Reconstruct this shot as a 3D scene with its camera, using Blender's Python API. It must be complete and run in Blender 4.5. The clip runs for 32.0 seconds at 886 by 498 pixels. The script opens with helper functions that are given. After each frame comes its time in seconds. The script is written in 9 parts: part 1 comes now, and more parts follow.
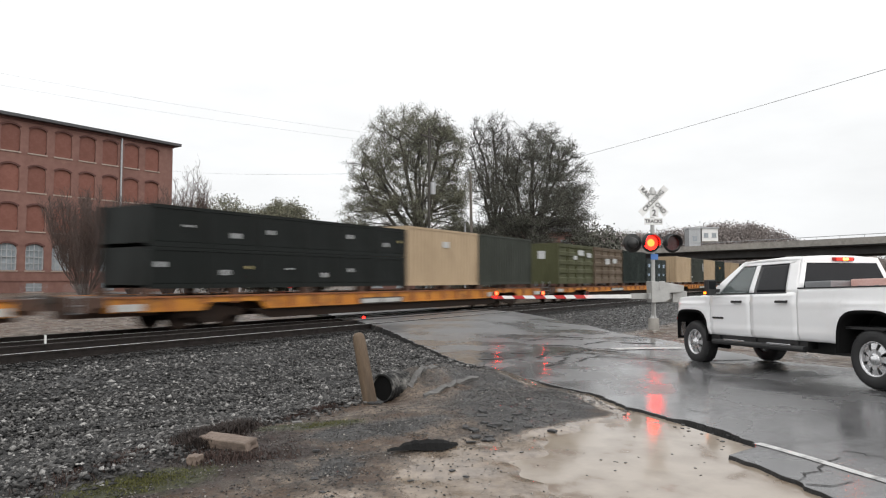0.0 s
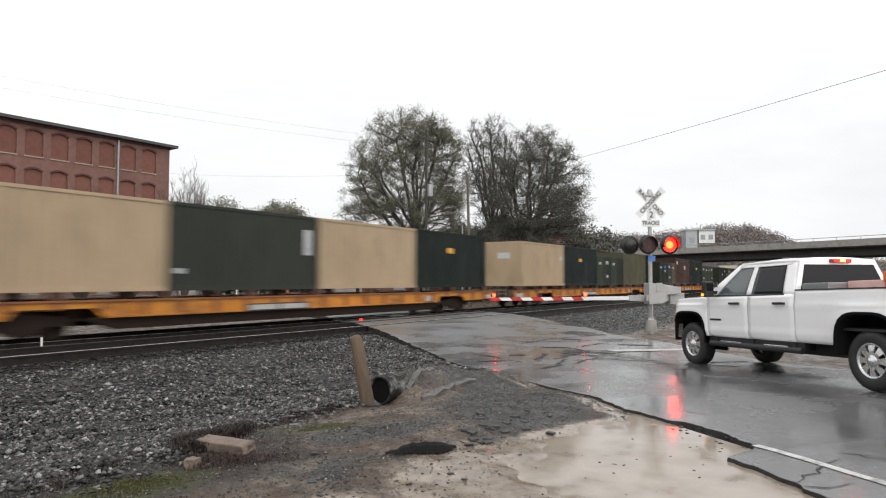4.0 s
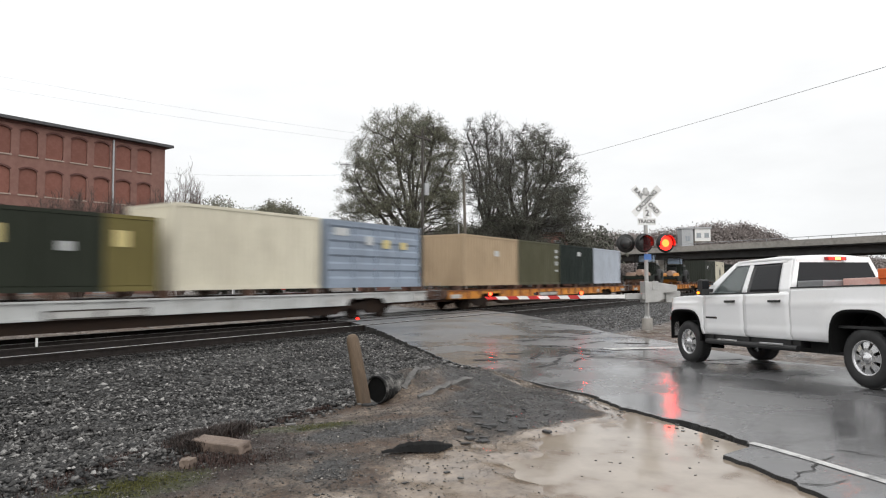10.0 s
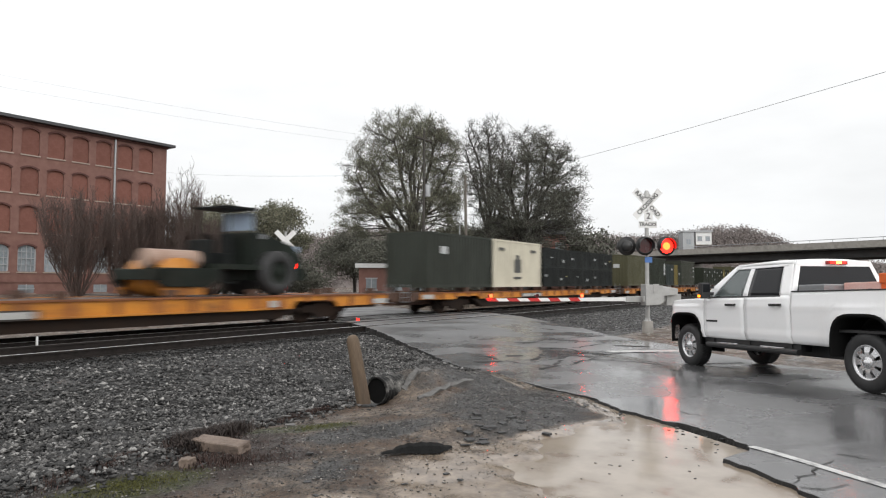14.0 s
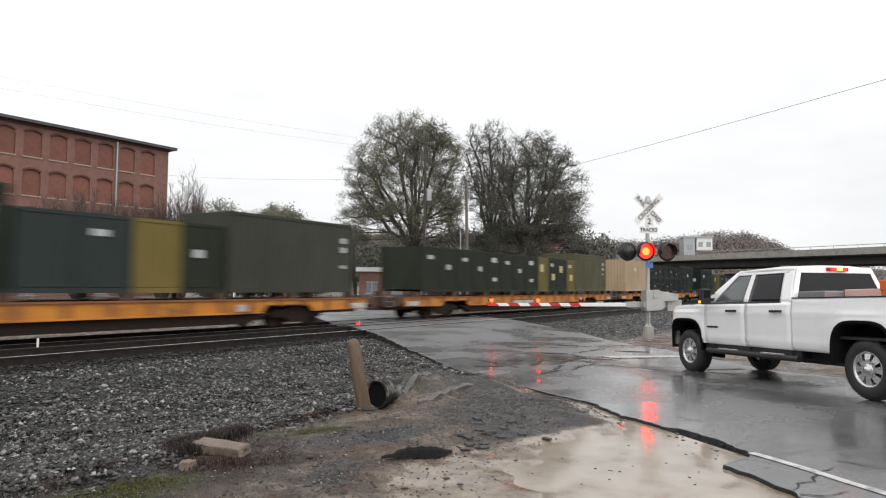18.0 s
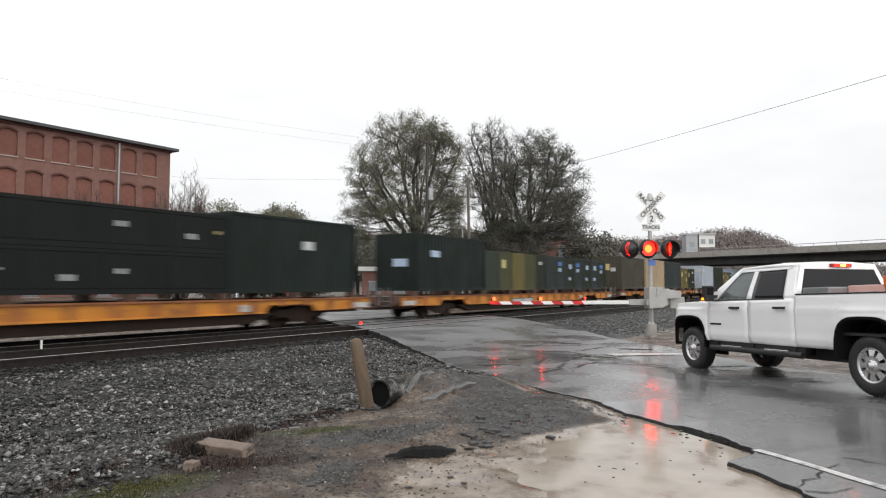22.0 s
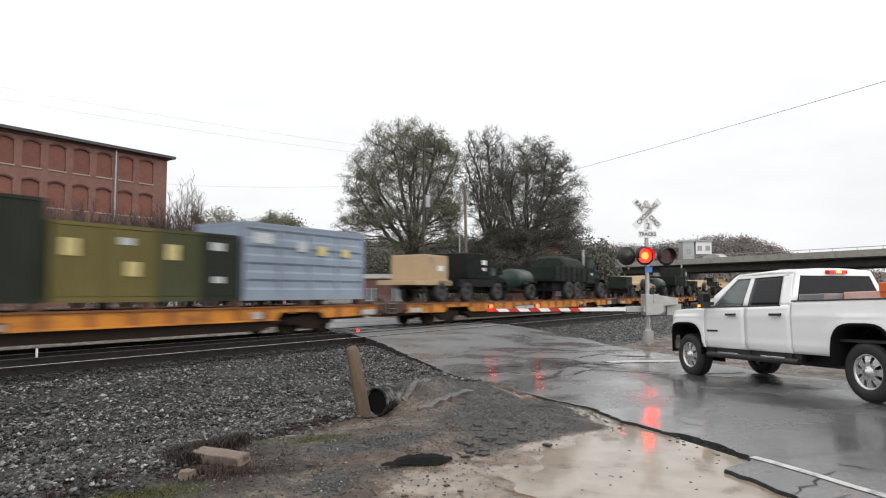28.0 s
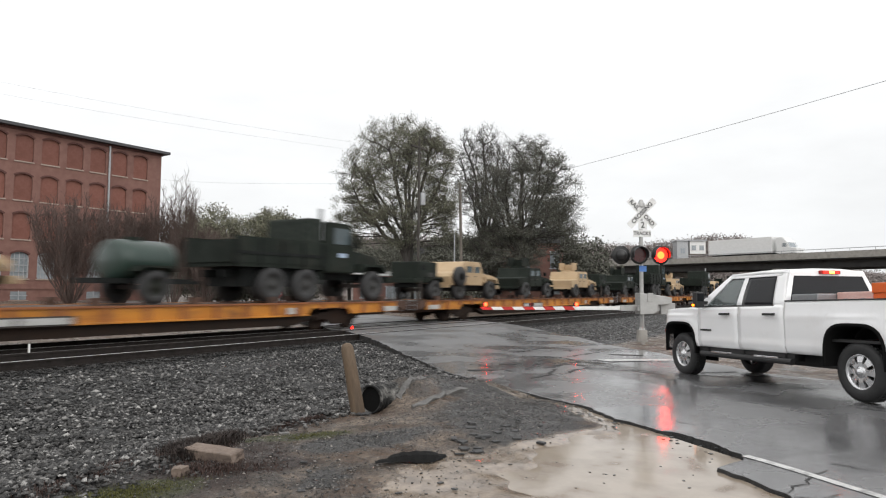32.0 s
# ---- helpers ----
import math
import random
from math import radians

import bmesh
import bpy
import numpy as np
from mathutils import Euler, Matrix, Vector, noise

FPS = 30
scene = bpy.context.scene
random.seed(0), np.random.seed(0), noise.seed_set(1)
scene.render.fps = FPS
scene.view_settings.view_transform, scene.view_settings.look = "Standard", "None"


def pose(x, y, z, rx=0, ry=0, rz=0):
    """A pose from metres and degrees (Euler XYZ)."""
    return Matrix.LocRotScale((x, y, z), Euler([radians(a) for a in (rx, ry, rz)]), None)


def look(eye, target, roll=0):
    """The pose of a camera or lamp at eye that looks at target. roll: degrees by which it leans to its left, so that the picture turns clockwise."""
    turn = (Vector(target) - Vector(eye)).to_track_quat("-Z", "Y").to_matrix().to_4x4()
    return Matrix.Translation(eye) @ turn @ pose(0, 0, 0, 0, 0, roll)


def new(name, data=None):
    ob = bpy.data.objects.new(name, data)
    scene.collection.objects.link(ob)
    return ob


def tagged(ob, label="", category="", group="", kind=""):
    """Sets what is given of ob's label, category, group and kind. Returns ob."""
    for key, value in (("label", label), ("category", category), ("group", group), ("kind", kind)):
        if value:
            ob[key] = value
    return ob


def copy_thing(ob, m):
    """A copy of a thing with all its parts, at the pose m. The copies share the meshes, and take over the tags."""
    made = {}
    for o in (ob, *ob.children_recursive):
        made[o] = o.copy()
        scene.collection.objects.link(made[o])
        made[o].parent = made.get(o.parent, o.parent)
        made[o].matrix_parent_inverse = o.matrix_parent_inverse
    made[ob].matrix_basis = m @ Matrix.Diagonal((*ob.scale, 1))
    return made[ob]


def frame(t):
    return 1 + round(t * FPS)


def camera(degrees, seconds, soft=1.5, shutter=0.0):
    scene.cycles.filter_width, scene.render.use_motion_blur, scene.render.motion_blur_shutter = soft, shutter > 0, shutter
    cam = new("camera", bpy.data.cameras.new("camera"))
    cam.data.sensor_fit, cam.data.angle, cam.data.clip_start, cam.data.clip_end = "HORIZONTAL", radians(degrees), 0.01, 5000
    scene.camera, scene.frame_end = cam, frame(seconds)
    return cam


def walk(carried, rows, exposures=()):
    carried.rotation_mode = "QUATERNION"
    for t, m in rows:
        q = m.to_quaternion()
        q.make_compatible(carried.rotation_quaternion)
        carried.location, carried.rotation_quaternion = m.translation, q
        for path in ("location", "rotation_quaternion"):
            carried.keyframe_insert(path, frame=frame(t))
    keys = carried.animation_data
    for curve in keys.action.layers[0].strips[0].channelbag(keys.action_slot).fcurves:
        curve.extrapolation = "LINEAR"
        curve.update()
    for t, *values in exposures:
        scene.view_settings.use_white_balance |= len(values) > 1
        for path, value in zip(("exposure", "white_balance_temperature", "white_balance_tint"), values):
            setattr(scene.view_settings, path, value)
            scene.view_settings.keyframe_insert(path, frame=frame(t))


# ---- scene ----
cam = camera(67.2, 32.0, soft=1.15, shutter=0.9)


def view(x, y, z, yaw, pitch, roll):
    """A hand-held camera's pose: yaw from the tracks' line, pitch up, roll."""
    return pose(x, y, z, 90 + pitch, 0, yaw - 90) @ pose(0, 0, 0, 0, 0, roll)


PATH = [
    (0, view(-0.012, -0.007, 1.551, 33.305, 2.590, 0.075)),
    (0.5, view(-0.009, -0.004, 1.549, 33.329, 2.752, -0.027)),
    (1, view(-0.013, 0.001, 1.551, 33.202, 2.798, -0.038)),
    (1.5, view(-0.018, 0.001, 1.550, 32.940, 3.019, -0.010)),
    (2, view(-0.021, -0.006, 1.552, 33.049, 3.094, -0.004)),
    (2.5, view(-0.012, -0.002, 1.554, 32.992, 3.014, 0.252)),
    (3, view(-0.012, 0.005, 1.549, 32.913, 3.008, 0.141)),
    (3.5, view(-0.010, 0.006, 1.551, 32.990, 2.778, 0.117)),
    (5.5, view(-0.002, 0.000, 1.555, 33.070, 2.779, -0.165)),
    (6, view(-0.003, -0.003, 1.554, 32.943, 2.661, -0.158)),
    (6.5, view(0.005, 0.001, 1.551, 32.756, 2.887, 0.002)),
    (7, view(-0.007, -0.002, 1.551, 32.835, 2.907, -0.083)),
    (7.5, view(-0.004, -0.000, 1.550, 32.768, 2.887, -0.016)),
    (8, view(-0.000, -0.003, 1.554, 32.677, 2.883, 0.037)),
    (8.5, view(0.004, -0.002, 1.549, 32.685, 2.868, 0.013)),
    (9, view(0.001, -0.001, 1.550, 32.573, 2.900, -0.073)),
    (9.5, view(0.002, -0.005, 1.553, 32.760, 2.717, -0.172)),
    (10, view(0.001, 0.003, 1.552, 32.763, 2.668, -0.160)),
    (10.5, view(0.000, 0.000, 1.550, 32.930, 2.800, -0.000)),
    (11, view(-0.003, 0.007, 1.553, 32.835, 2.816, 0.003)),
    (11.5, view(-0.008, 0.003, 1.553, 32.872, 2.865, 0.101)),
    (12, view(-0.001, 0.004, 1.554, 32.867, 2.815, 0.206)),
    (12.5, view(-0.006, 0.004, 1.551, 32.922, 2.661, 0.327)),
    (13, view(-0.003, 0.008, 1.551, 32.919, 2.753, 0.316)),
    (13.5, view(-0.000, 0.003, 1.556, 32.891, 2.850, 0.188)),
    (14, view(0.001, 0.004, 1.550, 32.833, 2.801, 0.233)),
    (14.5, view(-0.003, 0.002, 1.549, 32.986, 2.852, 0.135)),
    (16.5, view(0.001, 0.006, 1.555, 32.647, 3.158, 0.526)),
    (17, view(-0.010, 0.005, 1.552, 32.768, 3.344, 0.616)),
    (17.5, view(-0.013, 0.001, 1.551, 32.900, 3.308, 0.585)),
    (18, view(-0.016, 0.000, 1.553, 32.895, 3.156, 0.579)),
    (18.5, view(-0.018, 0.003, 1.554, 32.904, 3.264, 0.836)),
    (19, view(-0.007, 0.005, 1.553, 33.023, 3.199, 0.860)),
    (19.5, view(-0.009, 0.006, 1.554, 32.890, 3.206, 0.678)),
    (20, view(-0.010, 0.007, 1.551, 32.895, 3.070, 0.485)),
    (20.5, view(-0.012, 0.002, 1.550, 32.659, 3.039, 0.599)),
    (21, view(-0.013, 0.003, 1.556, 32.890, 3.075, 0.299)),
    (21.5, view(-0.016, 0.002, 1.552, 32.938, 3.153, 0.256)),
    (22, view(-0.010, 0.004, 1.551, 33.084, 3.069, 0.171)),
    (22.5, view(-0.014, 0.002, 1.553, 33.032, 3.201, 0.289)),
    (23, view(-0.011, 0.006, 1.551, 33.006, 3.361, 0.320)),
    (23.5, view(-0.016, -0.004, 1.554, 33.006, 3.400, 0.230)),
    (24, view(-0.017, 0.005, 1.555, 33.080, 3.633, 0.378)),
    (24.5, view(-0.016, -0.001, 1.555, 33.077, 3.563, 0.262)),
    (25, view(-0.016, 0.002, 1.559, 32.942, 3.499, 0.305)),
    (25.5, view(-0.013, -0.006, 1.556, 33.020, 3.592, 0.127)),
    (27.5, view(-0.014, -0.004, 1.557, 32.883, 3.802, 0.101)),
    (28, view(-0.007, -0.005, 1.553, 32.841, 3.690, 0.059)),
    (28.5, view(-0.006, -0.001, 1.555, 32.970, 3.469, 0.162)),
    (29, view(-0.006, -0.001, 1.557, 33.186, 3.420, 0.191)),
    (29.5, view(-0.011, -0.001, 1.555, 32.935, 3.330, 0.439)),
    (30, view(-0.008, 0.006, 1.551, 32.652, 3.362, 0.542)),
    (30.5, view(-0.009, 0.003, 1.551, 32.533, 3.300, 0.506)),
    (31, view(-0.002, 0.000, 1.553, 32.249, 3.331, 0.473)),
    (31.5, view(0.000, 0.008, 1.556, 32.287, 3.367, 0.503)),
    (32, view(-0.006, 0.003, 1.551, 32.388, 3.507, 0.426)),
]
walk(cam, PATH, exposures=[(0, 0.0), (32, 0.0)])

# ---- overcast daylight ----
world = bpy.data.worlds.new("overcast_sky")
scene.world = world
world.use_nodes = True
wn, wl = world.node_tree.nodes, world.node_tree.links
wn.clear()
sky = wn.new("ShaderNodeTexSky")
sky.sky_type, sky.sun_disc = "NISHITA", False
sky.sun_elevation, sky.sun_rotation = radians(38), radians(200)
sky.air_density, sky.dust_density, sky.ozone_density = 1.0, 6.0, 1.0
dim = wn.new("ShaderNodeHueSaturation")
dim.inputs["Saturation"].default_value, dim.inputs["Value"].default_value = 0.15, 0.03
wl.new(sky.outputs[0], dim.inputs["Color"])
tc = wn.new("ShaderNodeTexCoord")
sep = wn.new("ShaderNodeSeparateXYZ")
wl.new(tc.outputs["Generated"], sep.inputs[0])
clouds = wn.new("ShaderNodeTexNoise")
clouds.inputs["Scale"].default_value, clouds.inputs["Detail"].default_value, clouds.inputs["Roughness"].default_value = 2.6, 7, 0.55
drift = wn.new("ShaderNodeMapping")
drift.inputs["Scale"].default_value = (1, 1, 3.2)
wl.new(tc.outputs["Generated"], drift.inputs[0])
wl.new(drift.outputs[0], clouds.inputs["Vector"])
ramp = wn.new("ShaderNodeValToRGB")
ramp.color_ramp.elements[0].position, ramp.color_ramp.elements[0].color = 0.0, (0.84, 0.855, 0.865, 1)
ramp.color_ramp.elements[1].position, ramp.color_ramp.elements[1].color = 0.7, (1.08, 1.08, 1.08, 1)
wl.new(sep.outputs[2], ramp.inputs[0])
cl = wn.new("ShaderNodeMapRange")
cl.inputs["From Min"].default_value, cl.inputs["From Max"].default_value = 0.32, 0.68
cl.inputs["To Min"].default_value, cl.inputs["To Max"].default_value = 0.94, 1.1
wl.new(clouds.outputs[0], cl.inputs[0])
mul = wn.new("ShaderNodeVectorMath")
mul.operation = "MULTIPLY"
wl.new(ramp.outputs[0], mul.inputs[0])
wl.new(cl.outputs[0], mul.inputs[1])
add = wn.new("ShaderNodeVectorMath")
wl.new(mul.outputs[0], add.inputs[0])
wl.new(dim.outputs[0], add.inputs[1])
bg = wn.new("ShaderNodeBackground")
wl.new(add.outputs[0], bg.inputs[0])
bg.inputs[1].default_value = 1.0
wo = wn.new("ShaderNodeOutputWorld")
wl.new(bg.outputs[0], wo.inputs[0])
sun = new("sun", bpy.data.lights.new("sun", "SUN"))
sun.data.energy, sun.data.angle, sun.data.color = 0.95, radians(60), (1.0, 0.98, 0.95)
sun.matrix_world = look((0, 0, 36), (38, 30, 0))

# ---- materials ----
MATS = {}


def surf(name, a, b=None, scale=3.0, rough=(0.5, 0.8), metal=0.0, bump=0.0, fine=40.0, vary=0.0, dirt=None, dirt_scale=0.6, dirt_amt=0.5, stretch=(1, 1, 1), island=False, coat=0.0, spec=0.5):
    """A procedural surface: two tones by noise, fine grain, dirt with a shape of its own."""
    if name in MATS:
        return MATS[name]
    m = bpy.data.materials.new(name)
    m.use_nodes = True
    n, l = m.node_tree.nodes, m.node_tree.links
    p = n["Principled BSDF"]
    b = b or tuple(c * 0.7 for c in a)
    t = n.new("ShaderNodeTexCoord")
    mp = n.new("ShaderNodeMapping")
    mp.inputs["Scale"].default_value = stretch
    l.new(t.outputs["Object"], mp.inputs[0])
    n1 = n.new("ShaderNodeTexNoise")
    n1.inputs["Scale"].default_value, n1.inputs["Detail"].default_value, n1.inputs["Roughness"].default_value = scale, 6, 0.6
    l.new(mp.outputs[0], n1.inputs["Vector"])
    n2 = n.new("ShaderNodeTexNoise")
    n2.inputs["Scale"].default_value, n2.inputs["Detail"].default_value = fine, 3
    l.new(mp.outputs[0], n2.inputs["Vector"])
    mx = n.new("ShaderNodeMath")
    mx.operation = "MULTIPLY_ADD"
    l.new(n2.outputs[0], mx.inputs[0])
    mx.inputs[1].default_value = 0.5
    l.new(n1.outputs[0], mx.inputs[2])
    r = n.new("ShaderNodeValToRGB")
    r.color_ramp.elements[0].position, r.color_ramp.elements[1].position = 0.5, 1.0
    r.color_ramp.elements[0].color, r.color_ramp.elements[1].color = (*a, 1), (*b, 1)
    l.new(mx.outputs[0], r.inputs[0])
    col = r.outputs[0]
    if dirt:
        n3 = n.new("ShaderNodeTexNoise")
        n3.inputs["Scale"].default_value, n3.inputs["Detail"].default_value, n3.inputs["Roughness"].default_value = dirt_scale, 8, 0.7
        l.new(mp.outputs[0], n3.inputs["Vector"])
        rr = n.new("ShaderNodeMapRange")
        rr.inputs["From Min"].default_value, rr.inputs["From Max"].default_value = 0.5, 0.68
        rr.inputs["To Max"].default_value = dirt_amt
        l.new(n3.outputs[0], rr.inputs[0])
        mm = n.new("ShaderNodeMix")
        mm.data_type = "RGBA"
        l.new(rr.outputs[0], mm.inputs["Factor"])
        l.new(col, mm.inputs["A"])
        mm.inputs["B"].default_value = (*dirt, 1)
        col = mm.outputs["Result"]
    if vary:
        src = n.new("ShaderNodeNewGeometry").outputs["Random Per Island"] if island else n.new("ShaderNodeObjectInfo").outputs["Random"]
        v = n.new("ShaderNodeMapRange")
        v.inputs["To Min"].default_value, v.inputs["To Max"].default_value = 1 - vary, 1 + vary
        l.new(src, v.inputs[0])
        h = n.new("ShaderNodeHueSaturation")
        l.new(v.outputs[0], h.inputs["Value"])
        l.new(col, h.inputs["Color"])
        col = h.outputs[0]
    l.new(col, p.inputs["Base Color"])
    ro = n.new("ShaderNodeMapRange")
    ro.inputs["From Min"].default_value, ro.inputs["From Max"].default_value = 0.35, 0.65
    ro.inputs["To Min"].default_value, ro.inputs["To Max"].default_value = rough
    l.new(n1.outputs[0], ro.inputs[0])
    l.new(ro.outputs[0], p.inputs["Roughness"])
    p.inputs["Metallic"].default_value = metal
    p.inputs["Coat Weight"].default_value = coat
    p.inputs["Specular IOR Level"].default_value = spec
    if bump:
        bp = n.new("ShaderNodeBump")
        bp.inputs["Strength"].default_value, bp.inputs["Distance"].default_value = min(1.0, bump), 0.02
        l.new(mx.outputs[0], bp.inputs["Height"])
        l.new(bp.outputs[0], p.inputs["Normal"])
    MATS[name] = m
    return m


def glow(name, color, strength):
    if name in MATS:
        return MATS[name]
    m = bpy.data.materials.new(name)
    m.use_nodes = True
    p = m.node_tree.nodes["Principled BSDF"]
    p.inputs["Base Color"].default_value = (*color, 1)
    p.inputs["Emission Color"].default_value = (*color, 1)
    p.inputs["Emission Strength"].default_value = strength
    MATS[name] = m
    return m


def glass(name, tint, rough=0.03):
    if name in MATS:
        return MATS[name]
    m = bpy.data.materials.new(name)
    m.use_nodes = True
    p = m.node_tree.nodes["Principled BSDF"]
    p.inputs["Base Color"].default_value = (*tint, 1)
    p.inputs["Roughness"].default_value = rough
    p.inputs["Transmission Weight"].default_value = 0.85
    p.inputs["IOR"].default_value = 1.45
    MATS[name] = m
    return m


STEEL = surf("galvanised_steel", (0.42, 0.43, 0.44), (0.3, 0.31, 0.32), 4, (0.35, 0.6), 0.6, 0.1)
DARKSTEEL = surf("dark_steel", (0.035, 0.032, 0.03), (0.07, 0.055, 0.045), 3, (0.4, 0.7), 0.3, 0.2)
RUBBER = surf("tyre_rubber", (0.018, 0.018, 0.019), (0.03, 0.03, 0.03), 8, (0.5, 0.8), 0, 0.1)
ORANGE = surf("railcar_orange_paint", (0.62, 0.25, 0.024), (0.42, 0.15, 0.018), 1.3, (0.45, 0.7), 0, 0.1, 30, 0.15, (0.12, 0.05, 0.024), 1.0, 0.95, stretch=(0.7, 1, 1.6))
RUST = surf("rusty_brown_steel", (0.09, 0.045, 0.028), (0.05, 0.03, 0.022), 2, (0.6, 0.85), 0.1, 0.3)
GREYDECK = surf("grey_railcar_paint", (0.5, 0.51, 0.5), (0.36, 0.37, 0.37), 1.5, (0.4, 0.6), 0, 0.1, 30, 0, (0.2, 0.18, 0.16), 1.0, 0.5)
WHITEPAINT = surf("white_paint", (0.78, 0.78, 0.77), (0.66, 0.66, 0.65), 3, (0.4, 0.6))
BLACKPAINT = surf("black_paint", (0.02, 0.02, 0.02), (0.03, 0.03, 0.03), 3, (0.35, 0.55))
REDPAINT = surf("red_reflective_paint", (0.5, 0.03, 0.025), (0.4, 0.02, 0.02), 3, (0.3, 0.5))
CONCRETE = surf("weathered_concrete", (0.36, 0.34, 0.31), (0.24, 0.23, 0.21), 2.5, (0.6, 0.85), 0, 0.3, 50, 0, (0.14, 0.13, 0.12), 0.5, 0.6)


# ---- mesh helpers ----
def mesh_of(name, bm, material=None):
    me = bpy.data.meshes.new(name)
    bm.to_mesh(me)
    bm.free()
    if material:
        me.materials.append(material)
    return me


def part(name, bm, material, parent=None, label=""):
    """One mesh object, as a part under its thing (or top-level)."""
    ob = new(name, bm if isinstance(bm, bpy.types.Mesh) else mesh_of(name, bm, material))
    if parent:
        ob.parent = parent
    if label:
        ob["label"] = label
    return ob


def box(bm, x0, x1, y0, y1, z0, z1, bev=0.0):
    vs = [bm.verts.new(v) for v in ((x0, y0, z0), (x1, y0, z0), (x1, y1, z0), (x0, y1, z0), (x0, y0, z1), (x1, y0, z1), (x1, y1, z1), (x0, y1, z1))]
    fs = [bm.faces.new([vs[i] for i in q]) for q in ((3, 2, 1, 0), (4, 5, 6, 7), (0, 1, 5, 4), (1, 2, 6, 5), (2, 3, 7, 6), (3, 0, 4, 7))]
    if bev:
        es = list({e for f in fs for e in f.edges})
        bmesh.ops.bevel(bm, geom=es, offset=bev, segments=2, affect="EDGES", profile=0.6)
    return vs


def boxes(*bs, bev=0.0):
    bm = bmesh.new()
    for b in bs:
        box(bm, *b, bev=bev)
    return bm


def cyl(bm, a, b, r, r2=None, seg=16, caps=True):
    """A tapered tube from a to b."""
    a, b = Vector(a), Vector(b)
    d = b - a
    m = Matrix.Translation((a + b) / 2) @ d.to_track_quat("Z", "Y").to_matrix().to_4x4()
    return bmesh.ops.create_cone(bm, cap_ends=caps, segments=seg, radius1=r, radius2=r if r2 is None else r2, depth=d.length, matrix=m)["verts"]


def tube(a, b, r, r2=None, seg=16):
    bm = bmesh.new()
    cyl(bm, a, b, r, r2, seg)
    return bm


def ring(bm, axis_y0, axis_y1, prof, cx, cz, seg=28):
    """Turns a profile of (radius, y) round an axle along y at (cx, cz)."""
    loops = []
    for r, y in prof:
        loops.append([bm.verts.new((cx + r * math.cos(2 * math.pi * i / seg), y, cz + r * math.sin(2 * math.pi * i / seg))) for i in range(seg)])
    for p, q in zip(loops, loops[1:]):
        for i in range(seg):
            j = (i + 1) % seg
            f = bm.faces.new((p[i], p[j], q[j], q[i]))
            f.smooth = True
    return loops


def extrude_profile(pts, y0, y1, bev=0.0):
    """A side profile of (x, z) points, thick from y0 to y1."""
    bm = bmesh.new()
    a = [bm.verts.new((x, y0, z)) for x, z in pts]
    b = [bm.verts.new((x, y1, z)) for x, z in pts]
    bm.faces.new(a)
    bm.faces.new(list(reversed(b)))
    for i in range(len(pts)):
        j = (i + 1) % len(pts)
        bm.faces.new((a[j], a[i], b[i], b[j]))
    bmesh.ops.recalc_face_normals(bm, faces=bm.faces)
    if bev:
        bmesh.ops.bevel(bm, geom=list(bm.edges), offset=bev, segments=2, affect="EDGES", profile=0.6)
    return bm


def loft(sections, close_ends=True, smooth=True):
    """Skins a row of equal-length cross-sections."""
    bm = bmesh.new()
    L = [[bm.verts.new(p) for p in s] for s in sections]
    n = len(L[0])
    for a, b in zip(L, L[1:]):
        for i in range(n):
            f = bm.faces.new((a[i], a[(i + 1) % n], b[(i + 1) % n], b[i]))
            f.smooth = smooth
    if close_ends:
        bm.faces.new(list(reversed(L[0])))
        bm.faces.new(L[-1])
    bmesh.ops.recalc_face_normals(bm, faces=bm.faces)
    return bm


def empty(name, m=None):
    ob = new(name)
    if m is not None:
        ob.matrix_basis = m
    return ob


ROAD_DIR = radians(52)
AL = Vector((math.cos(ROAD_DIR), math.sin(ROAD_DIR), 0))    # along the road, towards the tracks
AC = Vector((math.sin(ROAD_DIR), -math.cos(ROAD_DIR), 0))   # across it


def cam_place(across, depth, z=0.0):
    """A place by metres to the right of, and ahead of, the standpoint."""
    return Vector((across * 0.5436 + depth * 0.8393, -across * 0.8393 + depth * 0.5436, z))

# ---- ground, ballast, road ----
RAIL_Z, NEAR_Y, TRAIN_Y = 0.17, 14.1, 18.29
FAR_DROP = 0.14          # the far track lies this much lower


def smooth(a, b, v):
    t = np.clip((np.asarray(v, float) - a) / (b - a), 0, 1)
    return t * t * (3 - 2 * t)


def road_pt(along, across, z=0.0):
    """The road's own line: straight to the tracks, bending gently beyond them."""
    bend = max(0.0, along - 30) ** 2 * 0.006
    return Vector((0, 0, z)) + AL * along + AC * (across - bend)


def across_of(x, y):
    return x * AC.x + y * AC.y


def along_of(x, y):
    return x * AL.x + y * AL.y


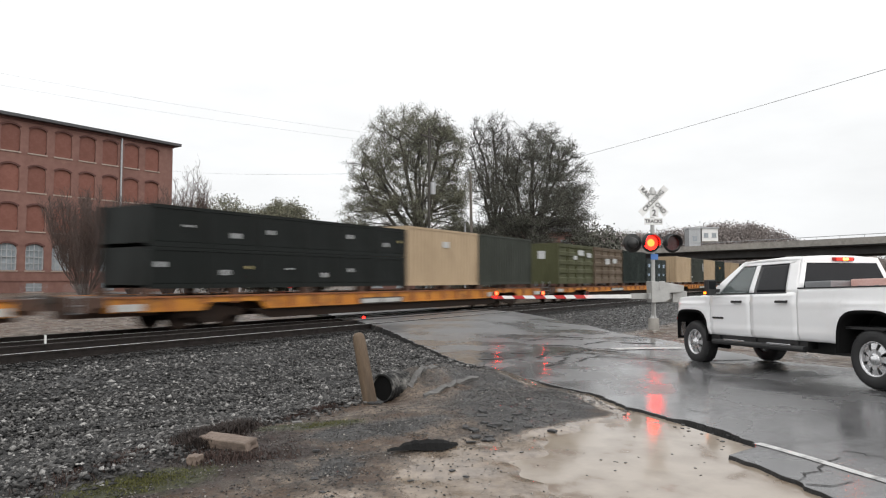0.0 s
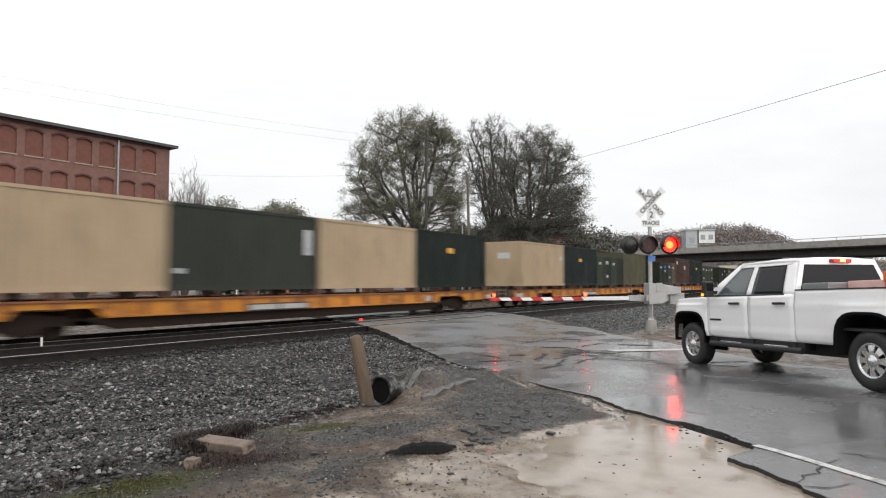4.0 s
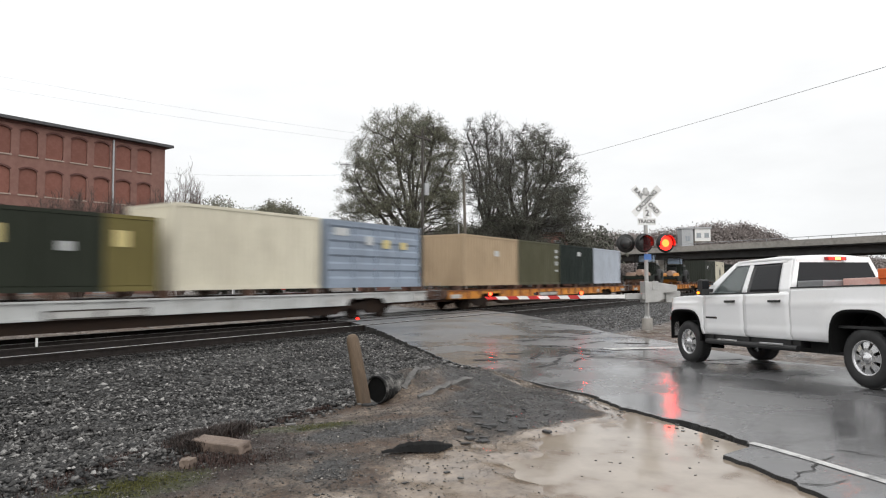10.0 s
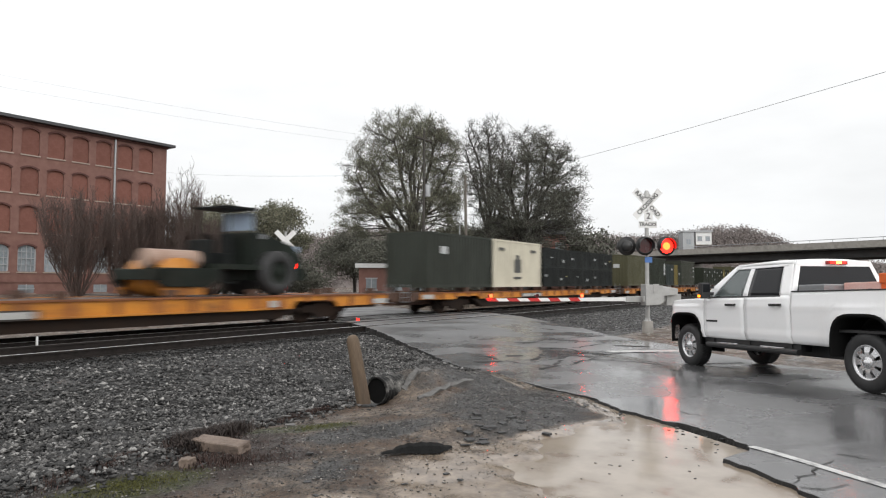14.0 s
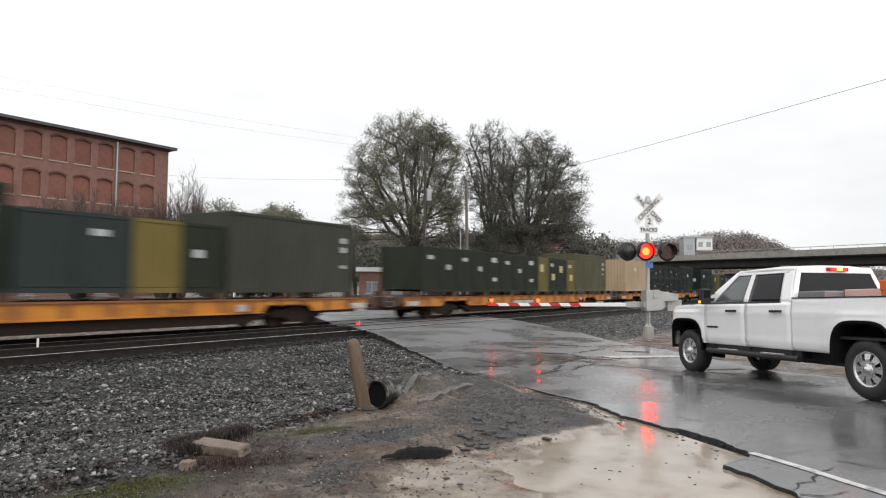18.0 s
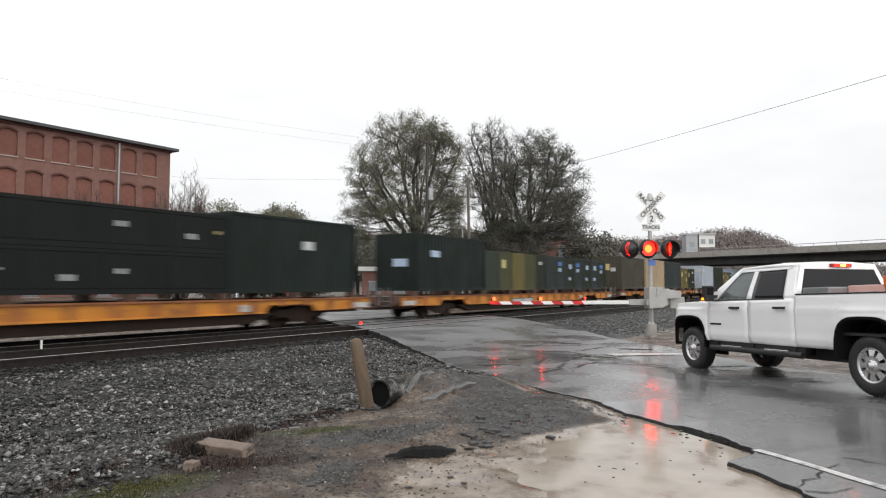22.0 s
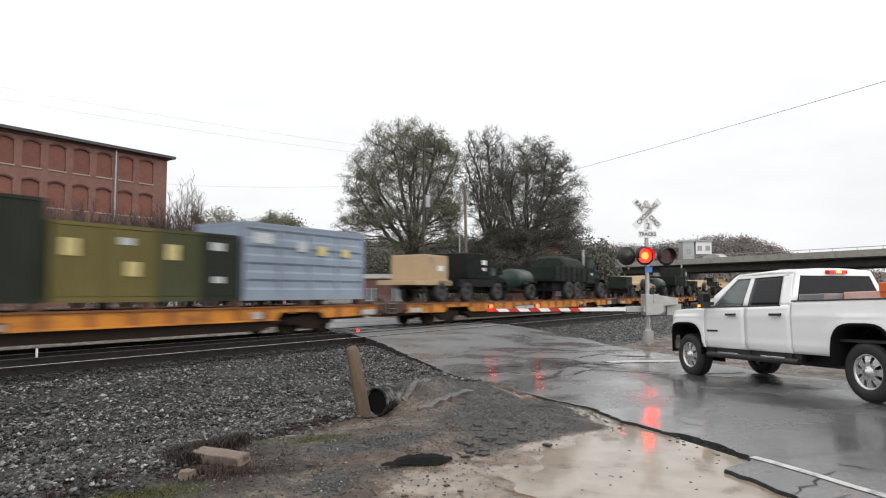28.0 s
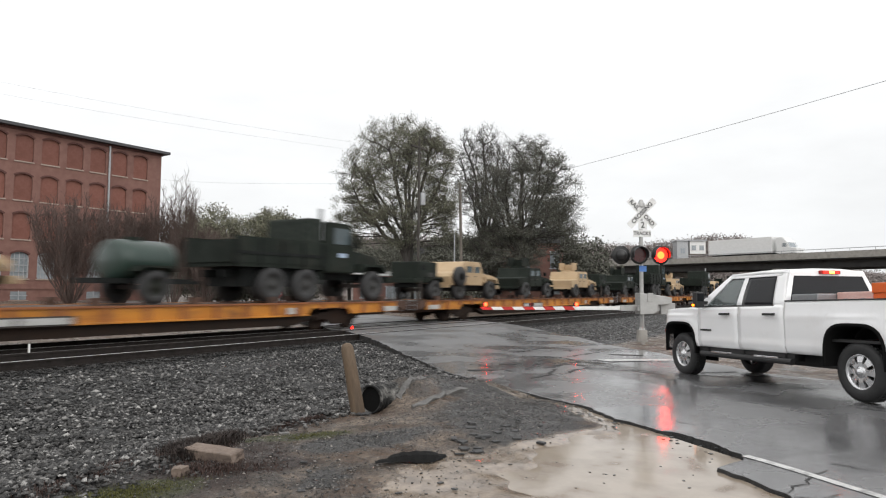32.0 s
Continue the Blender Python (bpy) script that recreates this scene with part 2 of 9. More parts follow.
def ground_z(x, y):
    """Height of the bare ground: the track bank, the ditch beside it, level dirt."""
    x, y = np.asarray(x, float), np.asarray(y, float)
    bank = smooth(9.0, 12.4, y) * (1 - smooth(20.6, 22.0, y)) - FAR_DROP / 0.06 * smooth(15.6, 16.9, y) * (1 - smooth(20.6, 40.0, y))
    ditch = np.exp(-((y - 7.9) / 1.5) ** 2) * (1 - smooth(2.6, 5.6, x - 0.75 * y)) * 0.30
    ditch = ditch * smooth(-30, -5, x + 20)
    mound = 0.3 * np.exp(-((x - 8.45) / 0.75) ** 2 - ((y - 5.7) / 0.6) ** 2) + 0.1 * np.exp(-((x - 9.7) / 0.75) ** 2 - ((y - 5.45) / 0.7) ** 2) + 0.08 * np.exp(-((x - 7.4) / 1.5) ** 2 - ((y - 4.0) / 0.7) ** 2) + 0.17 * np.exp(-((x - 7.85) / 0.28) ** 2 - ((y - 5.72) / 0.34) ** 2)
    mouth = 0.1 * np.exp(-((x - 7.18) / 0.2) ** 2 - ((y - 5.6) / 0.22) ** 2)
    return -0.10 + 0.06 * bank + 0.06 * (1 - smooth(5.5, 8.0, y)) - ditch + mound - mouth - sag(along_of(x, y), across_of(x, y))


def sag(al, ac):
    """The worn dip in the far lane, before the crossing."""
    return 0.115 * smooth(7.2, 9.2, ac) * np.exp(-((al - 11.2) / 2.2) ** 2)


def road_z(y):
    return float(0.0 + 0.165 * smooth(8.5, 12.9, y) - FAR_DROP * smooth(15.3, 17.3, y) - 0.05 * smooth(20.0, 27.0, y))


def axis(lo, hi, fine_lo, fine_hi, step):
    a = list(np.arange(fine_lo, fine_hi + 1e-6, step))
    s, v = step, fine_hi
    while v < hi:
        s *= 1.13
        v += s
        a.append(v)
    s, v = step, fine_lo
    while v > lo:
        s *= 1.13
        v -= s
        a.insert(0, v)
    return np.array(a)


def sheet(name, xs, ys, zf, mat):
    X, Y = np.meshgrid(xs, ys)
    Z = zf(X, Y)
    v = np.stack([X.ravel(), Y.ravel(), Z.ravel()], 1)
    nx, ny = len(xs), len(ys)
    i = (np.arange(ny - 1)[:, None] * nx + np.arange(nx - 1)[None, :]).ravel()
    f = np.stack([i, i + 1, i + 1 + nx, i + nx], 1)
    me = bpy.data.meshes.new(name)
    me.from_pydata(v.tolist(), [], f.tolist())
    me.polygons.foreach_set("use_smooth", [True] * len(me.polygons))
    me.materials.append(mat)
    return new(name, me)


def bumps(X, Y):
    Z = np.zeros_like(X)
    it = np.nditer([X, Y, Z], op_flags=[["readonly"], ["readonly"], ["writeonly"]])
    for x, y, z in it:
        if -3 < x < 20 and -3 < y < 12:
            z[...] = 0.035 * noise.fractal((x * 0.9, y * 0.9, 0.3), 1.0, 2.1, 4)
        else:
            z[...] = 0.0
    return Z


def soft_spot(X, Y, cx, cy, rx, ry, turn=0.0):
    """A soft oval patch, 1 in its middle."""
    c, d = math.cos(radians(turn)), math.sin(radians(turn))
    u, v = (X - cx) * c + (Y - cy) * d, -(X - cx) * d + (Y - cy) * c
    return np.exp(-(u / rx) ** 2 - (v / ry) ** 2)


def gravel_edge(x):
    """Where the ballast's foot gives way to bare dirt."""
    return np.interp(x, [-3, 2.4, 3.2, 3.9, 4.6, 5.9, 7.0, 9.0, 24], [5.0, 5.35, 5.25, 5.3, 6.3, 6.05, 6.2, 6.3, 6.5])


def cover(X, Y):
    """What lies on the ground: dark grit, moss, dead leaves, gravel."""
    grit = np.maximum.reduce([soft_spot(X, Y, 7.9, 3.9, 1.9, 0.95, 25), 0.8 * soft_spot(X, Y, 5.6, 4.5, 1.0, 0.4, -30), 0.9 * soft_spot(X, Y, 9.6, 5.4, 1.5, 1.2, 20), 0.6 * soft_spot(X, Y, 4.3, 3.9, 0.5, 0.3, 20)])
    moss = np.maximum.reduce([soft_spot(X, Y, 3.15, 4.9, 0.5, 0.3, -20), soft_spot(X, Y, 5.35, 5.28, 0.55, 0.17, -32), 0.9 * soft_spot(X, Y, 2.2, 4.6, 0.5, 0.3, 0), 0.7 * soft_spot(X, Y, 10.4, 6.6, 0.4, 0.2, 40)])
    leaf = np.maximum.reduce([soft_spot(X, Y, 4.35, 5.5, 0.7, 0.85, 20), 0.9 * soft_spot(X, Y, 6.1, 6.0, 0.9, 0.22, 10), 0.95 * soft_spot(X, Y, 3.0, 5.2, 1.5, 0.8, -10), 0.9 * soft_spot(X, Y, 4.2, 4.85, 0.75, 0.4, -45), 0.85 * soft_spot(X, Y, 3.6, 4.75, 0.6, 0.4, -30)])
    gravel = smooth(-0.3, 0.3, Y - gravel_edge(X)) * (1 - smooth(15.4, 15.9, Y))
    return np.stack([grit, moss, leaf, gravel], -1).reshape(-1, 4)


def ground_material():
    """Wet tan dirt; dark grit, moss and dead leaves in patches of their own."""
    m = bpy.data.materials.new("wet_dirt_and_grit")
    m.use_nodes = True
    n, l = m.node_tree.nodes, m.node_tree.links
    p = n["Principled BSDF"]
    g = n.new("ShaderNodeTexCoord").outputs["Object"]
    at = n.new("ShaderNodeAttribute")
    at.attribute_name = "cover"
    sep = n.new("ShaderNodeSeparateColor")
    l.new(at.outputs["Color"], sep.inputs[0])

    def nz(scale, detail=6, rough=0.6):
        t = n.new("ShaderNodeTexNoise")
        t.inputs["Scale"].default_value, t.inputs["Detail"].default_value, t.inputs["Roughness"].default_value = scale, detail, rough
        l.new(g, t.inputs["Vector"])
        return t.outputs[0]

    def ramp2(src, a, b, lo, hi):
        r = n.new("ShaderNodeValToRGB")
        r.color_ramp.elements[0].position, r.color_ramp.elements[1].position = lo, hi
        r.color_ramp.elements[0].color, r.color_ramp.elements[1].color = (*a, 1), (*b, 1)
        l.new(src, r.inputs[0])
        return r.outputs[0]

    def mixc(f, a, b):
        mm = n.new("ShaderNodeMix")
        mm.data_type = "RGBA"
        l.new(f, mm.inputs["Factor"])
        l.new(a, mm.inputs["A"])
        l.new(b, mm.inputs["B"])
        return mm.outputs["Result"]

    def ragged(src, scale, amount, lo, hi):
        mx = n.new("ShaderNodeMath")
        mx.operation = "MULTIPLY_ADD"
        l.new(nz(scale, 8, 0.7), mx.inputs[0])
        mx.inputs[1].default_value = amount
        l.new(src, mx.inputs[2])
        r = n.new("ShaderNodeMapRange")
        r.inputs["From Min"].default_value, r.inputs["From Max"].default_value = lo, hi
        l.new(mx.outputs[0], r.inputs[0])
        return r.outputs[0]

    pale = ramp2(nz(14, 10, 0.82), (0.055, 0.042, 0.033), (0.27, 0.21, 0.16), 0.42, 0.6)
    dim = ramp2(nz(30, 10, 0.85), (0.012, 0.01, 0.009), (0.13, 0.108, 0.09), 0.42, 0.62)
    tan = mixc(ramp2(nz(2.2, 9, 0.72), (0, 0, 0), (1, 1, 1), 0.46, 0.54), pale, dim)
    rust = ramp2(nz(24, 8, 0.75), (0.045, 0.028, 0.019), (0.15, 0.095, 0.06), 0.4, 0.62)
    col = mixc(ragged(nz(1.1, 6, 0.6), 3.5, 0.5, 0.72, 0.86), tan, rust)
    grit = ramp2(nz(55, 8, 0.85), (0.016, 0.016, 0.017), (0.15, 0.146, 0.14), 0.44, 0.66)
    col = mixc(ragged(sep.outputs[0], 4.5, 0.9, 0.72, 0.95), col, grit)
    dead = ramp2(nz(42, 8, 0.8), (0.01, 0.007, 0.005), (0.062, 0.032, 0.023), 0.38, 0.7)
    col = mixc(ragged(sep.outputs[2], 7.0, 0.9, 0.72, 0.95), col, dead)
    # Near-black bed: the shade in the ballast's gaps is put into the ground.
    bed = ramp2(nz(48, 8, 0.85), (0.006, 0.006, 0.006), (0.05, 0.048, 0.046), 0.4, 0.72)
    col = mixc(at.outputs["Alpha"], col, bed)
    moss = ramp2(nz(60, 8, 0.8), (0.012, 0.014, 0.004), (0.075, 0.08, 0.016), 0.36, 0.7)
    col = mixc(ragged(sep.outputs[1], 8.0, 1.0, 0.66, 0.86), col, moss)
    l.new(col, p.inputs["Base Color"])
    rr = ramp2(nz(1.5, 6, 0.6), (0.16, 0.16, 0.16), (0.7, 0.7, 0.7), 0.4, 0.56)
    at2 = n.new("ShaderNodeAttribute")
    at2.attribute_name = "damp"
    wet = ragged(at2.outputs["Fac"], 2.5, 0.8, 0.75, 0.95)
    film = n.new("ShaderNodeRGB")
    film.outputs[0].default_value = (0.1, 0.1, 0.1, 1)
    l.new(mixc(wet, rr, film.outputs[0]), p.inputs["Roughness"])
    silt = ramp2(nz(5, 9, 0.7), (0.13, 0.102, 0.08), (0.27, 0.215, 0.165), 0.36, 0.62)
    l.new(mixc(wet, col, silt), p.inputs["Base Color"])
    p.inputs["Specular IOR Level"].default_value = 0.45
    bp = n.new("ShaderNodeBump")
    bp.inputs["Strength"].default_value, bp.inputs["Distance"].default_value = 0.9, 0.035
    flat = n.new("ShaderNodeMapRange")
    flat.inputs["To Min"].default_value, flat.inputs["To Max"].default_value = 0.9, 0.06
    l.new(wet, flat.inputs[0])
    l.new(flat.outputs[0], bp.inputs["Strength"])
    l.new(nz(26, 12, 0.8), bp.inputs["Height"])
    l.new(bp.outputs[0], p.inputs["Normal"])
    return m


EDGE_AL = (-40, 3.4, 3.88, 4.05, 4.56, 4.92, 5.06, 5.25, 5.6, 6.06, 6.44, 7.2, 8.0, 8.85, 10.1, 11.3, 12.2, 14.8, 17.4, 24, 30, 90)
EDGE_AC = (4.1, 4.15, 4.27, 4.31, 4.40, 4.39, 4.85, 4.95, 5.04, 5.06, 4.92, 4.85, 4.95, 4.8, 4.66, 4.51, 4.41, 4.6, 4.6, 4.5, 4.7, 4.7)
POOL_RIM = ((5.3, 2.62), (6.25, 2.85), (6.9, 2.7), (7.5, 2.45), (8.05, 2.4), (8.1, 1.95), (7.5, 1.2), (6.9, 0.9), (6.3, 0.3), (5.6, -0.5), (4.6, -0.9), (3.9, 0.0), (3.9, 1.2), (4.35, 1.9), (4.75, 2.12), (5.0, 2.35))


def pool_depth(X, Y):
    """Metres inside the pool's shore line (negative outside it)."""
    X, Y = np.asarray(X, float), np.asarray(Y, float)
    best, inside = np.full(X.shape, 1e9), np.zeros(X.shape, bool)
    for (ax, ay), (bx, by) in zip(POOL_RIM, POOL_RIM[1:] + POOL_RIM[:1]):
        t = np.clip(((X - ax) * (bx - ax) + (Y - ay) * (by - ay)) / ((bx - ax) ** 2 + (by - ay) ** 2), 0, 1)
        best = np.minimum(best, np.hypot(X - ax - t * (bx - ax), Y - ay - t * (by - ay)))
        inside ^= ((ay > Y) != (by > Y)) & (X < (bx - ax) * (Y - ay) / (by - ay + 1e-12) + ax)
    return np.where(inside, best, -best)


def hollow(X, Y):
    """The dip in which the pool lies, and the worn gully along the road's edge."""
    al, ac = along_of(X, Y), across_of(X, Y)
    gully = np.exp(-((ac - np.interp(al, EDGE_AL, EDGE_AC) - 0.05) / 0.28) ** 2) * smooth(1.5, 4, al) * (1 - smooth(13, 15, al))
    d = pool_depth(X, Y) + 0.09 * np.sin(3.1 * X + 1.7 * Y) + 0.07 * np.sin(6.3 * X - 4.9 * Y + 1) + 0.05 * np.sin(11.0 * X + 9.0 * Y)
    return -0.035 * gully - np.clip(np.where(d > 0, 0.018 + 0.16 * d, 0.018 + 0.09 * d), 0, 0.085)


def relief(X, Y):
    """The ground's small ups and downs, smoothed out round the pool."""
    return bumps(X, Y) * (1 - 0.6 * smooth(-0.9, 0.0, pool_depth(X, Y)))


GROUND = ground_material()
xs = axis(-900, 1500, 1.0, 12.5, 0.06)
ys = axis(-500, 1500, -1.5, 8.0, 0.06)
ground = tagged(sheet("ground", xs, ys, lambda X, Y: ground_z(X, Y) + relief(X, Y) + hollow(X, Y), GROUND), "wet tan dirt with dark grit and moss beside the tracks", "ground", kind="structure")
GX, GY = np.meshgrid(xs, ys)
ground.data.attributes.new("cover", "FLOAT_COLOR", "POINT").data.foreach_set("color", cover(GX, GY).ravel().astype(np.float32))
wash = np.exp(-((across_of(GX, GY) - np.interp(along_of(GX, GY), EDGE_AL, EDGE_AC) + 0.2) / 0.22) ** 2) * smooth(5, 6.5, along_of(GX, GY)) * (1 - smooth(10.5, 12.5, along_of(GX, GY)))
damp = np.maximum.reduce([0.95 * np.exp(-(np.minimum(0, pool_depth(GX, GY)) / 0.33) ** 2), 0.8 * wash, 0.75 * soft_spot(GX, GY, 4.9, 2.3, 0.8, 0.9, 0), soft_spot(GX, GY, 4.8, 2.85, 1.2, 0.7, 20), soft_spot(GX, GY, 6.0, 2.6, 1.6, 0.6, -10), 0.9 * soft_spot(GX, GY, 8.6, 3.0, 0.9, 0.35, 55), 0.6 * soft_spot(GX, GY, 3.4, 3.2, 0.8, 0.5, 0)])
ground.data.attributes.new("damp", "FLOAT", "POINT").data.foreach_set("value", damp.ravel().astype(np.float32))


def asphalt_material():
    """Wet worn asphalt: a water film in patches, fine aggregate, cracks."""
    m = bpy.data.materials.new("wet_asphalt")
    m.use_nodes = True
    n, l = m.node_tree.nodes, m.node_tree.links
    p = n["Principled BSDF"]
    g = n.new("ShaderNodeTexCoord").outputs["Object"]
    big = n.new("ShaderNodeTexNoise")
    big.inputs["Scale"].default_value, big.inputs["Detail"].default_value, big.inputs["Roughness"].default_value = 0.55, 5, 0.55
    l.new(g, big.inputs["Vector"])
    fine = n.new("ShaderNodeTexNoise")
    fine.inputs["Scale"].default_value, fine.inputs["Detail"].default_value = 160, 2
    l.new(g, fine.inputs["Vector"])
    r = n.new("ShaderNodeValToRGB")
    r.color_ramp.elements[0].color, r.color_ramp.elements[1].color = (0.052, 0.053, 0.056, 1), (0.128, 0.128, 0.131, 1)
    r.color_ramp.elements[0].position, r.color_ramp.elements[1].position = 0.35, 0.7
    mx = n.new("ShaderNodeMath")
    mx.operation = "MULTIPLY_ADD"
    mx.inputs[1].default_value = 0.35
    l.new(fine.outputs[0], mx.inputs[0])
    mid = n.new("ShaderNodeTexNoise")
    mid.inputs["Scale"].default_value, mid.inputs["Detail"].default_value, mid.inputs["Roughness"].default_value = 5.0, 9, 0.75
    l.new(g, mid.inputs["Vector"])
    both = n.new("ShaderNodeMix")
    both.inputs["Factor"].default_value = 0.5
    l.new(big.outputs[0], both.inputs["A"])
    l.new(mid.outputs[0], both.inputs["B"])
    l.new(both.outputs[0], mx.inputs[2])
    l.new(mx.outputs[0], r.inputs[0])
    l.new(r.outputs[0], p.inputs["Base Color"])
    ro = n.new("ShaderNodeValToRGB")
    ro.color_ramp.elements[0].position, ro.color_ramp.elements[1].position = 0.42, 0.6
    ro.color_ramp.elements[0].color, ro.color_ramp.elements[1].color = (0.08, 0.08, 0.08, 1), (0.34, 0.34, 0.34, 1)
    l.new(big.outputs[0], ro.inputs[0])
    cut = n.new("ShaderNodeSeparateXYZ")
    l.new(g, cut.inputs[0])
    worn = n.new("ShaderNodeMapRange")
    worn.inputs["From Min"].default_value, worn.inputs["From Max"].default_value, worn.inputs["To Max"].default_value = 5.0, 11.0, 0.2
    l.new(cut.outputs["Y"], worn.inputs[0])
    total = n.new("ShaderNodeMath")
    l.new(ro.outputs[0], total.inputs[0])
    l.new(worn.outputs[0], total.inputs[1])
    l.new(total.outputs[0], p.inputs["Roughness"])
    bp = n.new("ShaderNodeBump")
    bp.inputs["Strength"].default_value, bp.inputs["Distance"].default_value = 0.12, 0.004
    l.new(fine.outputs[0], bp.inputs["Height"])
    l.new(bp.outputs[0], p.inputs["Normal"])
    p.inputs["Specular IOR Level"].default_value = 0.6
    return m


ASPHALT = asphalt_material()
TAR = surf("black_broken_tar", (0.008, 0.008, 0.008), (0.022, 0.021, 0.02), 20, (0.5, 0.8), 0, 0.6, 90)
ROAD_L, ROAD_R = 4.7, 11.1      # across: the near and far edges


def near_edge(along):
    """The broken near edge of the asphalt."""
    return float(np.interp(along, EDGE_AL, EDGE_AC)) + 0.075 * noise.fractal((along * 3.6, 3.1, 0), 0.8, 2.2, 6)


def far_edge(along):
    return ROAD_R + 0.12 * noise.fractal((along * 0.8, 17.0, 0), 1.0, 2.1, 3) + 1.0 * float(smooth(16, 21, along)) * float(1 - smooth(26, 34, along))


def build_road():
    bm = bmesh.new()
    rows, rim = [], []
    alongs = list(np.arange(-40, 0, 2.0)) + list(np.arange(0, 30, 0.07)) + list(np.arange(30, 90, 1.5))
    for a in alongs:
        e0 = near_edge(a)
        e1 = far_edge(a)
        row = []
        for k in range(9):
            c = e0 + (e1 - e0) * k / 8
            p = road_pt(a, c)
            crown = 0.035 * (1 - (2 * k / 8 - 1) ** 2)
            p.z = road_z(p.y) + crown * (1 if p.y < 12 else 0) - 0.02 - sag(a, c)
            row.append(bm.verts.new(p))
        lo0 = bm.verts.new(row[0].co + Vector((0, 0, -0.004)) - AC * 0.012)
        rim.append((row[0].co + Vector((0, 0, -0.004)) - AC * 0.012, row[0].co + Vector((0, 0, -0.16)) - AC * (0.03 + 0.05 * abs(noise.noise((a * 7, 0, 0))))))
        lo1 = bm.verts.new(row[-1].co + Vector((0, 0, -0.12)) + AC * 0.05)
        rows.append([lo0] + row + [lo1])
    for p, q in zip(rows, rows[1:]):
        for i in range(len(p) - 1):
            bm.faces.new((p[i], p[i + 1], q[i + 1], q[i]))
    bmesh.ops.recalc_face_normals(bm, faces=bm.faces)
    root = tagged(part("road", bm, ASPHALT), "wet cracked grey asphalt road over the railway crossing", "road", kind="structure")
    edge = bmesh.new()
    cols = [[edge.verts.new(p) for p in r] for r in rim]
    for p, q in zip(cols, cols[1:]):
        edge.faces.new((p[0], q[0], q[1], p[1]))
    part("broken_edge", edge, TAR, root, "black broken asphalt edge")
    return root


build_road()


# ---- the two tracks ----
# Sky's sheen is put into the camera-side head's pale colour only.
RAILSHEEN = surf("sheen_pale_rail_steel", (0.85, 0.85, 0.83), (0.75, 0.74, 0.72), 3, (0.45, 0.55), 0.4)
RAILPLAIN = surf("sheenless_rail_steel", (0.16, 0.15, 0.14), (0.1, 0.095, 0.09), 3, (0.45, 0.6), 0.4)
TIEWOOD = surf("creosoted_tie_wood", (0.011, 0.0095, 0.0085), (0.024, 0.02, 0.017), 4, (0.45, 0.75), 0, 0.4, 60, 0.3, stretch=(3, 0.6, 3))
RAILBODY = surf("rusty_rail_web", (0.02, 0.014, 0.011), (0.012, 0.009, 0.008), 5, (0.5, 0.8), 0.3, 0.2)


def build_track(cy, title, drop=0.0):
    root = tagged(empty(title, pose(0, cy, -drop)), "railway track of rusty steel rails on dark timber ties", "track", kind="structure")
    for s in (-1, 1):
        y = s * 0.755
        bm = bmesh.new()
        box(bm, -260, 420, y - 0.07, y + 0.07, 0.0, 0.018)
        box(bm, -260, 420, y - 0.012, y + 0.012, 0.018, 0.13)
        box(bm, -260, 420, y - 0.036, y + 0.036, 0.13, RAIL_Z - 0.003)
        rail = part("rail", bm, RAILBODY, root)
        part("rail_head", boxes((-260, 420, y - 0.016, y + 0.014, RAIL_Z - 0.003, RAIL_Z)), RAILSHEEN if s < 0 else RAILPLAIN, rail, "narrow rail head strip, toned for sheen")
    bm = bmesh.new()
    box(bm, -0.115, 0.115, -1.3, 1.3, -0.17, -0.002, bev=0.012)
    tie = mesh_of("tie", bm, TIEWOOD)
    rng = random.Random(5)
    for i in range(110):
        x = -8 + i * 0.52
        t = part("tie", tie, None, root)
        t.matrix_basis = pose(x, rng.uniform(-0.05, 0.05), rng.uniform(-0.012, 0.004), 0, 0, rng.uniform(-1.2, 1.2))
    far = bmesh.new()
    for i in range(300):
        x = -8 + 110 * 0.52 + i * 0.52
        box(far, x - 0.115, x + 0.115, -1.3, 1.3, -0.17, -0.002)
    for i in range(60):
        x = -8 - (i + 1) * 0.52
        box(far, x - 0.115, x + 0.115, -1.3, 1.3, -0.17, -0.002)
    tagged(part("far_ties", far, TIEWOOD, root), kind="stuff")
    return root


build_track(NEAR_Y, "track_near")
build_track(TRAIN_Y, "track_far", FAR_DROP)


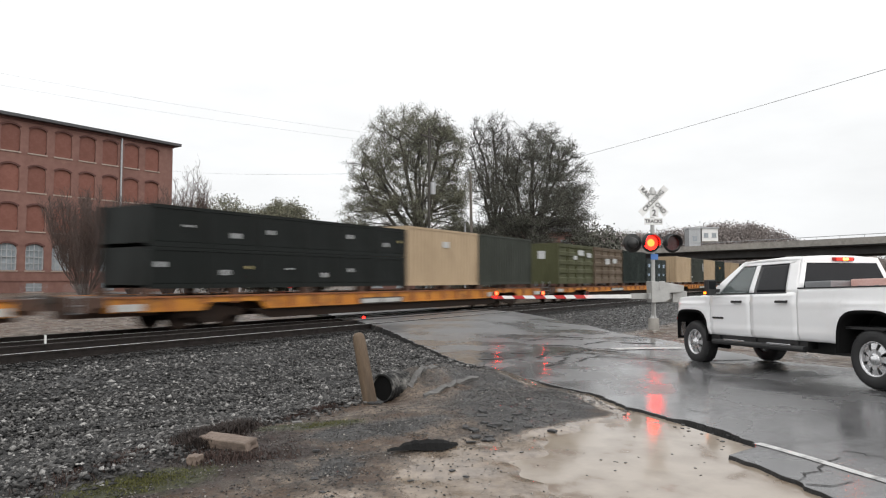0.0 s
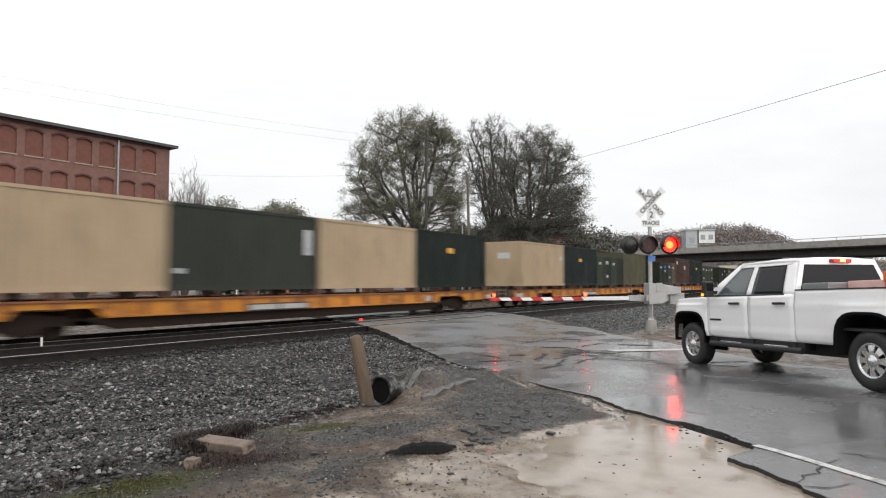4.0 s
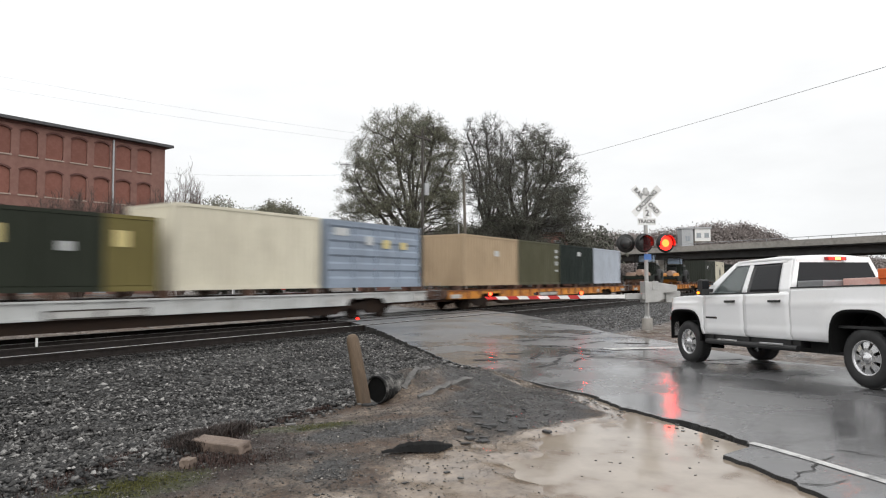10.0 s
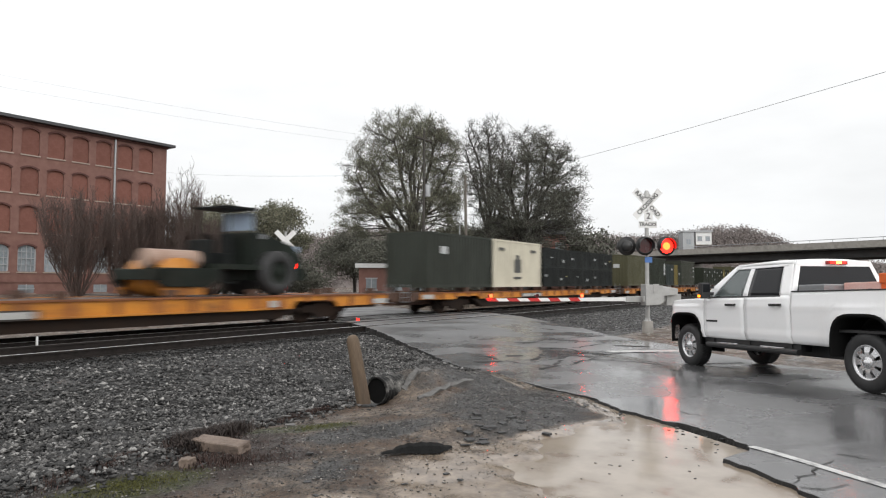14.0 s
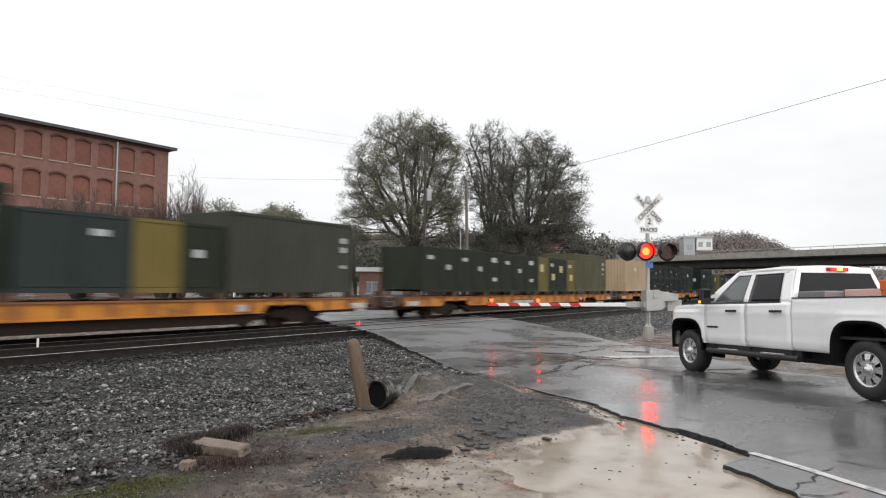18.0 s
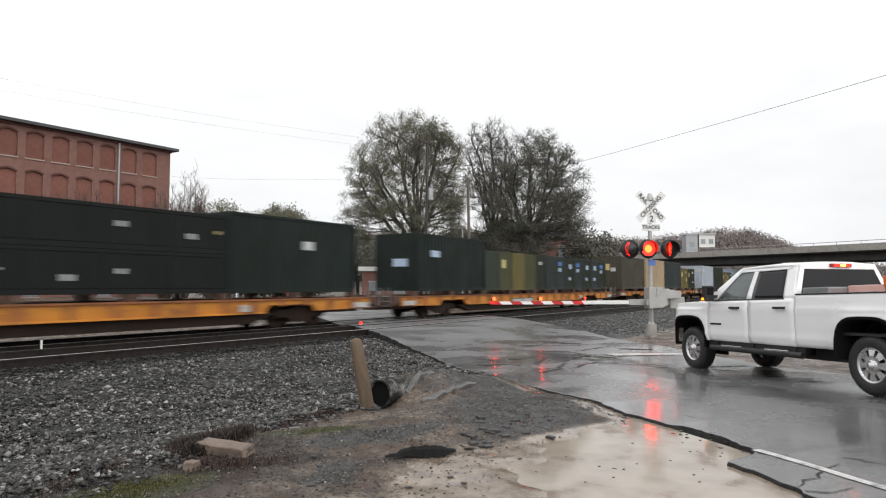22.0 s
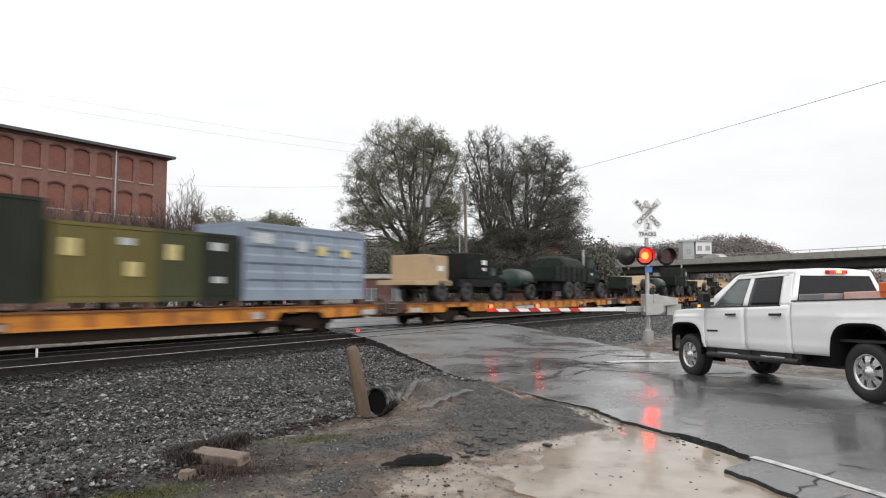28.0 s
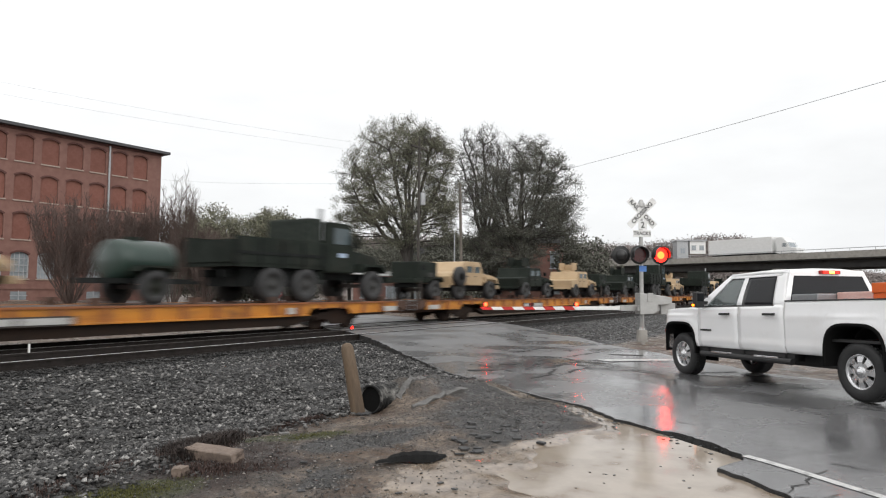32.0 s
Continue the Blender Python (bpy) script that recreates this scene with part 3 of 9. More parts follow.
def stones(name, count, place, size, mat, seed, label):
    """Many small angular stones in one mesh."""
    rng = np.random.RandomState(seed)
    base = np.array([(1, 0, 0), (-1, 0, 0), (0, 1, 0), (0, -1, 0), (0, 0, 1), (0, 0, -1)], float)
    tri = np.array([(0, 2, 4), (2, 1, 4), (1, 3, 4), (3, 0, 4), (2, 0, 5), (1, 2, 5), (3, 1, 5), (0, 3, 5)])
    c = place(rng, count)
    n = len(c)
    r = size[0] + (size[1] - size[0]) * rng.rand(n) ** 1.6
    v = base[None] * rng.uniform(0.45, 1.3, (n, 6, 1)) * np.stack([rng.uniform(0.9, 1.5, n), rng.uniform(0.6, 1.0, n), np.ones(n)], -1)[:, None, :] + rng.uniform(-0.36, 0.36, (n, 6, 3))
    a = rng.uniform(0, 6.28, n)
    ca, sa = np.cos(a)[:, None], np.sin(a)[:, None]
    v = np.stack([v[..., 0] * ca - v[..., 1] * sa, v[..., 0] * sa + v[..., 1] * ca, v[..., 2] * rng.uniform(0.35, 0.75, (n, 1))], -1)
    v = v * r[:, None, None] + c[:, None, :]
    f = tri[None] + (np.arange(n) * 6)[:, None, None]
    me = bpy.data.meshes.new(name)
    me.vertices.add(n * 6)
    me.vertices.foreach_set("co", v.ravel())
    me.loops.add(n * 24)
    me.loops.foreach_set("vertex_index", f.ravel().astype(np.int32))
    me.polygons.add(n * 8)
    me.polygons.foreach_set("loop_start", np.arange(0, n * 24, 3, dtype=np.int32))
    me.update(calc_edges=True)
    me.materials.append(mat)
    return tagged(new(name, me), label, "gravel", kind="stuff")




def stone_material(name, dark, mid, pale, rough):
    """Wet crushed stone: each piece its own tone, a few of them pale."""
    m = bpy.data.materials.new(name)
    m.use_nodes = True
    n, l = m.node_tree.nodes, m.node_tree.links
    p = n["Principled BSDF"]
    r = n.new("ShaderNodeValToRGB")
    e = r.color_ramp.elements
    e[0].position, e[0].color = 0.0, (*dark, 1)
    e[1].position, e[1].color = 1.0, (*pale, 1)
    for pos, c in ((0.5, tuple(v * 0.75 for v in mid)), (0.81, tuple(v * 1.9 for v in mid)), (0.935, tuple(v * 0.55 for v in pale))):
        k = e.new(pos)
        k.color = (*c, 1)
    l.new(n.new("ShaderNodeNewGeometry").outputs["Random Per Island"], r.inputs[0])
    t = n.new("ShaderNodeTexNoise")
    t.inputs["Scale"].default_value, t.inputs["Detail"].default_value = 120, 3
    l.new(n.new("ShaderNodeTexCoord").outputs["Object"], t.inputs["Vector"])
    v = n.new("ShaderNodeMapRange")
    v.inputs["From Min"].default_value, v.inputs["From Max"].default_value, v.inputs["To Min"].default_value, v.inputs["To Max"].default_value = 0.3, 0.7, 0.35, 1.5
    l.new(t.outputs[0], v.inputs[0])
    h = n.new("ShaderNodeHueSaturation")
    l.new(v.outputs[0], h.inputs["Value"])
    l.new(r.outputs[0], h.inputs["Color"])
    l.new(h.outputs[0], p.inputs["Base Color"])
    p.inputs["Roughness"].default_value = rough
    p.inputs["Specular IOR Level"].default_value = 0.35
    return m


BALLAST = stone_material("wet_granite_ballast", (0.011, 0.011, 0.0115), (0.061, 0.059, 0.057), (0.38, 0.37, 0.355), 0.5)
BEDSTONE = stone_material("dark_track_bed_stone", (0.006, 0.006, 0.006), (0.022, 0.021, 0.02), (0.1, 0.095, 0.09), 0.6)
PALESTONE = stone_material("pale_track_gravel", (0.035, 0.031, 0.027), (0.075, 0.068, 0.06), (0.4, 0.37, 0.34), 0.35)
GRITSTONE = stone_material("loose_grit", (0.02, 0.02, 0.02), (0.085, 0.08, 0.075), (0.4, 0.37, 0.34), 0.5)


def off_road(p, lo=0.0, hi=0.0):
    al, ac = along_of(p[:, 0], p[:, 1]), across_of(p[:, 0], p[:, 1])
    left = np.array([near_edge(a) for a in al]) - lo
    right = ROAD_R + hi + 1.0 * smooth(16, 21, al)
    return (ac < left) | (ac > right)


def near_ballast(rng, k):
    n1 = int(k * 0.5)
    y = np.concatenate([5.0 + 4.6 * rng.rand(n1), 12.32 - 7.47 * rng.rand(k - n1)])
    x = np.concatenate([rng.uniform(0.5, 12.5, n1), rng.uniform(-1, 22, k - n1)])
    p = np.stack([x, y, ground_z(x, y) + 0.0], 1)
    keep = off_road(p, 0.05, 0.3) & (y > gravel_edge(x) + 0.12 * np.sin(x * 5.3 + 1) + rng.normal(0, 0.3, k)) & ((x < 15) | (y > 8.5))
    keep &= ~((np.abs(x - 7.9) < 0.75) & (y < 6.0))
    keep &= rng.rand(k) > 0.75 * cover(x, y)[:, 2]
    p[:, 2] += rng.uniform(-0.005, 0.03, k) + 0.03 * (np.sin(x * 7.1 + y * 3.3) * np.sin(y * 6.3 - x * 2.2)) * (y < 9)
    return p[keep]


def loose_grit(rng, k):
    """Small stones strewn over the dirt, thickest on the dark grit."""
    x, y = rng.uniform(2.0, 12.0, k), rng.uniform(0.5, 7.5, k)
    c = cover(x, y)
    p = np.stack([x, y, ground_z(x, y) + hollow(x, y) + relief(x, y) + rng.uniform(-0.002, 0.008, k)], 1)
    keep = off_road(p, 0.06, 0.3) & (rng.rand(k) < 0.2 + 0.75 * c[:, 0] + 0.35 * c[:, 2] + 0.25 * c[:, 3])
    d = pool_depth(x, y)
    return p[keep & (rng.rand(k) < np.where(d < 0, np.clip(0.06 - 0.75 * d, 0, 1), 0.0))]


def mid_ballast(rng, k):
    x, y = rng.uniform(-8, 60, k), np.where(rng.rand(k) < 0.4, rng.uniform(12.4, 13.1, k), rng.uniform(12.2, 15.6, k))
    p = np.stack([x, y, ground_z(x, y) + 0.05 * smooth(12.4, 12.7, y) * (1 - smooth(13.0, 13.2, y)) + rng.uniform(-0.02, 0.02, k)], 1)
    return p[off_road(p, 0.0, 0.0)]


def between_tracks(rng, k):
    """Pale gravel between the two tracks and over the far one."""
    x, y = -4 + 54 * rng.rand(k) ** 1.2, rng.uniform(15.5, 22.5, k)
    p = np.stack([x, y, ground_z(x, y) + 0.055 * (np.abs(y - TRAIN_Y) < 1.5) + rng.uniform(-0.015, 0.015, k)], 1)
    return p[off_road(p, 0.0, 0.0)]


def far_ballast(rng, k):
    x = 17 + 43 * rng.rand(k) ** 1.4
    y = rng.uniform(3.5, 13, k)
    p = np.stack([x, y, ground_z(x, y) + rng.uniform(-0.01, 0.03, k)], 1)
    keep = (across_of(x, y) > ROAD_R + 0.3 + 1.0 * smooth(16, 21, along_of(x, y)) + rng.rand(k) * 0.8) & (y > 7.0 - 0.0 * x + rng.normal(0, 0.4, k))
    return p[keep]


stones("ballast_stones", 125000, near_ballast, (0.02, 0.05), BALLAST, 1, "wet grey granite ballast stones beside the rails")
stones("track_bed_stones", 26000, mid_ballast, (0.02, 0.045), BEDSTONE, 2, "dark wet ballast between the railway ties")
stones("middle_gravel", 42000, between_tracks, (0.02, 0.045), PALESTONE, 6, "pale gravel between the two tracks")
stones("verge_stones", 26000, far_ballast, (0.02, 0.05), BALLAST, 3, "grey ballast beyond the road crossing")
stones("loose_grit", 120000, loose_grit, (0.004, 0.016), GRITSTONE, 4, "small loose stones strewn over wet dirt")

# ---- the train ----
KEYED = []          # (thing, distance along the train, y, z, turn)
CAR = 28.76
PANEL_X = 11.15
BLACKSTEEL = surf("black_brown_steel", (0.014, 0.01, 0.008), (0.032, 0.02, 0.014), 3, (0.7, 0.9), 0, 0.2, 30, spec=0.2)
RUSTORANGE = surf("rusted_orange_paint", (0.3, 0.1, 0.025), (0.16, 0.06, 0.025), 1.2, (0.5, 0.8), 0, 0.2, 30, 0.2, (0.08, 0.04, 0.025), 0.9, 0.8)
GREYPANEL = surf("grey_white_panel", (0.5, 0.5, 0.48), (0.36, 0.36, 0.35), 8, (0.4, 0.6), 0, 0, 60, 0, (0.15, 0.14, 0.13), 6.0, 0.7)


def keyed(ob, sigma, y, z, turn=0):
    KEYED.append((ob, sigma, y, z, turn))
    return ob


def wheelset(root, x):
    bm = bmesh.new()
    for s in (-1, 1):
        y0 = s * 0.69
        ring(bm, 0, 0, [(0.05, y0), (0.40, y0 - s * 0.0), (0.445, y0), (0.445, y0 + s * 0.03), (0.42, y0 + s * 0.035), (0.415, y0 + s * 0.13), (0.34, y0 + s * 0.13), (0.3, y0 + s * 0.09), (0.12, y0 + s * 0.1), (0.05, y0 + s * 0.16), (0.0, y0 + s * 0.16)], x, 0.42, 24)
    cyl(bm, (x, -0.7, 0.42), (x, 0.7, 0.42), 0.08)
    return part("wheelset", bm, BLACKSTEEL, root)


def bogie(root, cx):
    fr = bmesh.new()
    for s in (-1, 1):
        pts = [(cx - 1.25, 0.5), (cx - 1.15, 0.62), (cx - 0.55, 0.66), (cx - 0.3, 0.75), (cx + 0.3, 0.75), (cx + 0.55, 0.66), (cx + 1.15, 0.62), (cx + 1.25, 0.5), (cx + 1.15, 0.36), (cx + 0.7, 0.4), (cx + 0.32, 0.2), (cx - 0.32, 0.2), (cx - 0.7, 0.4), (cx - 1.15, 0.36)]
        b2 = extrude_profile(pts, s * 0.93, s * 1.08)
        me = mesh_of("tmp", b2)
        fr.from_mesh(me)
        bpy.data.meshes.remove(me)
        for dx in (-0.12, 0.12):
            cyl(fr, (cx + dx, s * 1.0, 0.24), (cx + dx, s * 1.0, 0.55), 0.09, seg=10)
    box(fr, cx - 0.2, cx + 0.2, -1.1, 1.1, 0.5, 0.72)
    b = part("bogie_frame", fr, BLACKSTEEL, root)
    b.location.z = -FAR_DROP
    for dx in (-0.89, 0.89):
        w = wheelset(b, cx + dx)
    return b


def flatcar(side_mat, low_side):
    """An 89-foot flatcar; origin at its leading end on the rails, running to +x."""
    root = empty("flatcar")
    L = CAR
    a, b = 1.15, L - 1.15
    part("deck", boxes((0.75, L - 0.75, -1.36, 1.36, 0.83, 0.88)), RUST, root, "rusty steel deck")
    for s in (-1, 1):
        z0 = 0.52 if low_side else 0.42
        web = part("side_sill", extrude_profile([(a, 0.89), (a, z0 + 0.05), (4.1, z0 + 0.02), (4.35, 0.68), (6.25, 0.68), (6.55, z0), (L - 6.55, z0), (L - 6.25, 0.68), (L - 4.35, 0.68), (L - 4.1, z0 + 0.02), (b, z0 + 0.05), (b, 0.89)], *sorted((s * 1.30, s * 1.37))), side_mat, root, "rust-stained painted side sill")
        part("top_flange", boxes((a, b, *sorted((s * 1.37, s * 1.43)), 0.84, 0.895)), RUSTORANGE if side_mat is ORANGE else side_mat, web, "rusty top flange")
        part("bottom_flange", boxes((6.55, L - 6.55, *sorted((s * 1.37, s * 1.45)), z0, z0 + 0.05)), side_mat, web)
        pocket = mesh_of("stake_pocket", boxes((-0.09, 0.09, *sorted((s * 1.37, s * 1.42)), z0 + 0.05, 0.84)), RUSTORANGE if side_mat is ORANGE else side_mat)
        pocket_short = mesh_of("stake_pocket", boxes((-0.09, 0.09, *sorted((s * 1.37, s * 1.42)), 0.64, 0.84)), RUSTORANGE if side_mat is ORANGE else side_mat)
        for x in np.arange(a + 0.6, b, 1.18):
            part("stake_pocket", pocket_short if 3.95 < x < 6.65 or 3.95 < L - x < 6.65 else pocket, None, web).location.x = x
        recess = part("panel_recess", boxes((PANEL_X, PANEL_X + 2.75, *sorted((s * 1.40, s * 1.455)), z0 - 0.004, z0 + 0.24)), DARKSTEEL, web, "dark panel between the orange sides")
        for x in (PANEL_X + 0.1, PANEL_X + 1.43):
            part("reporting_panel", boxes((x, x + 1.22, *sorted((s * 1.455, s * 1.46)), z0 + 0.04, z0 + 0.2)), GREYPANEL, recess, "small grey-white lettered panel")
        for x in (1.25, L - 2.1):
            part("number_panel", boxes((x, x + 0.85, *sorted((s * 1.42, s * 1.45)), z0 + 0.08, z0 + 0.27)), GREYPANEL, web, "small white lettered panel")
        part("hazard_panel", boxes((21.2, 21.55, *sorted((s * 1.43, s * 1.455)), z0 + 0.08, z0 + 0.3)), GREYPANEL, web)
        part("lower_sill", extrude_profile([(6.0, z0), (L - 6.0, z0), (L - 6.9, 0.1), (6.9, 0.1)], *sorted((s * 0.9, s * 1.26))), BLACKSTEEL, root, "black-brown lower sill")
        for x in (3.25, L - 6.55):
            bm = extrude_profile([(x + 0.9, 0.86), (x + 2.4, 0.86), (x + 2.2, 0.64), (x + 1.1, 0.64)], *sorted((s * 1.2, s * 1.295)))
            part("bolster_apron", bm, RUST, root)
    part("centre_sill", boxes((0.6, L - 0.6, -0.35, 0.35, 0.3, 0.83)), RUST, root)
    for x0, x1 in ((0.55, 0.8), (L - 0.8, L - 0.55)):
        part("end_sill", boxes((x0, x1, -1.38, 1.38, 0.5, 0.89)), RUST, root)
        xa, xb = (x1, 1.15) if x0 < 5 else (L - 1.15, x0)
        for s in (-1, 1):
            part("end_corner", boxes((xa, xb, *sorted((s * 1.3, s * 1.36)), 0.62, 0.87)), RUST, root, "rusty corner plate")
        bm = bmesh.new()
        xe = x0 - 0.03 if x0 < 5 else x1 + 0.03
        for yy in (-1.2, -0.8):
            cyl(bm, (xe, yy, 0.45), (xe, yy, 1.25), 0.014, seg=6)
        for zz in (0.48, 0.68, 0.88):
            cyl(bm, (xe, -1.2, zz), (xe, -0.8, zz), 0.014, seg=6)
        part("end_ladder", bm, STEEL, root)
    for x, d in ((0.6, -1), (L - 0.6, 1)):
        bm = boxes((min(x, x + d * 0.62), max(x, x + d * 0.62), -0.07, 0.07, 0.72, 0.92))
        box(bm, min(x + d * 0.4, x + d * 0.64), max(x + d * 0.4, x + d * 0.64), -0.16, 0.13, 0.68, 0.96, bev=0.03)
        part("coupler", bm, DARKSTEEL, root)
        part("brake_hose", tube((x + d * 0.1, 0.3, 0.75), (x + d * 0.6, 0.25, 0.5), 0.025, seg=8), RUBBER, root)
    bogie(root, 4.6)
    bogie(root, L - 4.6)
    bm = boxes((12.5, 14.3, -0.9, -0.5, 0.5, 0.85))
    cyl(bm, (15, -0.75, 0.6), (16.6, -0.75, 0.6), 0.18)
    part("brake_cylinder", bm, DARKSTEEL, root)
    # folding container pedestals along the deck
    for k in range(9):
        x = 2.35 + k * 3.06
        if x > L - 1.5:
            break
        for s in (-1, 1):
            part("pedestal", boxes((x - 0.16, x + 0.16, *sorted((s * 0.98, s * 1.24)), 0.88, 1.10)), RUST, root)
    return root


def container_paint(name, c, dirty=0.35):
    return surf(name, c, tuple(v * 0.82 for v in c), 0.9, (0.45, 0.7), 0, 0.05, 25, 0.05, (c[0] * 0.5 + 0.006, c[1] * 0.48 + 0.005, c[2] * 0.46 + 0.004), 0.7, dirty, stretch=(1, 1, 0.45), spec=0.25)


PAINTS = {
    "tan": (0.43, 0.325, 0.212), "grey_green": (0.034, 0.039, 0.031), "olive": (0.07, 0.073, 0.034), "brown": (0.12, 0.088, 0.06),
    "dark_green": (0.0075, 0.0145, 0.0115), "dark_olive": (0.02, 0.025, 0.016), "red_brown": (0.062, 0.03, 0.023), "white": (0.66, 0.62, 0.5),
    "grey_blue": (0.26, 0.31, 0.38), "light_grey": (0.42, 0.46, 0.52), "light_green": (0.038, 0.05, 0.034), "yellow_olive": (0.15, 0.125, 0.042),
    "grey_brown": (0.062, 0.056, 0.04), "slate": (0.027, 0.037, 0.035), "black_green": (0.0065, 0.009, 0.008), "yellow": (0.17, 0.13, 0.036), "moss_grey": (0.043, 0.046, 0.034), "olive_grey": (0.085, 0.082, 0.046),
}
STICK = {"white": surf("faded_white_placard", (0.52, 0.53, 0.53), (0.4, 0.41, 0.41), 8, (0.5, 0.7), 0, 0, 50), "black": surf("faded_black_print", (0.05, 0.05, 0.05), (0.1, 0.1, 0.09), 5), "yellow": surf("yellow_placard", (0.6, 0.5, 0.22), (0.5, 0.42, 0.2), 3), "blue": surf("blue_placard", (0.08, 0.2, 0.5), (0.07, 0.16, 0.45), 3), "gold": surf("gold_placard", (0.75, 0.4, 0.05), (0.7, 0.35, 0.05), 3), "pale_blue": surf("pale_blue_placard", (0.4, 0.5, 0.62), (0.34, 0.42, 0.55), 3)}
CW = 2.438


def corrugated(x0, x1, z0, z1, y, s, pitch=0.28, depth=0.036, horizontal=False):
    """One pressed steel wall: trapezoid ribs, facing s."""
    bm = bmesh.new()
    prof = []
    lo, hi = (z0, z1) if horizontal else (x0, x1)
    v = lo
    while v < hi - 1e-6:
        prof += [(v, 0), (min(hi, v + pitch * 0.36), 0), (min(hi, v + pitch * 0.5), 1), (min(hi, v + pitch * 0.86), 1)]
        v += pitch
    prof.append((hi, 0))
    a, b = [], []
    for q, d in prof:
        yy = y - s * depth * d
        if horizontal:
            a.append(bm.verts.new((x0, yy, q))); b.append(bm.verts.new((x1, yy, q)))
        else:
            a.append(bm.verts.new((q, yy, z0))); b.append(bm.verts.new((q, yy, z1)))
    for i in range(len(a) - 1):
        bm.faces.new((a[i], a[i + 1], b[i + 1], b[i]))
    bmesh.ops.recalc_face_normals(bm, faces=bm.faces)
    return bm


def container(paint, style, height=2.591, length=6.058):
    """A steel freight container; origin at its leading bottom edge, on the centre line."""
    mat = container_paint("container_" + paint + "_paint", PAINTS[paint])
    root = empty("freight_container")
    L, H, W = length, height, CW / 2
    fr = bmesh.new()
    for x in (0, L - 0.12):
        for s in (-1, 1):
            box(fr, x, x + 0.12, *sorted((s * W, s * (W - 0.12))), 0.0, H)
    for s in (-1, 1):
        y0, y1 = sorted((s * W, s * (W - 0.07)))
        box(fr, 0.12, L - 0.12, y0, y1, 0.0, 0.15)
        box(fr, 0.12, L - 0.12, y0, y1, H - 0.09, H)
    for x in (0.0, L - 0.1):
        box(fr, x, x + 0.1, -W + 0.12, W - 0.12, 0.0, 0.15)
        box(fr, x, x + 0.1, -W + 0.12, W - 0.12, H - 0.1, H)
    part("frame", fr, mat, root)
    part("floor", boxes((0.1, L - 0.1, -W + 0.07, W - 0.07, 0.13, 0.16)), RUST, root)
    part("roof_panel", boxes((0.02, L - 0.02, -W + 0.02, W - 0.02, H - 0.06, H - 0.008)), mat, root)
    if style == "ribbed":
        for s in (-1, 1):
            for k in range(4):
                a, b = 0.12 + k * (L - 0.24) / 4, 0.12 + (k + 1) * (L - 0.24) / 4
                part("side_panel", corrugated(a, b, 0.15, H - 0.09, s * (W - 0.015), s, 0.56, 0.06, True), mat, root)
            for k in (1, 2, 3):
                x = 0.12 + k * (L - 0.24) / 4
                part("side_post", boxes((x - 0.05, x + 0.05, *sorted((s * (W - 0.08), s * (W + 0.004))), 0.15, H - 0.09)), mat, root)
    else:
        for s in (-1, 1):
            part("side_panel", corrugated(0.12, L - 0.12, 0.15, H - 0.09, s * (W - 0.012), s), mat, root)
    bm = corrugated(-W + 0.12, W - 0.12, 0.15, H - 0.1, 0.0, 1, 0.25, 0.04)
    bmesh.ops.transform(bm, matrix=Matrix.Translation((0.03, 0, 0)) @ Matrix.Rotation(radians(-90), 4, "Z"), verts=bm.verts)
    part("end_panel", bm, mat, root)
    for s in (-1, 1):
        d = part("door", boxes((L - 0.07, L - 0.02, *sorted((s * 0.01, s * (W - 0.12))), 0.15, H - 0.1)), mat, root)
        for y in (0.3, 0.8):
            part("locking_bar", tube((L + 0.005, s * y, 0.1), (L + 0.005, s * y, H - 0.06), 0.018, seg=8), STEEL, d)
    cc = mesh_of("corner_casting", boxes((0, 0.178, 0, 0.162, 0, 0.118), bev=0.01), mat)
    for x in (-0.004, L - 0.174):
        for y in (-W - 0.004, W - 0.158):
            for z in (-0.01, H - 0.113):
                c = part("corner_casting", cc, None, root)
                c.location = (x, y, z)
    return root


def unit_box(paint, height=2.08, length=1.46, tags=()):
    """A small locker-like container unit with a door on its side."""
    mat = container_paint("container_" + paint + "_paint", PAINTS[paint])
    root = empty("small_container")
    L, H, W = length, height, CW / 2
    for s in (-1, 1):
        fr = boxes((0, 0.09, *sorted((s * W, s * (W - 0.1))), 0.0, H), (L - 0.09, L, *sorted((s * W, s * (W - 0.1))), 0.0, H), (0.088, L - 0.088, *sorted((s * W, s * (W - 0.07))), 0.0, 0.14), (0.088, L - 0.088, *sorted((s * W, s * (W - 0.07))), H - 0.1, H))
        part("side_frame", fr, mat, root)
    part("shell", boxes((0.03, L - 0.03, -W + 0.07, W - 0.07, 0.1, H - 0.012)), mat, root)
    for s in (-1, 1):
        for a, b in ((0.1, L / 2 - 0.008), (L / 2 + 0.008, L - 0.1)):
            d = part("door", boxes((a, b, *sorted((s * (W - 0.06), s * (W - 0.018))), 0.15, H - 0.11), bev=0.008), mat, root)
            part("locking_bar", tube(((a + b) / 2, s * (W - 0.0), 0.16), ((a + b) / 2, s * (W - 0.0), H - 0.12), 0.014, seg=6), mat, d)
    return root


def sticker(root, kind, x, z, w, h, face="side"):
    if face == "side":
        bm = boxes((x, x + w, -CW / 2 - 0.012, -CW / 2 - 0.002, z, z + h))
    else:
        bm = boxes((-0.012, -0.002, x, x + w, z, z + h))
    return part("placard", bm, STICK[kind], root, kind.replace("_", " ") + " placard")


CACHE = {}


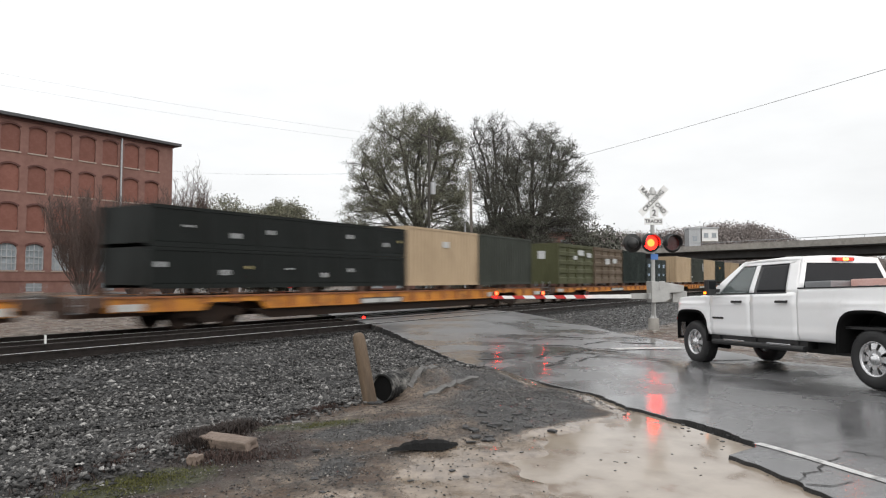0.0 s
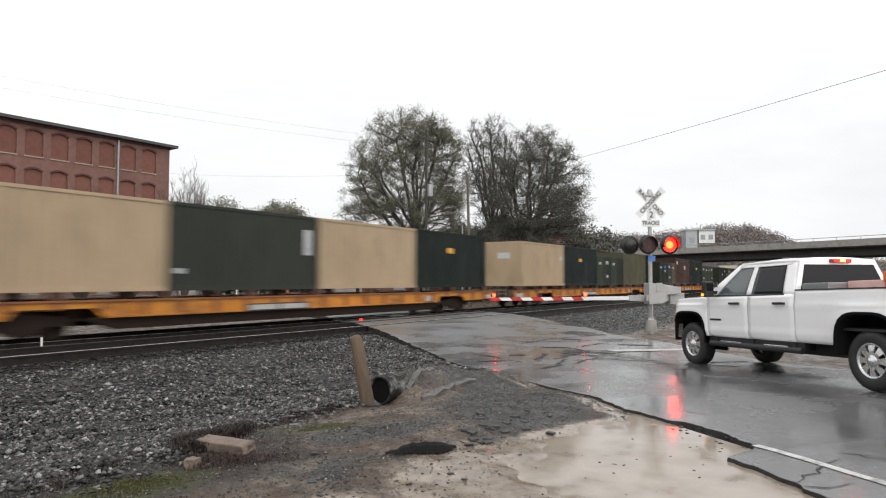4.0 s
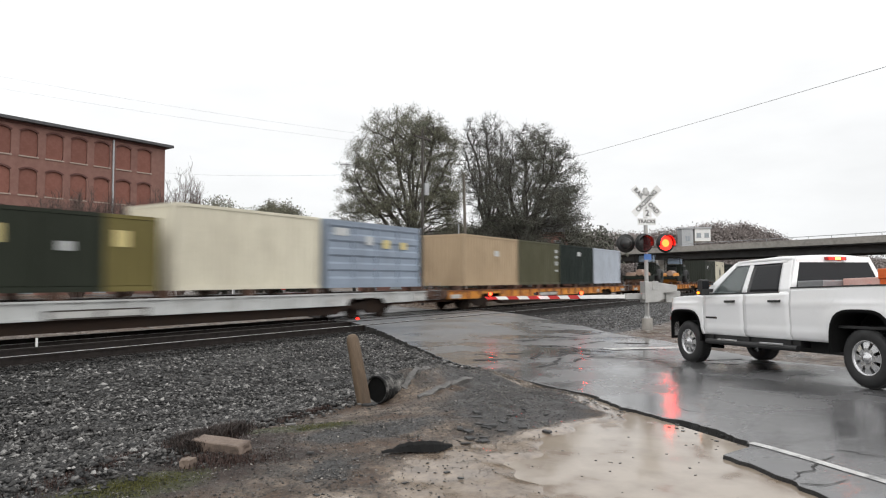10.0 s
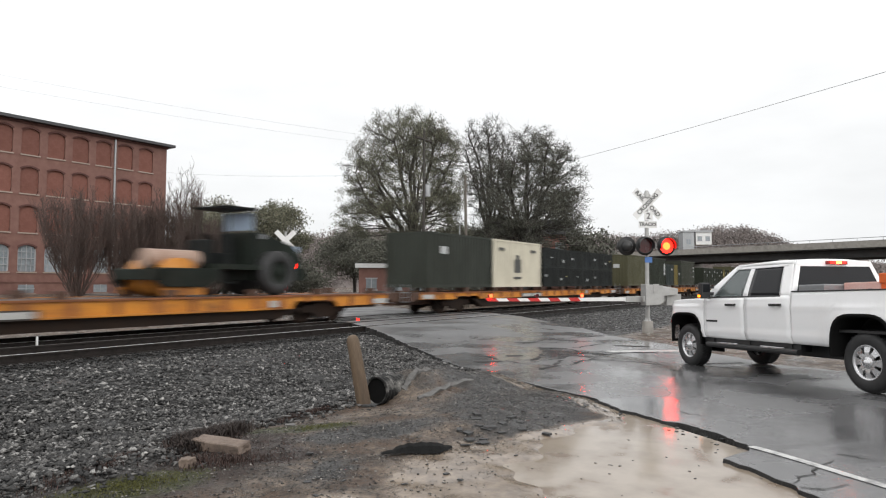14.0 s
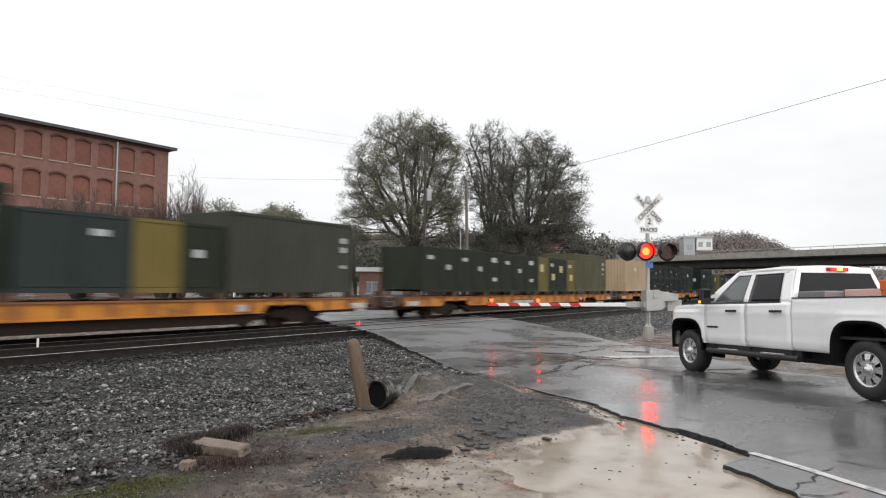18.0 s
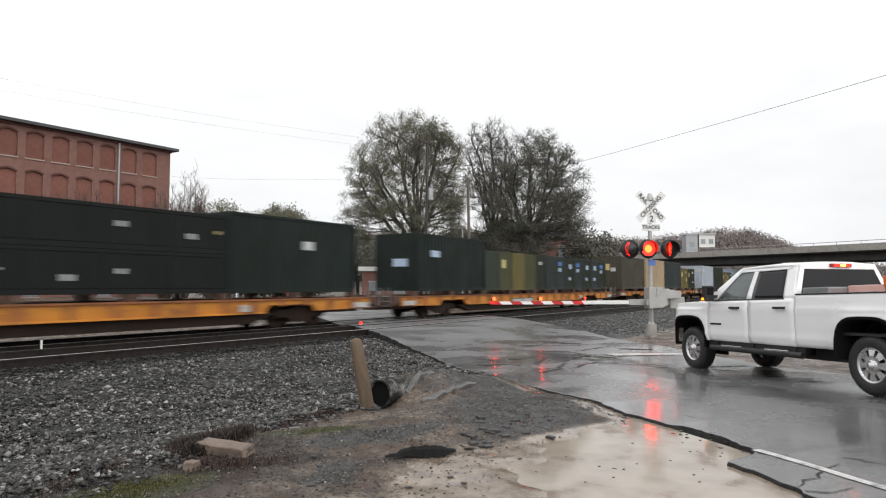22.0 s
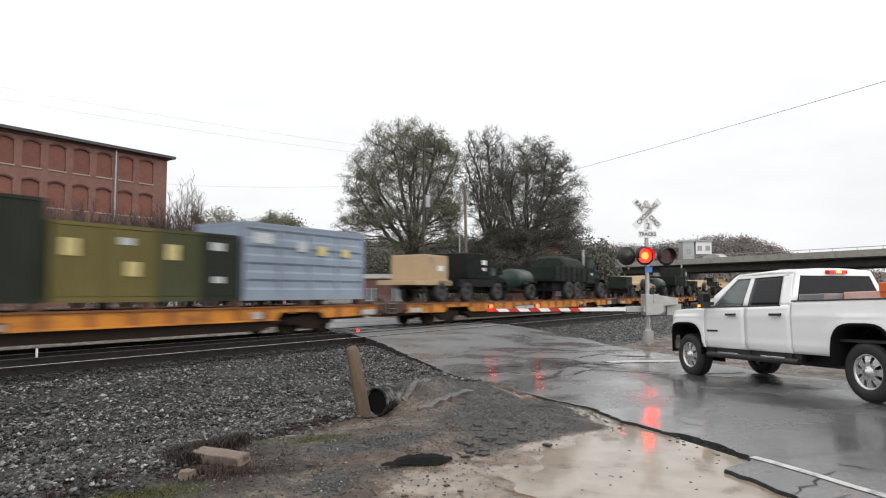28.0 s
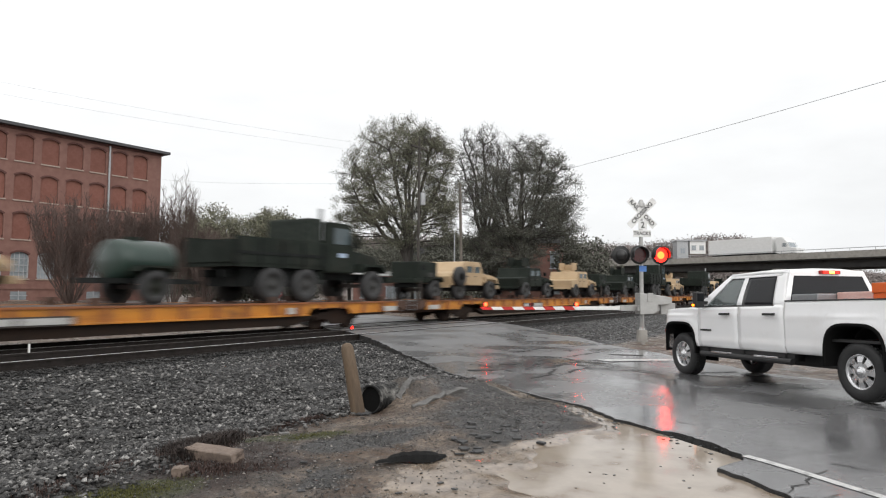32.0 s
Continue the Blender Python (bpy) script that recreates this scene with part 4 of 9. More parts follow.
def lay(kind, paint, sigma, z, label, style="plain", tags=(), turn=0, **kw):
    """One container on the train, by its place along the train."""
    key = (kind, paint, style, tuple(tags), tuple(sorted(kw.items())))
    if key not in CACHE:
        root = container(paint, style, **kw) if kind == "box" else unit_box(paint, **kw)
        for tg in tags:
            sticker(root, *tg)
        CACHE[key] = root
        ob = root
    else:
        ob = copy_thing(CACHE[key], Matrix())
    tagged(ob, label, "container", group="containers on the train")
    return keyed(ob, sigma, TRAIN_Y, z)


DECK = RAIL_Z + 1.10


def big(paint, s0, s1, label, style="plain", tags=()):
    lay("box", paint, s0 + (s1 - s0 - 6.058) / 2, DECK, label, style, tags)


def units(paint, s0, s1, n, label, tags=(), height=2.08, z=DECK, which=None):
    step = (s1 - s0) / n
    for k in range(n):
        p = paint if which is None else which[k % len(which)]
        tg = tags[k % len(tags)] if tags else ()
        lay("unit", p, s0 + k * step, z, label.replace("COLOUR", p.replace("_", " ")), "unit", tg, height=height, length=round(step - 0.03, 2))


W1 = (("white", 0.35, 1.5, 0.42, 0.18),)
W2 = (("white", 0.4, 1.05, 0.32, 0.24),)
W3 = (("white", 0.3, 1.55, 0.5, 0.25), ("white", 0.4, 0.55, 0.4, 0.2))
Y1 = (("yellow", 0.25, 1.2, 0.4, 0.45),)
Y2 = (("yellow", 0.5, 0.7, 0.4, 0.4), ("white", 0.3, 1.55, 0.4, 0.2))
B1 = (("blue", 0.2, 1.5, 0.5, 0.25), ("pale_blue", 0.25, 1.15, 0.4, 0.22))
B2 = (("pale_blue", 0.45, 1.35, 0.45, 0.3), ("pale_blue", 0.4, 0.6, 0.35, 0.2))


def double_stack(s0, s1, n):
    tg = [(("white", 0.3, 0.62, 0.2, 0.15),), (("white", 0.5, 0.4, 0.22, 0.16), ("yellow", 1.5, 0.6, 0.1, 0.1)), (("white", 1.2, 0.6, 0.2, 0.06),), (("white", 0.9, 0.35, 0.22, 0.16),), (("white", 0.35, 0.55, 0.18, 0.14),), ()]
    units("black_green", s0, s1, n, "dark green stacked equipment container", tg, 1.2)
    units("black_green", s0, s1, n, "dark green stacked equipment container", tg[2:] + tg[:2], 1.2, DECK + 1.21)


def build_loads():
    T = "plain tan steel freight container"
    G = "dark green steel freight container"
    double_stack(11.0, 23.1, 6)
    big("tan", 23.1, 29.3, T, tags=(("white", 2.8, 1.75, 0.5, 0.28),))
    big("grey_green", 29.3, 35.4, "grey-green steel freight container", tags=())
    big("olive", 39.3, 45.4, "olive ribbed steel freight container", "ribbed", (("white", 3.3, 1.9, 1.0, 0.35), ("white", 2.5, 1.6, 0.6, 0.25), ("white", 4.9, 1.8, 0.8, 0.3), ("white", -0.3, 1.6, 0.5, 0.5, "end")))
    big("brown", 45.7, 51.8, "weathered brown ribbed steel freight container", "ribbed", (("white", 2.2, 1.4, 0.9, 0.4), ("white", 3.8, 1.5, 0.9, 0.35)))
    big("dark_green", 52.0, 58.2, G)
    units("slate", 58.4, 64.6, 4, "low dark slate container unit", (B2, (("white", 0.4, 1.5, 0.5, 0.25),), B2))
    big("tan", 68.5, 74.6, T, tags=())
    big("grey_green", 74.6, 80.7, "grey-green steel freight container", tags=(("white", 0.2, 0.5, 0.3, 0.15), ("white", 5.4, 1.2, 0.35, 0.9)))
    big("tan", 80.8, 86.9, T)
    big("dark_green", 86.9, 92.9, G, tags=(("gold", 2.6, 1.6, 0.5, 0.25),))
    big("tan", 97.5, 103.5, T, tags=(("white", -0.4, 1.6, 0.8, 0.35, "end"), ("white", 5.3, 1.6, 0.4, 0.25)))
    big("dark_green", 103.5, 109.6, G, tags=(("gold", 2.6, 1.6, 0.5, 0.22),))
    units("light_green", 109.7, 115.7, 4, "low COLOUR container unit", (W1, W3, W1, ()), which=("light_green", "dark_olive", "light_green", "dark_olive"))
    big("olive_grey", 115.7, 121.7, "olive grey steel freight container")
    units("dark_olive", 126.2, 132.1, 4, "low COLOUR container unit", (W1, B1, W3, W1), which=("dark_olive", "dark_olive", "light_green", "brown"))
    big("red_brown", 132.1, 138.2, "red-brown steel freight container", tags=(("white", 0.4, 2.0, 0.5, 0.3), ("white", 3.5, 1.5, 0.5, 0.4)))
    big("dark_green", 138.3, 144.4, G, tags=(("gold", 2.8, 1.55, 0.5, 0.22),))
    units("light_green", 144.5, 150.6, 4, "low light green container unit", (W3, W1, W1, W3))
    units("dark_olive", 154.2, 160.3, 4, "low dark olive container unit", ((), W2, W1, W2))
    units("yellow_olive", 160.4, 166.8, 4, "low COLOUR container unit", (W1, Y1, W2, Y1), which=("yellow_olive", "dark_olive", "dark_olive", "yellow_olive"))
    big("white", 167.2, 173.5, "cream white steel freight container")
    big("grey_blue", 173.6, 179.9, "grey-blue ribbed steel freight container", "ribbed", (("white", 0.4, 2.0, 0.8, 0.3), ("white", 2.3, 1.7, 0.4, 0.35), ("yellow", 3.4, 1.6, 0.45, 0.35), ("yellow", 4.6, 1.6, 0.45, 0.3)))
    big("tan", 183.6, 189.7, T, tags=(("white", 3.2, 1.55, 0.5, 0.3),))
    big("olive_grey", 189.7, 195.7, "olive steel freight container with a pale lettered column", tags=(("white", 5.3, 2.0, 0.4, 0.2), ("white", 5.3, 1.65, 0.4, 0.16), ("white", 5.3, 1.2, 0.4, 0.25), ("white", 5.3, 0.8, 0.4, 0.12)))
    big("dark_green", 195.8, 201.9, G, tags=(("white", 3.0, 1.9, 0.6, 0.28),))
    big("light_grey", 202.0, 208.2, "light grey steel freight container")
    big("grey_green", 240.8, 246.6, "grey-green steel freight container", tags=(("white", 1.0, 1.6, 0.6, 0.35),))
    big("white", 246.7, 253.1, "cream white steel freight container with a dark emblem", tags=(("black", 2.5, 0.8, 0.8, 0.75), ("black", 2.7, 1.55, 0.4, 0.25), ("black", 2.4, 0.45, 0.95, 0.12), ("black", 0.6, 2.0, 0.7, 0.16), ("black", 4.6, 2.0, 0.7, 0.16)))
    double_stack(253.3, 266.2, 6)
    big("olive_grey", 270.2, 276.1, "olive steel freight container", tags=(("white", -0.5, 1.5, 0.5, 0.3, "end"), ("white", 5.2, 1.9, 0.4, 0.16), ("white", 5.2, 1.4, 0.4, 0.2), ("white", 5.2, 0.9, 0.35, 0.14)))
    big("dark_olive", 276.1, 282.2, "dark olive steel freight container", tags=(("white", 5.3, 1.0, 0.35, 1.1),))
    units("slate", 282.3, 288.4, 4, "low COLOUR container unit", ((), W1, (), W2), which=("slate", "slate", "yellow", "dark_olive"))
    big("moss_grey", 288.5, 294.6, "moss grey steel freight container", tags=(("white", 5.3, 1.85, 0.25, 0.2), ("white", 5.3, 1.5, 0.25, 0.2), ("white", 5.3, 0.9, 0.25, 0.12)))
    units("dark_olive", 299.4, 311.6, 8, "low dark olive container unit", (W1, W2, W1, W2, W3, W1, W2, W3))
    units("yellow_olive", 311.7, 317.6, 4, "low COLOUR container unit", (Y1, Y2, Y1, Y2), which=("yellow_olive", "dark_olive", "dark_olive", "yellow_olive"))
    big("olive_grey", 317.6, 323.8, "olive steel freight container", tags=(("white", 5.2, 1.9, 0.3, 0.18), ("white", 5.2, 1.55, 0.3, 0.18), ("white", 5.2, 1.2, 0.3, 0.1)))
    big("tan", 328.7, 334.5, T, tags=(("white", 2.3, 1.7, 0.5, 0.28),))
    double_stack(334.6, 346.6, 6)
    big("dark_green", 346.6, 352.7, G, tags=(("white", 3.2, 1.5, 0.5, 0.3),))
    big("dark_green", 356.9, 363.0, G, tags=(("pale_blue", 1.0, 1.55, 0.7, 0.3), ("pale_blue", -0.6, 1.1, 0.8, 0.35, "end")))
    units("yellow_olive", 363.0, 372.2, 6, "low COLOUR container unit", ((), Y1, (), (), W1, ()), which=("light_green", "olive", "yellow_olive", "olive", "dark_olive", "slate"))
    units("slate", 372.2, 381.3, 6, "low COLOUR container unit with blue placards", (B1, B2, B1, B2, B2, B1), which=("slate", "dark_olive"))
    big("grey_brown", 385.0, 391.2, "grey-brown steel freight container", tags=(("yellow", -0.2, 1.5, 0.4, 0.5, "end"), ("white", -0.7, 1.4, 0.4, 0.3, "end")))
    big("tan", 391.5, 397.8, T)
    big("slate", 397.9, 404.0, "slate green steel freight container")
    units("yellow_olive", 404.1, 410.2, 4, "low COLOUR container unit", (Y1, Y2, Y1, W3), which=("yellow_olive", "yellow_olive", "dark_olive", "dark_olive"))
    big("light_grey", 414.2, 420.3, "light grey steel freight container", tags=(("white", 0.2, 1.9, 0.7, 0.35), ("white", -1.1, 1.9, 0.8, 0.4, "end")))
    big("dark_olive", 420.3, 426.4, "dark olive steel freight container")
    units("yellow_olive", 426.5, 432.4, 4, "low COLOUR container unit", (Y1, Y2, Y1, W3), which=("yellow_olive", "yellow_olive", "olive", "dark_olive"))
    big("grey_blue", 432.5, 438.6, "grey-blue ribbed steel freight container", "ribbed", (("white", 0.4, 1.9, 0.8, 0.35), ("white", 2.4, 1.7, 0.4, 0.35), ("yellow", 3.4, 1.6, 0.45, 0.35), ("yellow", 4.7, 1.6, 0.45, 0.3)))


# the couplers are drawn out unevenly along the train
SLACK = {5: -0.35, 6: -0.2, 7: -0.05, 8: 0.1, 9: 0.4, 10: 0.7, 11: 0.55, 12: 0.4, 13: 0.25, 14: 0.15}


def build_cars():
    yellow, grey = flatcar(ORANGE, False), None
    low = flatcar(ORANGE, True)
    first = {}
    for k in range(-2, 20):
        if k == 4:
            car, lab = flatcar(GREYDECK, False), "long grey-painted railway flatcar"
        else:
            src, i = (low, 1) if k in (0, 7, 12) else (yellow, 0)
            car = src if i not in first else copy_thing(src, Matrix())
            first[i] = 1
            lab = "long rust-stained orange railway flatcar"
        tagged(car, lab, "railcar", group="flatcars of the train")
        keyed(car, 37.4 + CAR * k + SLACK.get(k, 0.0), TRAIN_Y, RAIL_Z)


build_cars()
build_loads()

# ---- army vehicles on the train ----
ARMYGREEN = surf("dark_army_green_paint", (0.013, 0.019, 0.013), (0.008, 0.011, 0.009), 1.1, (0.6, 0.85), 0, 0.05, 20, 0.1, (0.028, 0.024, 0.018), 0.9, 0.5, spec=0.25)
ARMYDARK = surf("black_green_paint", (0.008, 0.01, 0.009), (0.005, 0.006, 0.006), 1.6, (0.6, 0.85), 0, 0.05, 20, spec=0.25)
ARMYTAN = surf("tan_army_paint", (0.45, 0.33, 0.2), (0.38, 0.275, 0.165), 1.4, (0.55, 0.8), 0, 0.05, 20, 0.05, (0.3, 0.2, 0.11), 0.9, 0.4)
CANVAS = surf("dark_green_canvas", (0.014, 0.021, 0.014), (0.009, 0.013, 0.01), 5, (0.75, 0.95), 0, 0.3)
TANKGREY = surf("dull_green_tank_paint", (0.024, 0.045, 0.036), (0.017, 0.032, 0.026), 1.5, (0.3, 0.5))
DRUMTAN = surf("rusty_tan_drum", (0.38, 0.27, 0.21), (0.26, 0.165, 0.12), 2.0, (0.45, 0.65), 0, 0.1, 20, 0, (0.2, 0.1, 0.06), 1.2, 0.6)
VGLASS = surf("dark_vehicle_glass", (0.05, 0.07, 0.075), (0.07, 0.09, 0.1), 2, (0.04, 0.1))
TYREGREY = surf("dusty_grey_hub", (0.035, 0.035, 0.033), (0.022, 0.022, 0.021), 4, (0.6, 0.8))
DECKTOP = RAIL_Z + 0.896


def v_wheel(root, x, y, r, w, hub):
    """A heavy tyre with its rim; y is the outer face."""
    s = 1 if y > 0 else -1
    b = bmesh.new()
    ring(b, 0, 0, [(r * 0.45, y - s * w), (r * 0.93, y - s * w), (r, y - s * w * 0.8), (r, y - s * w * 0.2), (r * 0.93, y), (r * 0.58, y + s * 0.01), (r * 0.52, y - s * 0.04)], x, r, 22)
    wh = part("wheel", b, RUBBER, root)
    c = bmesh.new()
    ring(c, 0, 0, [(r * 0.53, y - s * 0.03), (r * 0.45, y - s * 0.07), (r * 0.2, y - s * 0.05), (r * 0.16, y + s * 0.01), (0.0, y + s * 0.015)], x, r, 18)
    part("rim", c, hub, wh)
    return wh


def axle_pair(root, x, r, w, half, hub):
    for s in (-1, 1):
        v_wheel(root, x, s * half, r, w, hub)
    part("axle", boxes((x - 0.06, x + 0.06, -half + 0.1, half - 0.1, r - 0.07, r + 0.07)), DARKSTEEL, root)


def cargo_truck(bed=7.2, rear=(3.95, 5.45), front=10.2, tarp=(3.2, 7.0, 2.9), stack=None, tail=1.4):
    """A bonneted six-wheel army cargo truck facing +x; bed length, axles, and its load."""
    root = empty("army_truck")
    c = bed + 0.1                       # back of the cab
    for s in (-1, 1):
        part("frame_rail", boxes((tail + 0.1, front + 0.9, *sorted((s * 0.38, s * 0.5)), 0.85, 1.1)), ARMYDARK, root)
    for x in (*rear, front):
        axle_pair(root, x, 0.62, 0.38, 1.22, TYREGREY)
    part("cargo_bed", boxes((tail, bed, -1.22, 1.22, 1.2, 1.34)), ARMYGREEN, root)
    for s in (-1, 1):
        part("bed_side", boxes((tail, bed, *sorted((s * 1.17, s * 1.24)), 1.34, 2.2)), ARMYGREEN, root)
        n = int((bed - tail) / 0.95)
        for k in range(n + 1):
            x = tail + 0.05 + k * (bed - tail - 0.2) / n
            part("bed_stake", boxes((x, x + 0.08, *sorted((s * 1.24, s * 1.29)), 1.25, 2.14)), ARMYDARK, root)
        part("bed_rail", boxes((tail, bed, *sorted((s * 1.24, s * 1.27)), 1.62, 1.72)), ARMYDARK, root)
        part("mudguard", boxes((rear[0] - 0.8, rear[1] + 0.8, *sorted((s * 0.8, s * 1.2)), 1.28, 1.31)), ARMYDARK, root)
        part("tool_box", boxes((rear[1] + 0.85, c - 0.3, *sorted((s * 0.6, s * 1.15)), 0.65, 1.15), bev=0.02), ARMYGREEN, root)
    part("underbody", boxes((tail + 0.6, c, -0.85, 0.85, 0.55, 1.19)), ARMYDARK, root, "dark chassis gear")
    part("tailgate", boxes((tail - 0.06, tail, -1.2, 1.2, 1.34, 2.08)), ARMYGREEN, root)
    part("bed_front", boxes((bed - 0.07, bed, -1.2, 1.2, 1.34, 2.3)), ARMYGREEN, root)
    if tarp:
        x0, x1, zt = tarp
        secs = []
        for i in range(11):
            t = i / 10
            k = min(1.0, 0.88 + 3.2 * min(t, 1 - t)) - 0.08 * t + 0.012 * math.sin(t * 19)
            z = 1.4 + (zt - 1.4) * min(1.0, k)
            secs.append([(x0 + (x1 - x0) * t, y, zz) for y, zz in ((-1.12, 1.4), (-1.1, z - 0.25), (-0.8, z - 0.02), (0, z + 0.03), (0.8, z - 0.02), (1.1, z - 0.25), (1.12, 1.4))])
        part("tarpaulin_load", loft(secs), CANVAS, root, "load under dark canvas")
    if stack:
        part("equipment_stack", boxes((stack[0], stack[1], -1.1, 1.1, 1.35, stack[2]), bev=0.08), CANVAS, root, "tall dark equipment stack behind the cab")
    part("cab", extrude_profile([(c, 1.1), (c + 1.75, 1.1), (c + 1.75, 2.1), (c + 1.5, 2.95), (c + 1.35, 3.03), (c + 0.1, 3.03), (c, 2.93)], -1.15, 1.15, 0.05), ARMYGREEN, root)
    part("windscreen", loft_quad((c + 1.77, 1.0, 2.15), (c + 1.77, -1.0, 2.15), (c + 1.54, -0.98, 2.9), (c + 1.54, 0.98, 2.9)), VGLASS, root)
    for s in (-1, 1):
        d = part("door", boxes((c + 0.2, c + 1.5, *sorted((s * 1.15, s * 1.175)), 1.15, 2.15), bev=0.01), ARMYGREEN, root)
        part("door_window", boxes((c + 0.5, c + 1.4, *sorted((s * 1.15, s * 1.168)), 2.2, 2.82)), VGLASS, d)
        part("door_plate", boxes((c + 0.75, c + 1.2, *sorted((s * 1.175, s * 1.18)), 1.7, 1.86)), STICK["pale_blue"], d, "small pale lettered plate")
        part("mirror", boxes((c + 1.5, c + 1.56, *sorted((s * 1.35, s * 1.5)), 2.1, 2.6)), ARMYDARK, root)
        f = front
        part("fender", extrude_profile([(f - 0.85, 1.15), (f - 0.65, 1.5), (f + 0.6, 1.5), (f + 0.85, 1.15), (f + 0.75, 1.15), (f + 0.5, 1.4), (f - 0.55, 1.4), (f - 0.75, 1.15)], *sorted((s * 0.75, s * 1.24))), ARMYGREEN, root)
        part("headlamp", tube((f + 0.85, s * 0.85, 1.3), (f + 0.93, s * 0.85, 1.3), 0.12, seg=12), STEEL, root)
    part("bonnet", extrude_profile([(c + 1.75, 1.2), (front + 0.85, 1.2), (front + 0.85, 1.72), (front + 0.7, 1.85), (c + 1.75, 2.1)], -0.72, 0.72, 0.05), ARMYGREEN, root)
    part("grille", boxes((front + 0.85, front + 0.9, -0.6, 0.6, 1.2, 1.7)), ARMYDARK, root)
    part("bumper", boxes((front + 0.92, front + 1.12, -1.2, 1.2, 0.75, 1.02), bev=0.02), ARMYGREEN, root)
    part("exhaust_stack", tube((c - 0.06, -0.95, 1.5), (c - 0.06, -0.95, 3.5), 0.09, seg=10), STEEL, root, "pale exhaust stack")
    return tagged(root, "dark green army cargo truck chained on a flatcar", "army truck", group="army vehicles on the train")


def loft_quad(a, b, c, d, t=0.015):
    bm = bmesh.new()
    v = [bm.verts.new(p) for p in (a, b, c, d)]
    w = [bm.verts.new((p[0] - t, p[1], p[2])) for p in (a, b, c, d)]
    bm.faces.new(v)
    bm.faces.new(list(reversed(w)))
    for i in range(4):
        j = (i + 1) % 4
        bm.faces.new((v[j], v[i], w[i], w[j]))
    bmesh.ops.recalc_face_normals(bm, faces=bm.faces)
    return bm


def patrol_car(mat, body, label):
    """A wide army four-wheel-drive facing +x; body: 'spare', 'turret' or 'shelter'."""
    root = empty("army_vehicle")
    r = 0.5
    L = 5.3
    for x in (1.05, 4.3):
        axle_pair(root, x, r, 0.32, 1.1, TYREGREY)
    part("chassis", boxes((0.2, 5.1, -0.6, 0.6, 0.5, 0.75)), ARMYDARK, root)
    if body == "shelter":
        part("lower_body", extrude_profile([(0.1, 0.75), (3.4, 0.75), (3.4, 1.15), (0.1, 1.15)], -1.08, 1.08, 0.02), mat, root)
        bm = bmesh.new()
        box(bm, 1.0, 3.5, -1.1, 1.1, 1.17, 2.47, bev=0.05)
        sh = part("shelter", bm, mat, root, "dark green equipment shelter")
        for x in (1.2, 1.8, 2.4, 3.0):
            for s in (-1, 1):
                part("shelter_rib", boxes((x, x + 0.06, *sorted((s * 1.1, s * 1.125)), 1.25, 2.4)), mat, sh)
        part("shelter_vent", boxes((2.5, 2.95, -1.13, -1.1, 1.9, 2.15)), WHITEPAINT, sh, "pale vent panel")
        part("shelter_plate", boxes((2.55, 2.9, -1.13, -1.1, 1.6, 1.75)), WHITEPAINT, sh, "pale lettered plate")
        c0 = 3.45
        part("cab", extrude_profile([(c0, 0.75), (4.4, 0.75), (4.4, 1.35), (4.1, 1.86), (c0, 1.9)], -1.06, 1.06, 0.03), mat, root)
        part("windscreen", loft_quad((4.41, 0.95, 1.36), (4.41, -0.95, 1.36), (4.13, -0.93, 1.82), (4.13, 0.93, 1.82)), VGLASS, root)
        for s in (-1, 1):
            part("door_window", boxes((3.6, 4.1, *sorted((s * 1.06, s * 1.075)), 1.38, 1.78)), VGLASS, root)
        hood0 = 4.4
        L = 5.7
    else:
        rear = [(0.25, 0.72), (0.15, 1.15), (0.3, 1.3), (0.9, 1.42), (1.5, 1.9), (1.7, 1.95), (3.05, 1.95), (3.2, 1.9), (3.45, 1.42), (3.45, 0.72)] if body == "spare" else [(0.25, 0.72), (0.15, 1.2), (1.35, 1.3), (1.55, 1.85), (3.05, 1.88), (3.2, 1.84), (3.45, 1.38), (3.45, 0.72)]
        part("body", extrude_profile(rear, -1.06, 1.06, 0.03), mat, root)
        for s in (-1, 1):
            for x0, x1 in ((1.6, 2.35), (2.42, 3.15)):
                d = part("door", boxes((x0, x1, *sorted((s * 1.06, s * 1.085)), 0.75, 1.8), bev=0.01), mat, root)
                part("door_window", boxes((x0 + 0.1, x1 - 0.08, *sorted((s * 1.08, s * 1.095)), 1.38, 1.7)), VGLASS, d)
                part("door_handle", boxes((x0 + 0.08, x0 + 0.25, *sorted((s * 1.085, s * 1.11)), 1.15, 1.2)), DARKSTEEL, d)
        part("windscreen", loft_quad((3.46, 0.95, 1.42), (3.46, -0.95, 1.42), (3.24, -0.9, 1.86), (3.24, 0.9, 1.86)), VGLASS, root)
        if body == "spare":
            w = bmesh.new()
            ring(w, 0, 0, [(0.2, -1.36), (0.48, -1.36), (0.5, -1.3), (0.5, -1.15), (0.46, -1.1), (0.2, -1.1)], 0.75, 1.15, 20)
            part("spare_wheel", w, RUBBER, root)
            part("spare_carrier", boxes((0.65, 0.85, -1.12, -1.0, 0.7, 1.2)), mat, root)
        else:
            t = bmesh.new()
            cyl(t, (2.2, 0, 1.86), (2.2, 0, 1.98), 0.5, seg=18)
            part("turret_ring", t, mat, root)
            part("turret_shield", boxes((1.75, 2.7, -0.5, -0.44, 1.98, 2.5), (1.75, 2.7, 0.44, 0.5, 1.98, 2.5), (2.62, 2.7, -0.5, 0.5, 1.98, 2.4)), mat, root)
        hood0 = 3.45
    hx = hood0
    part("hood", extrude_profile([(hx, 0.85), (L - 0.15, 0.85), (L - 0.05, 1.1), (L - 0.35, 1.24), (hx, 1.4)], -0.92, 0.92, 0.03), mat, root)
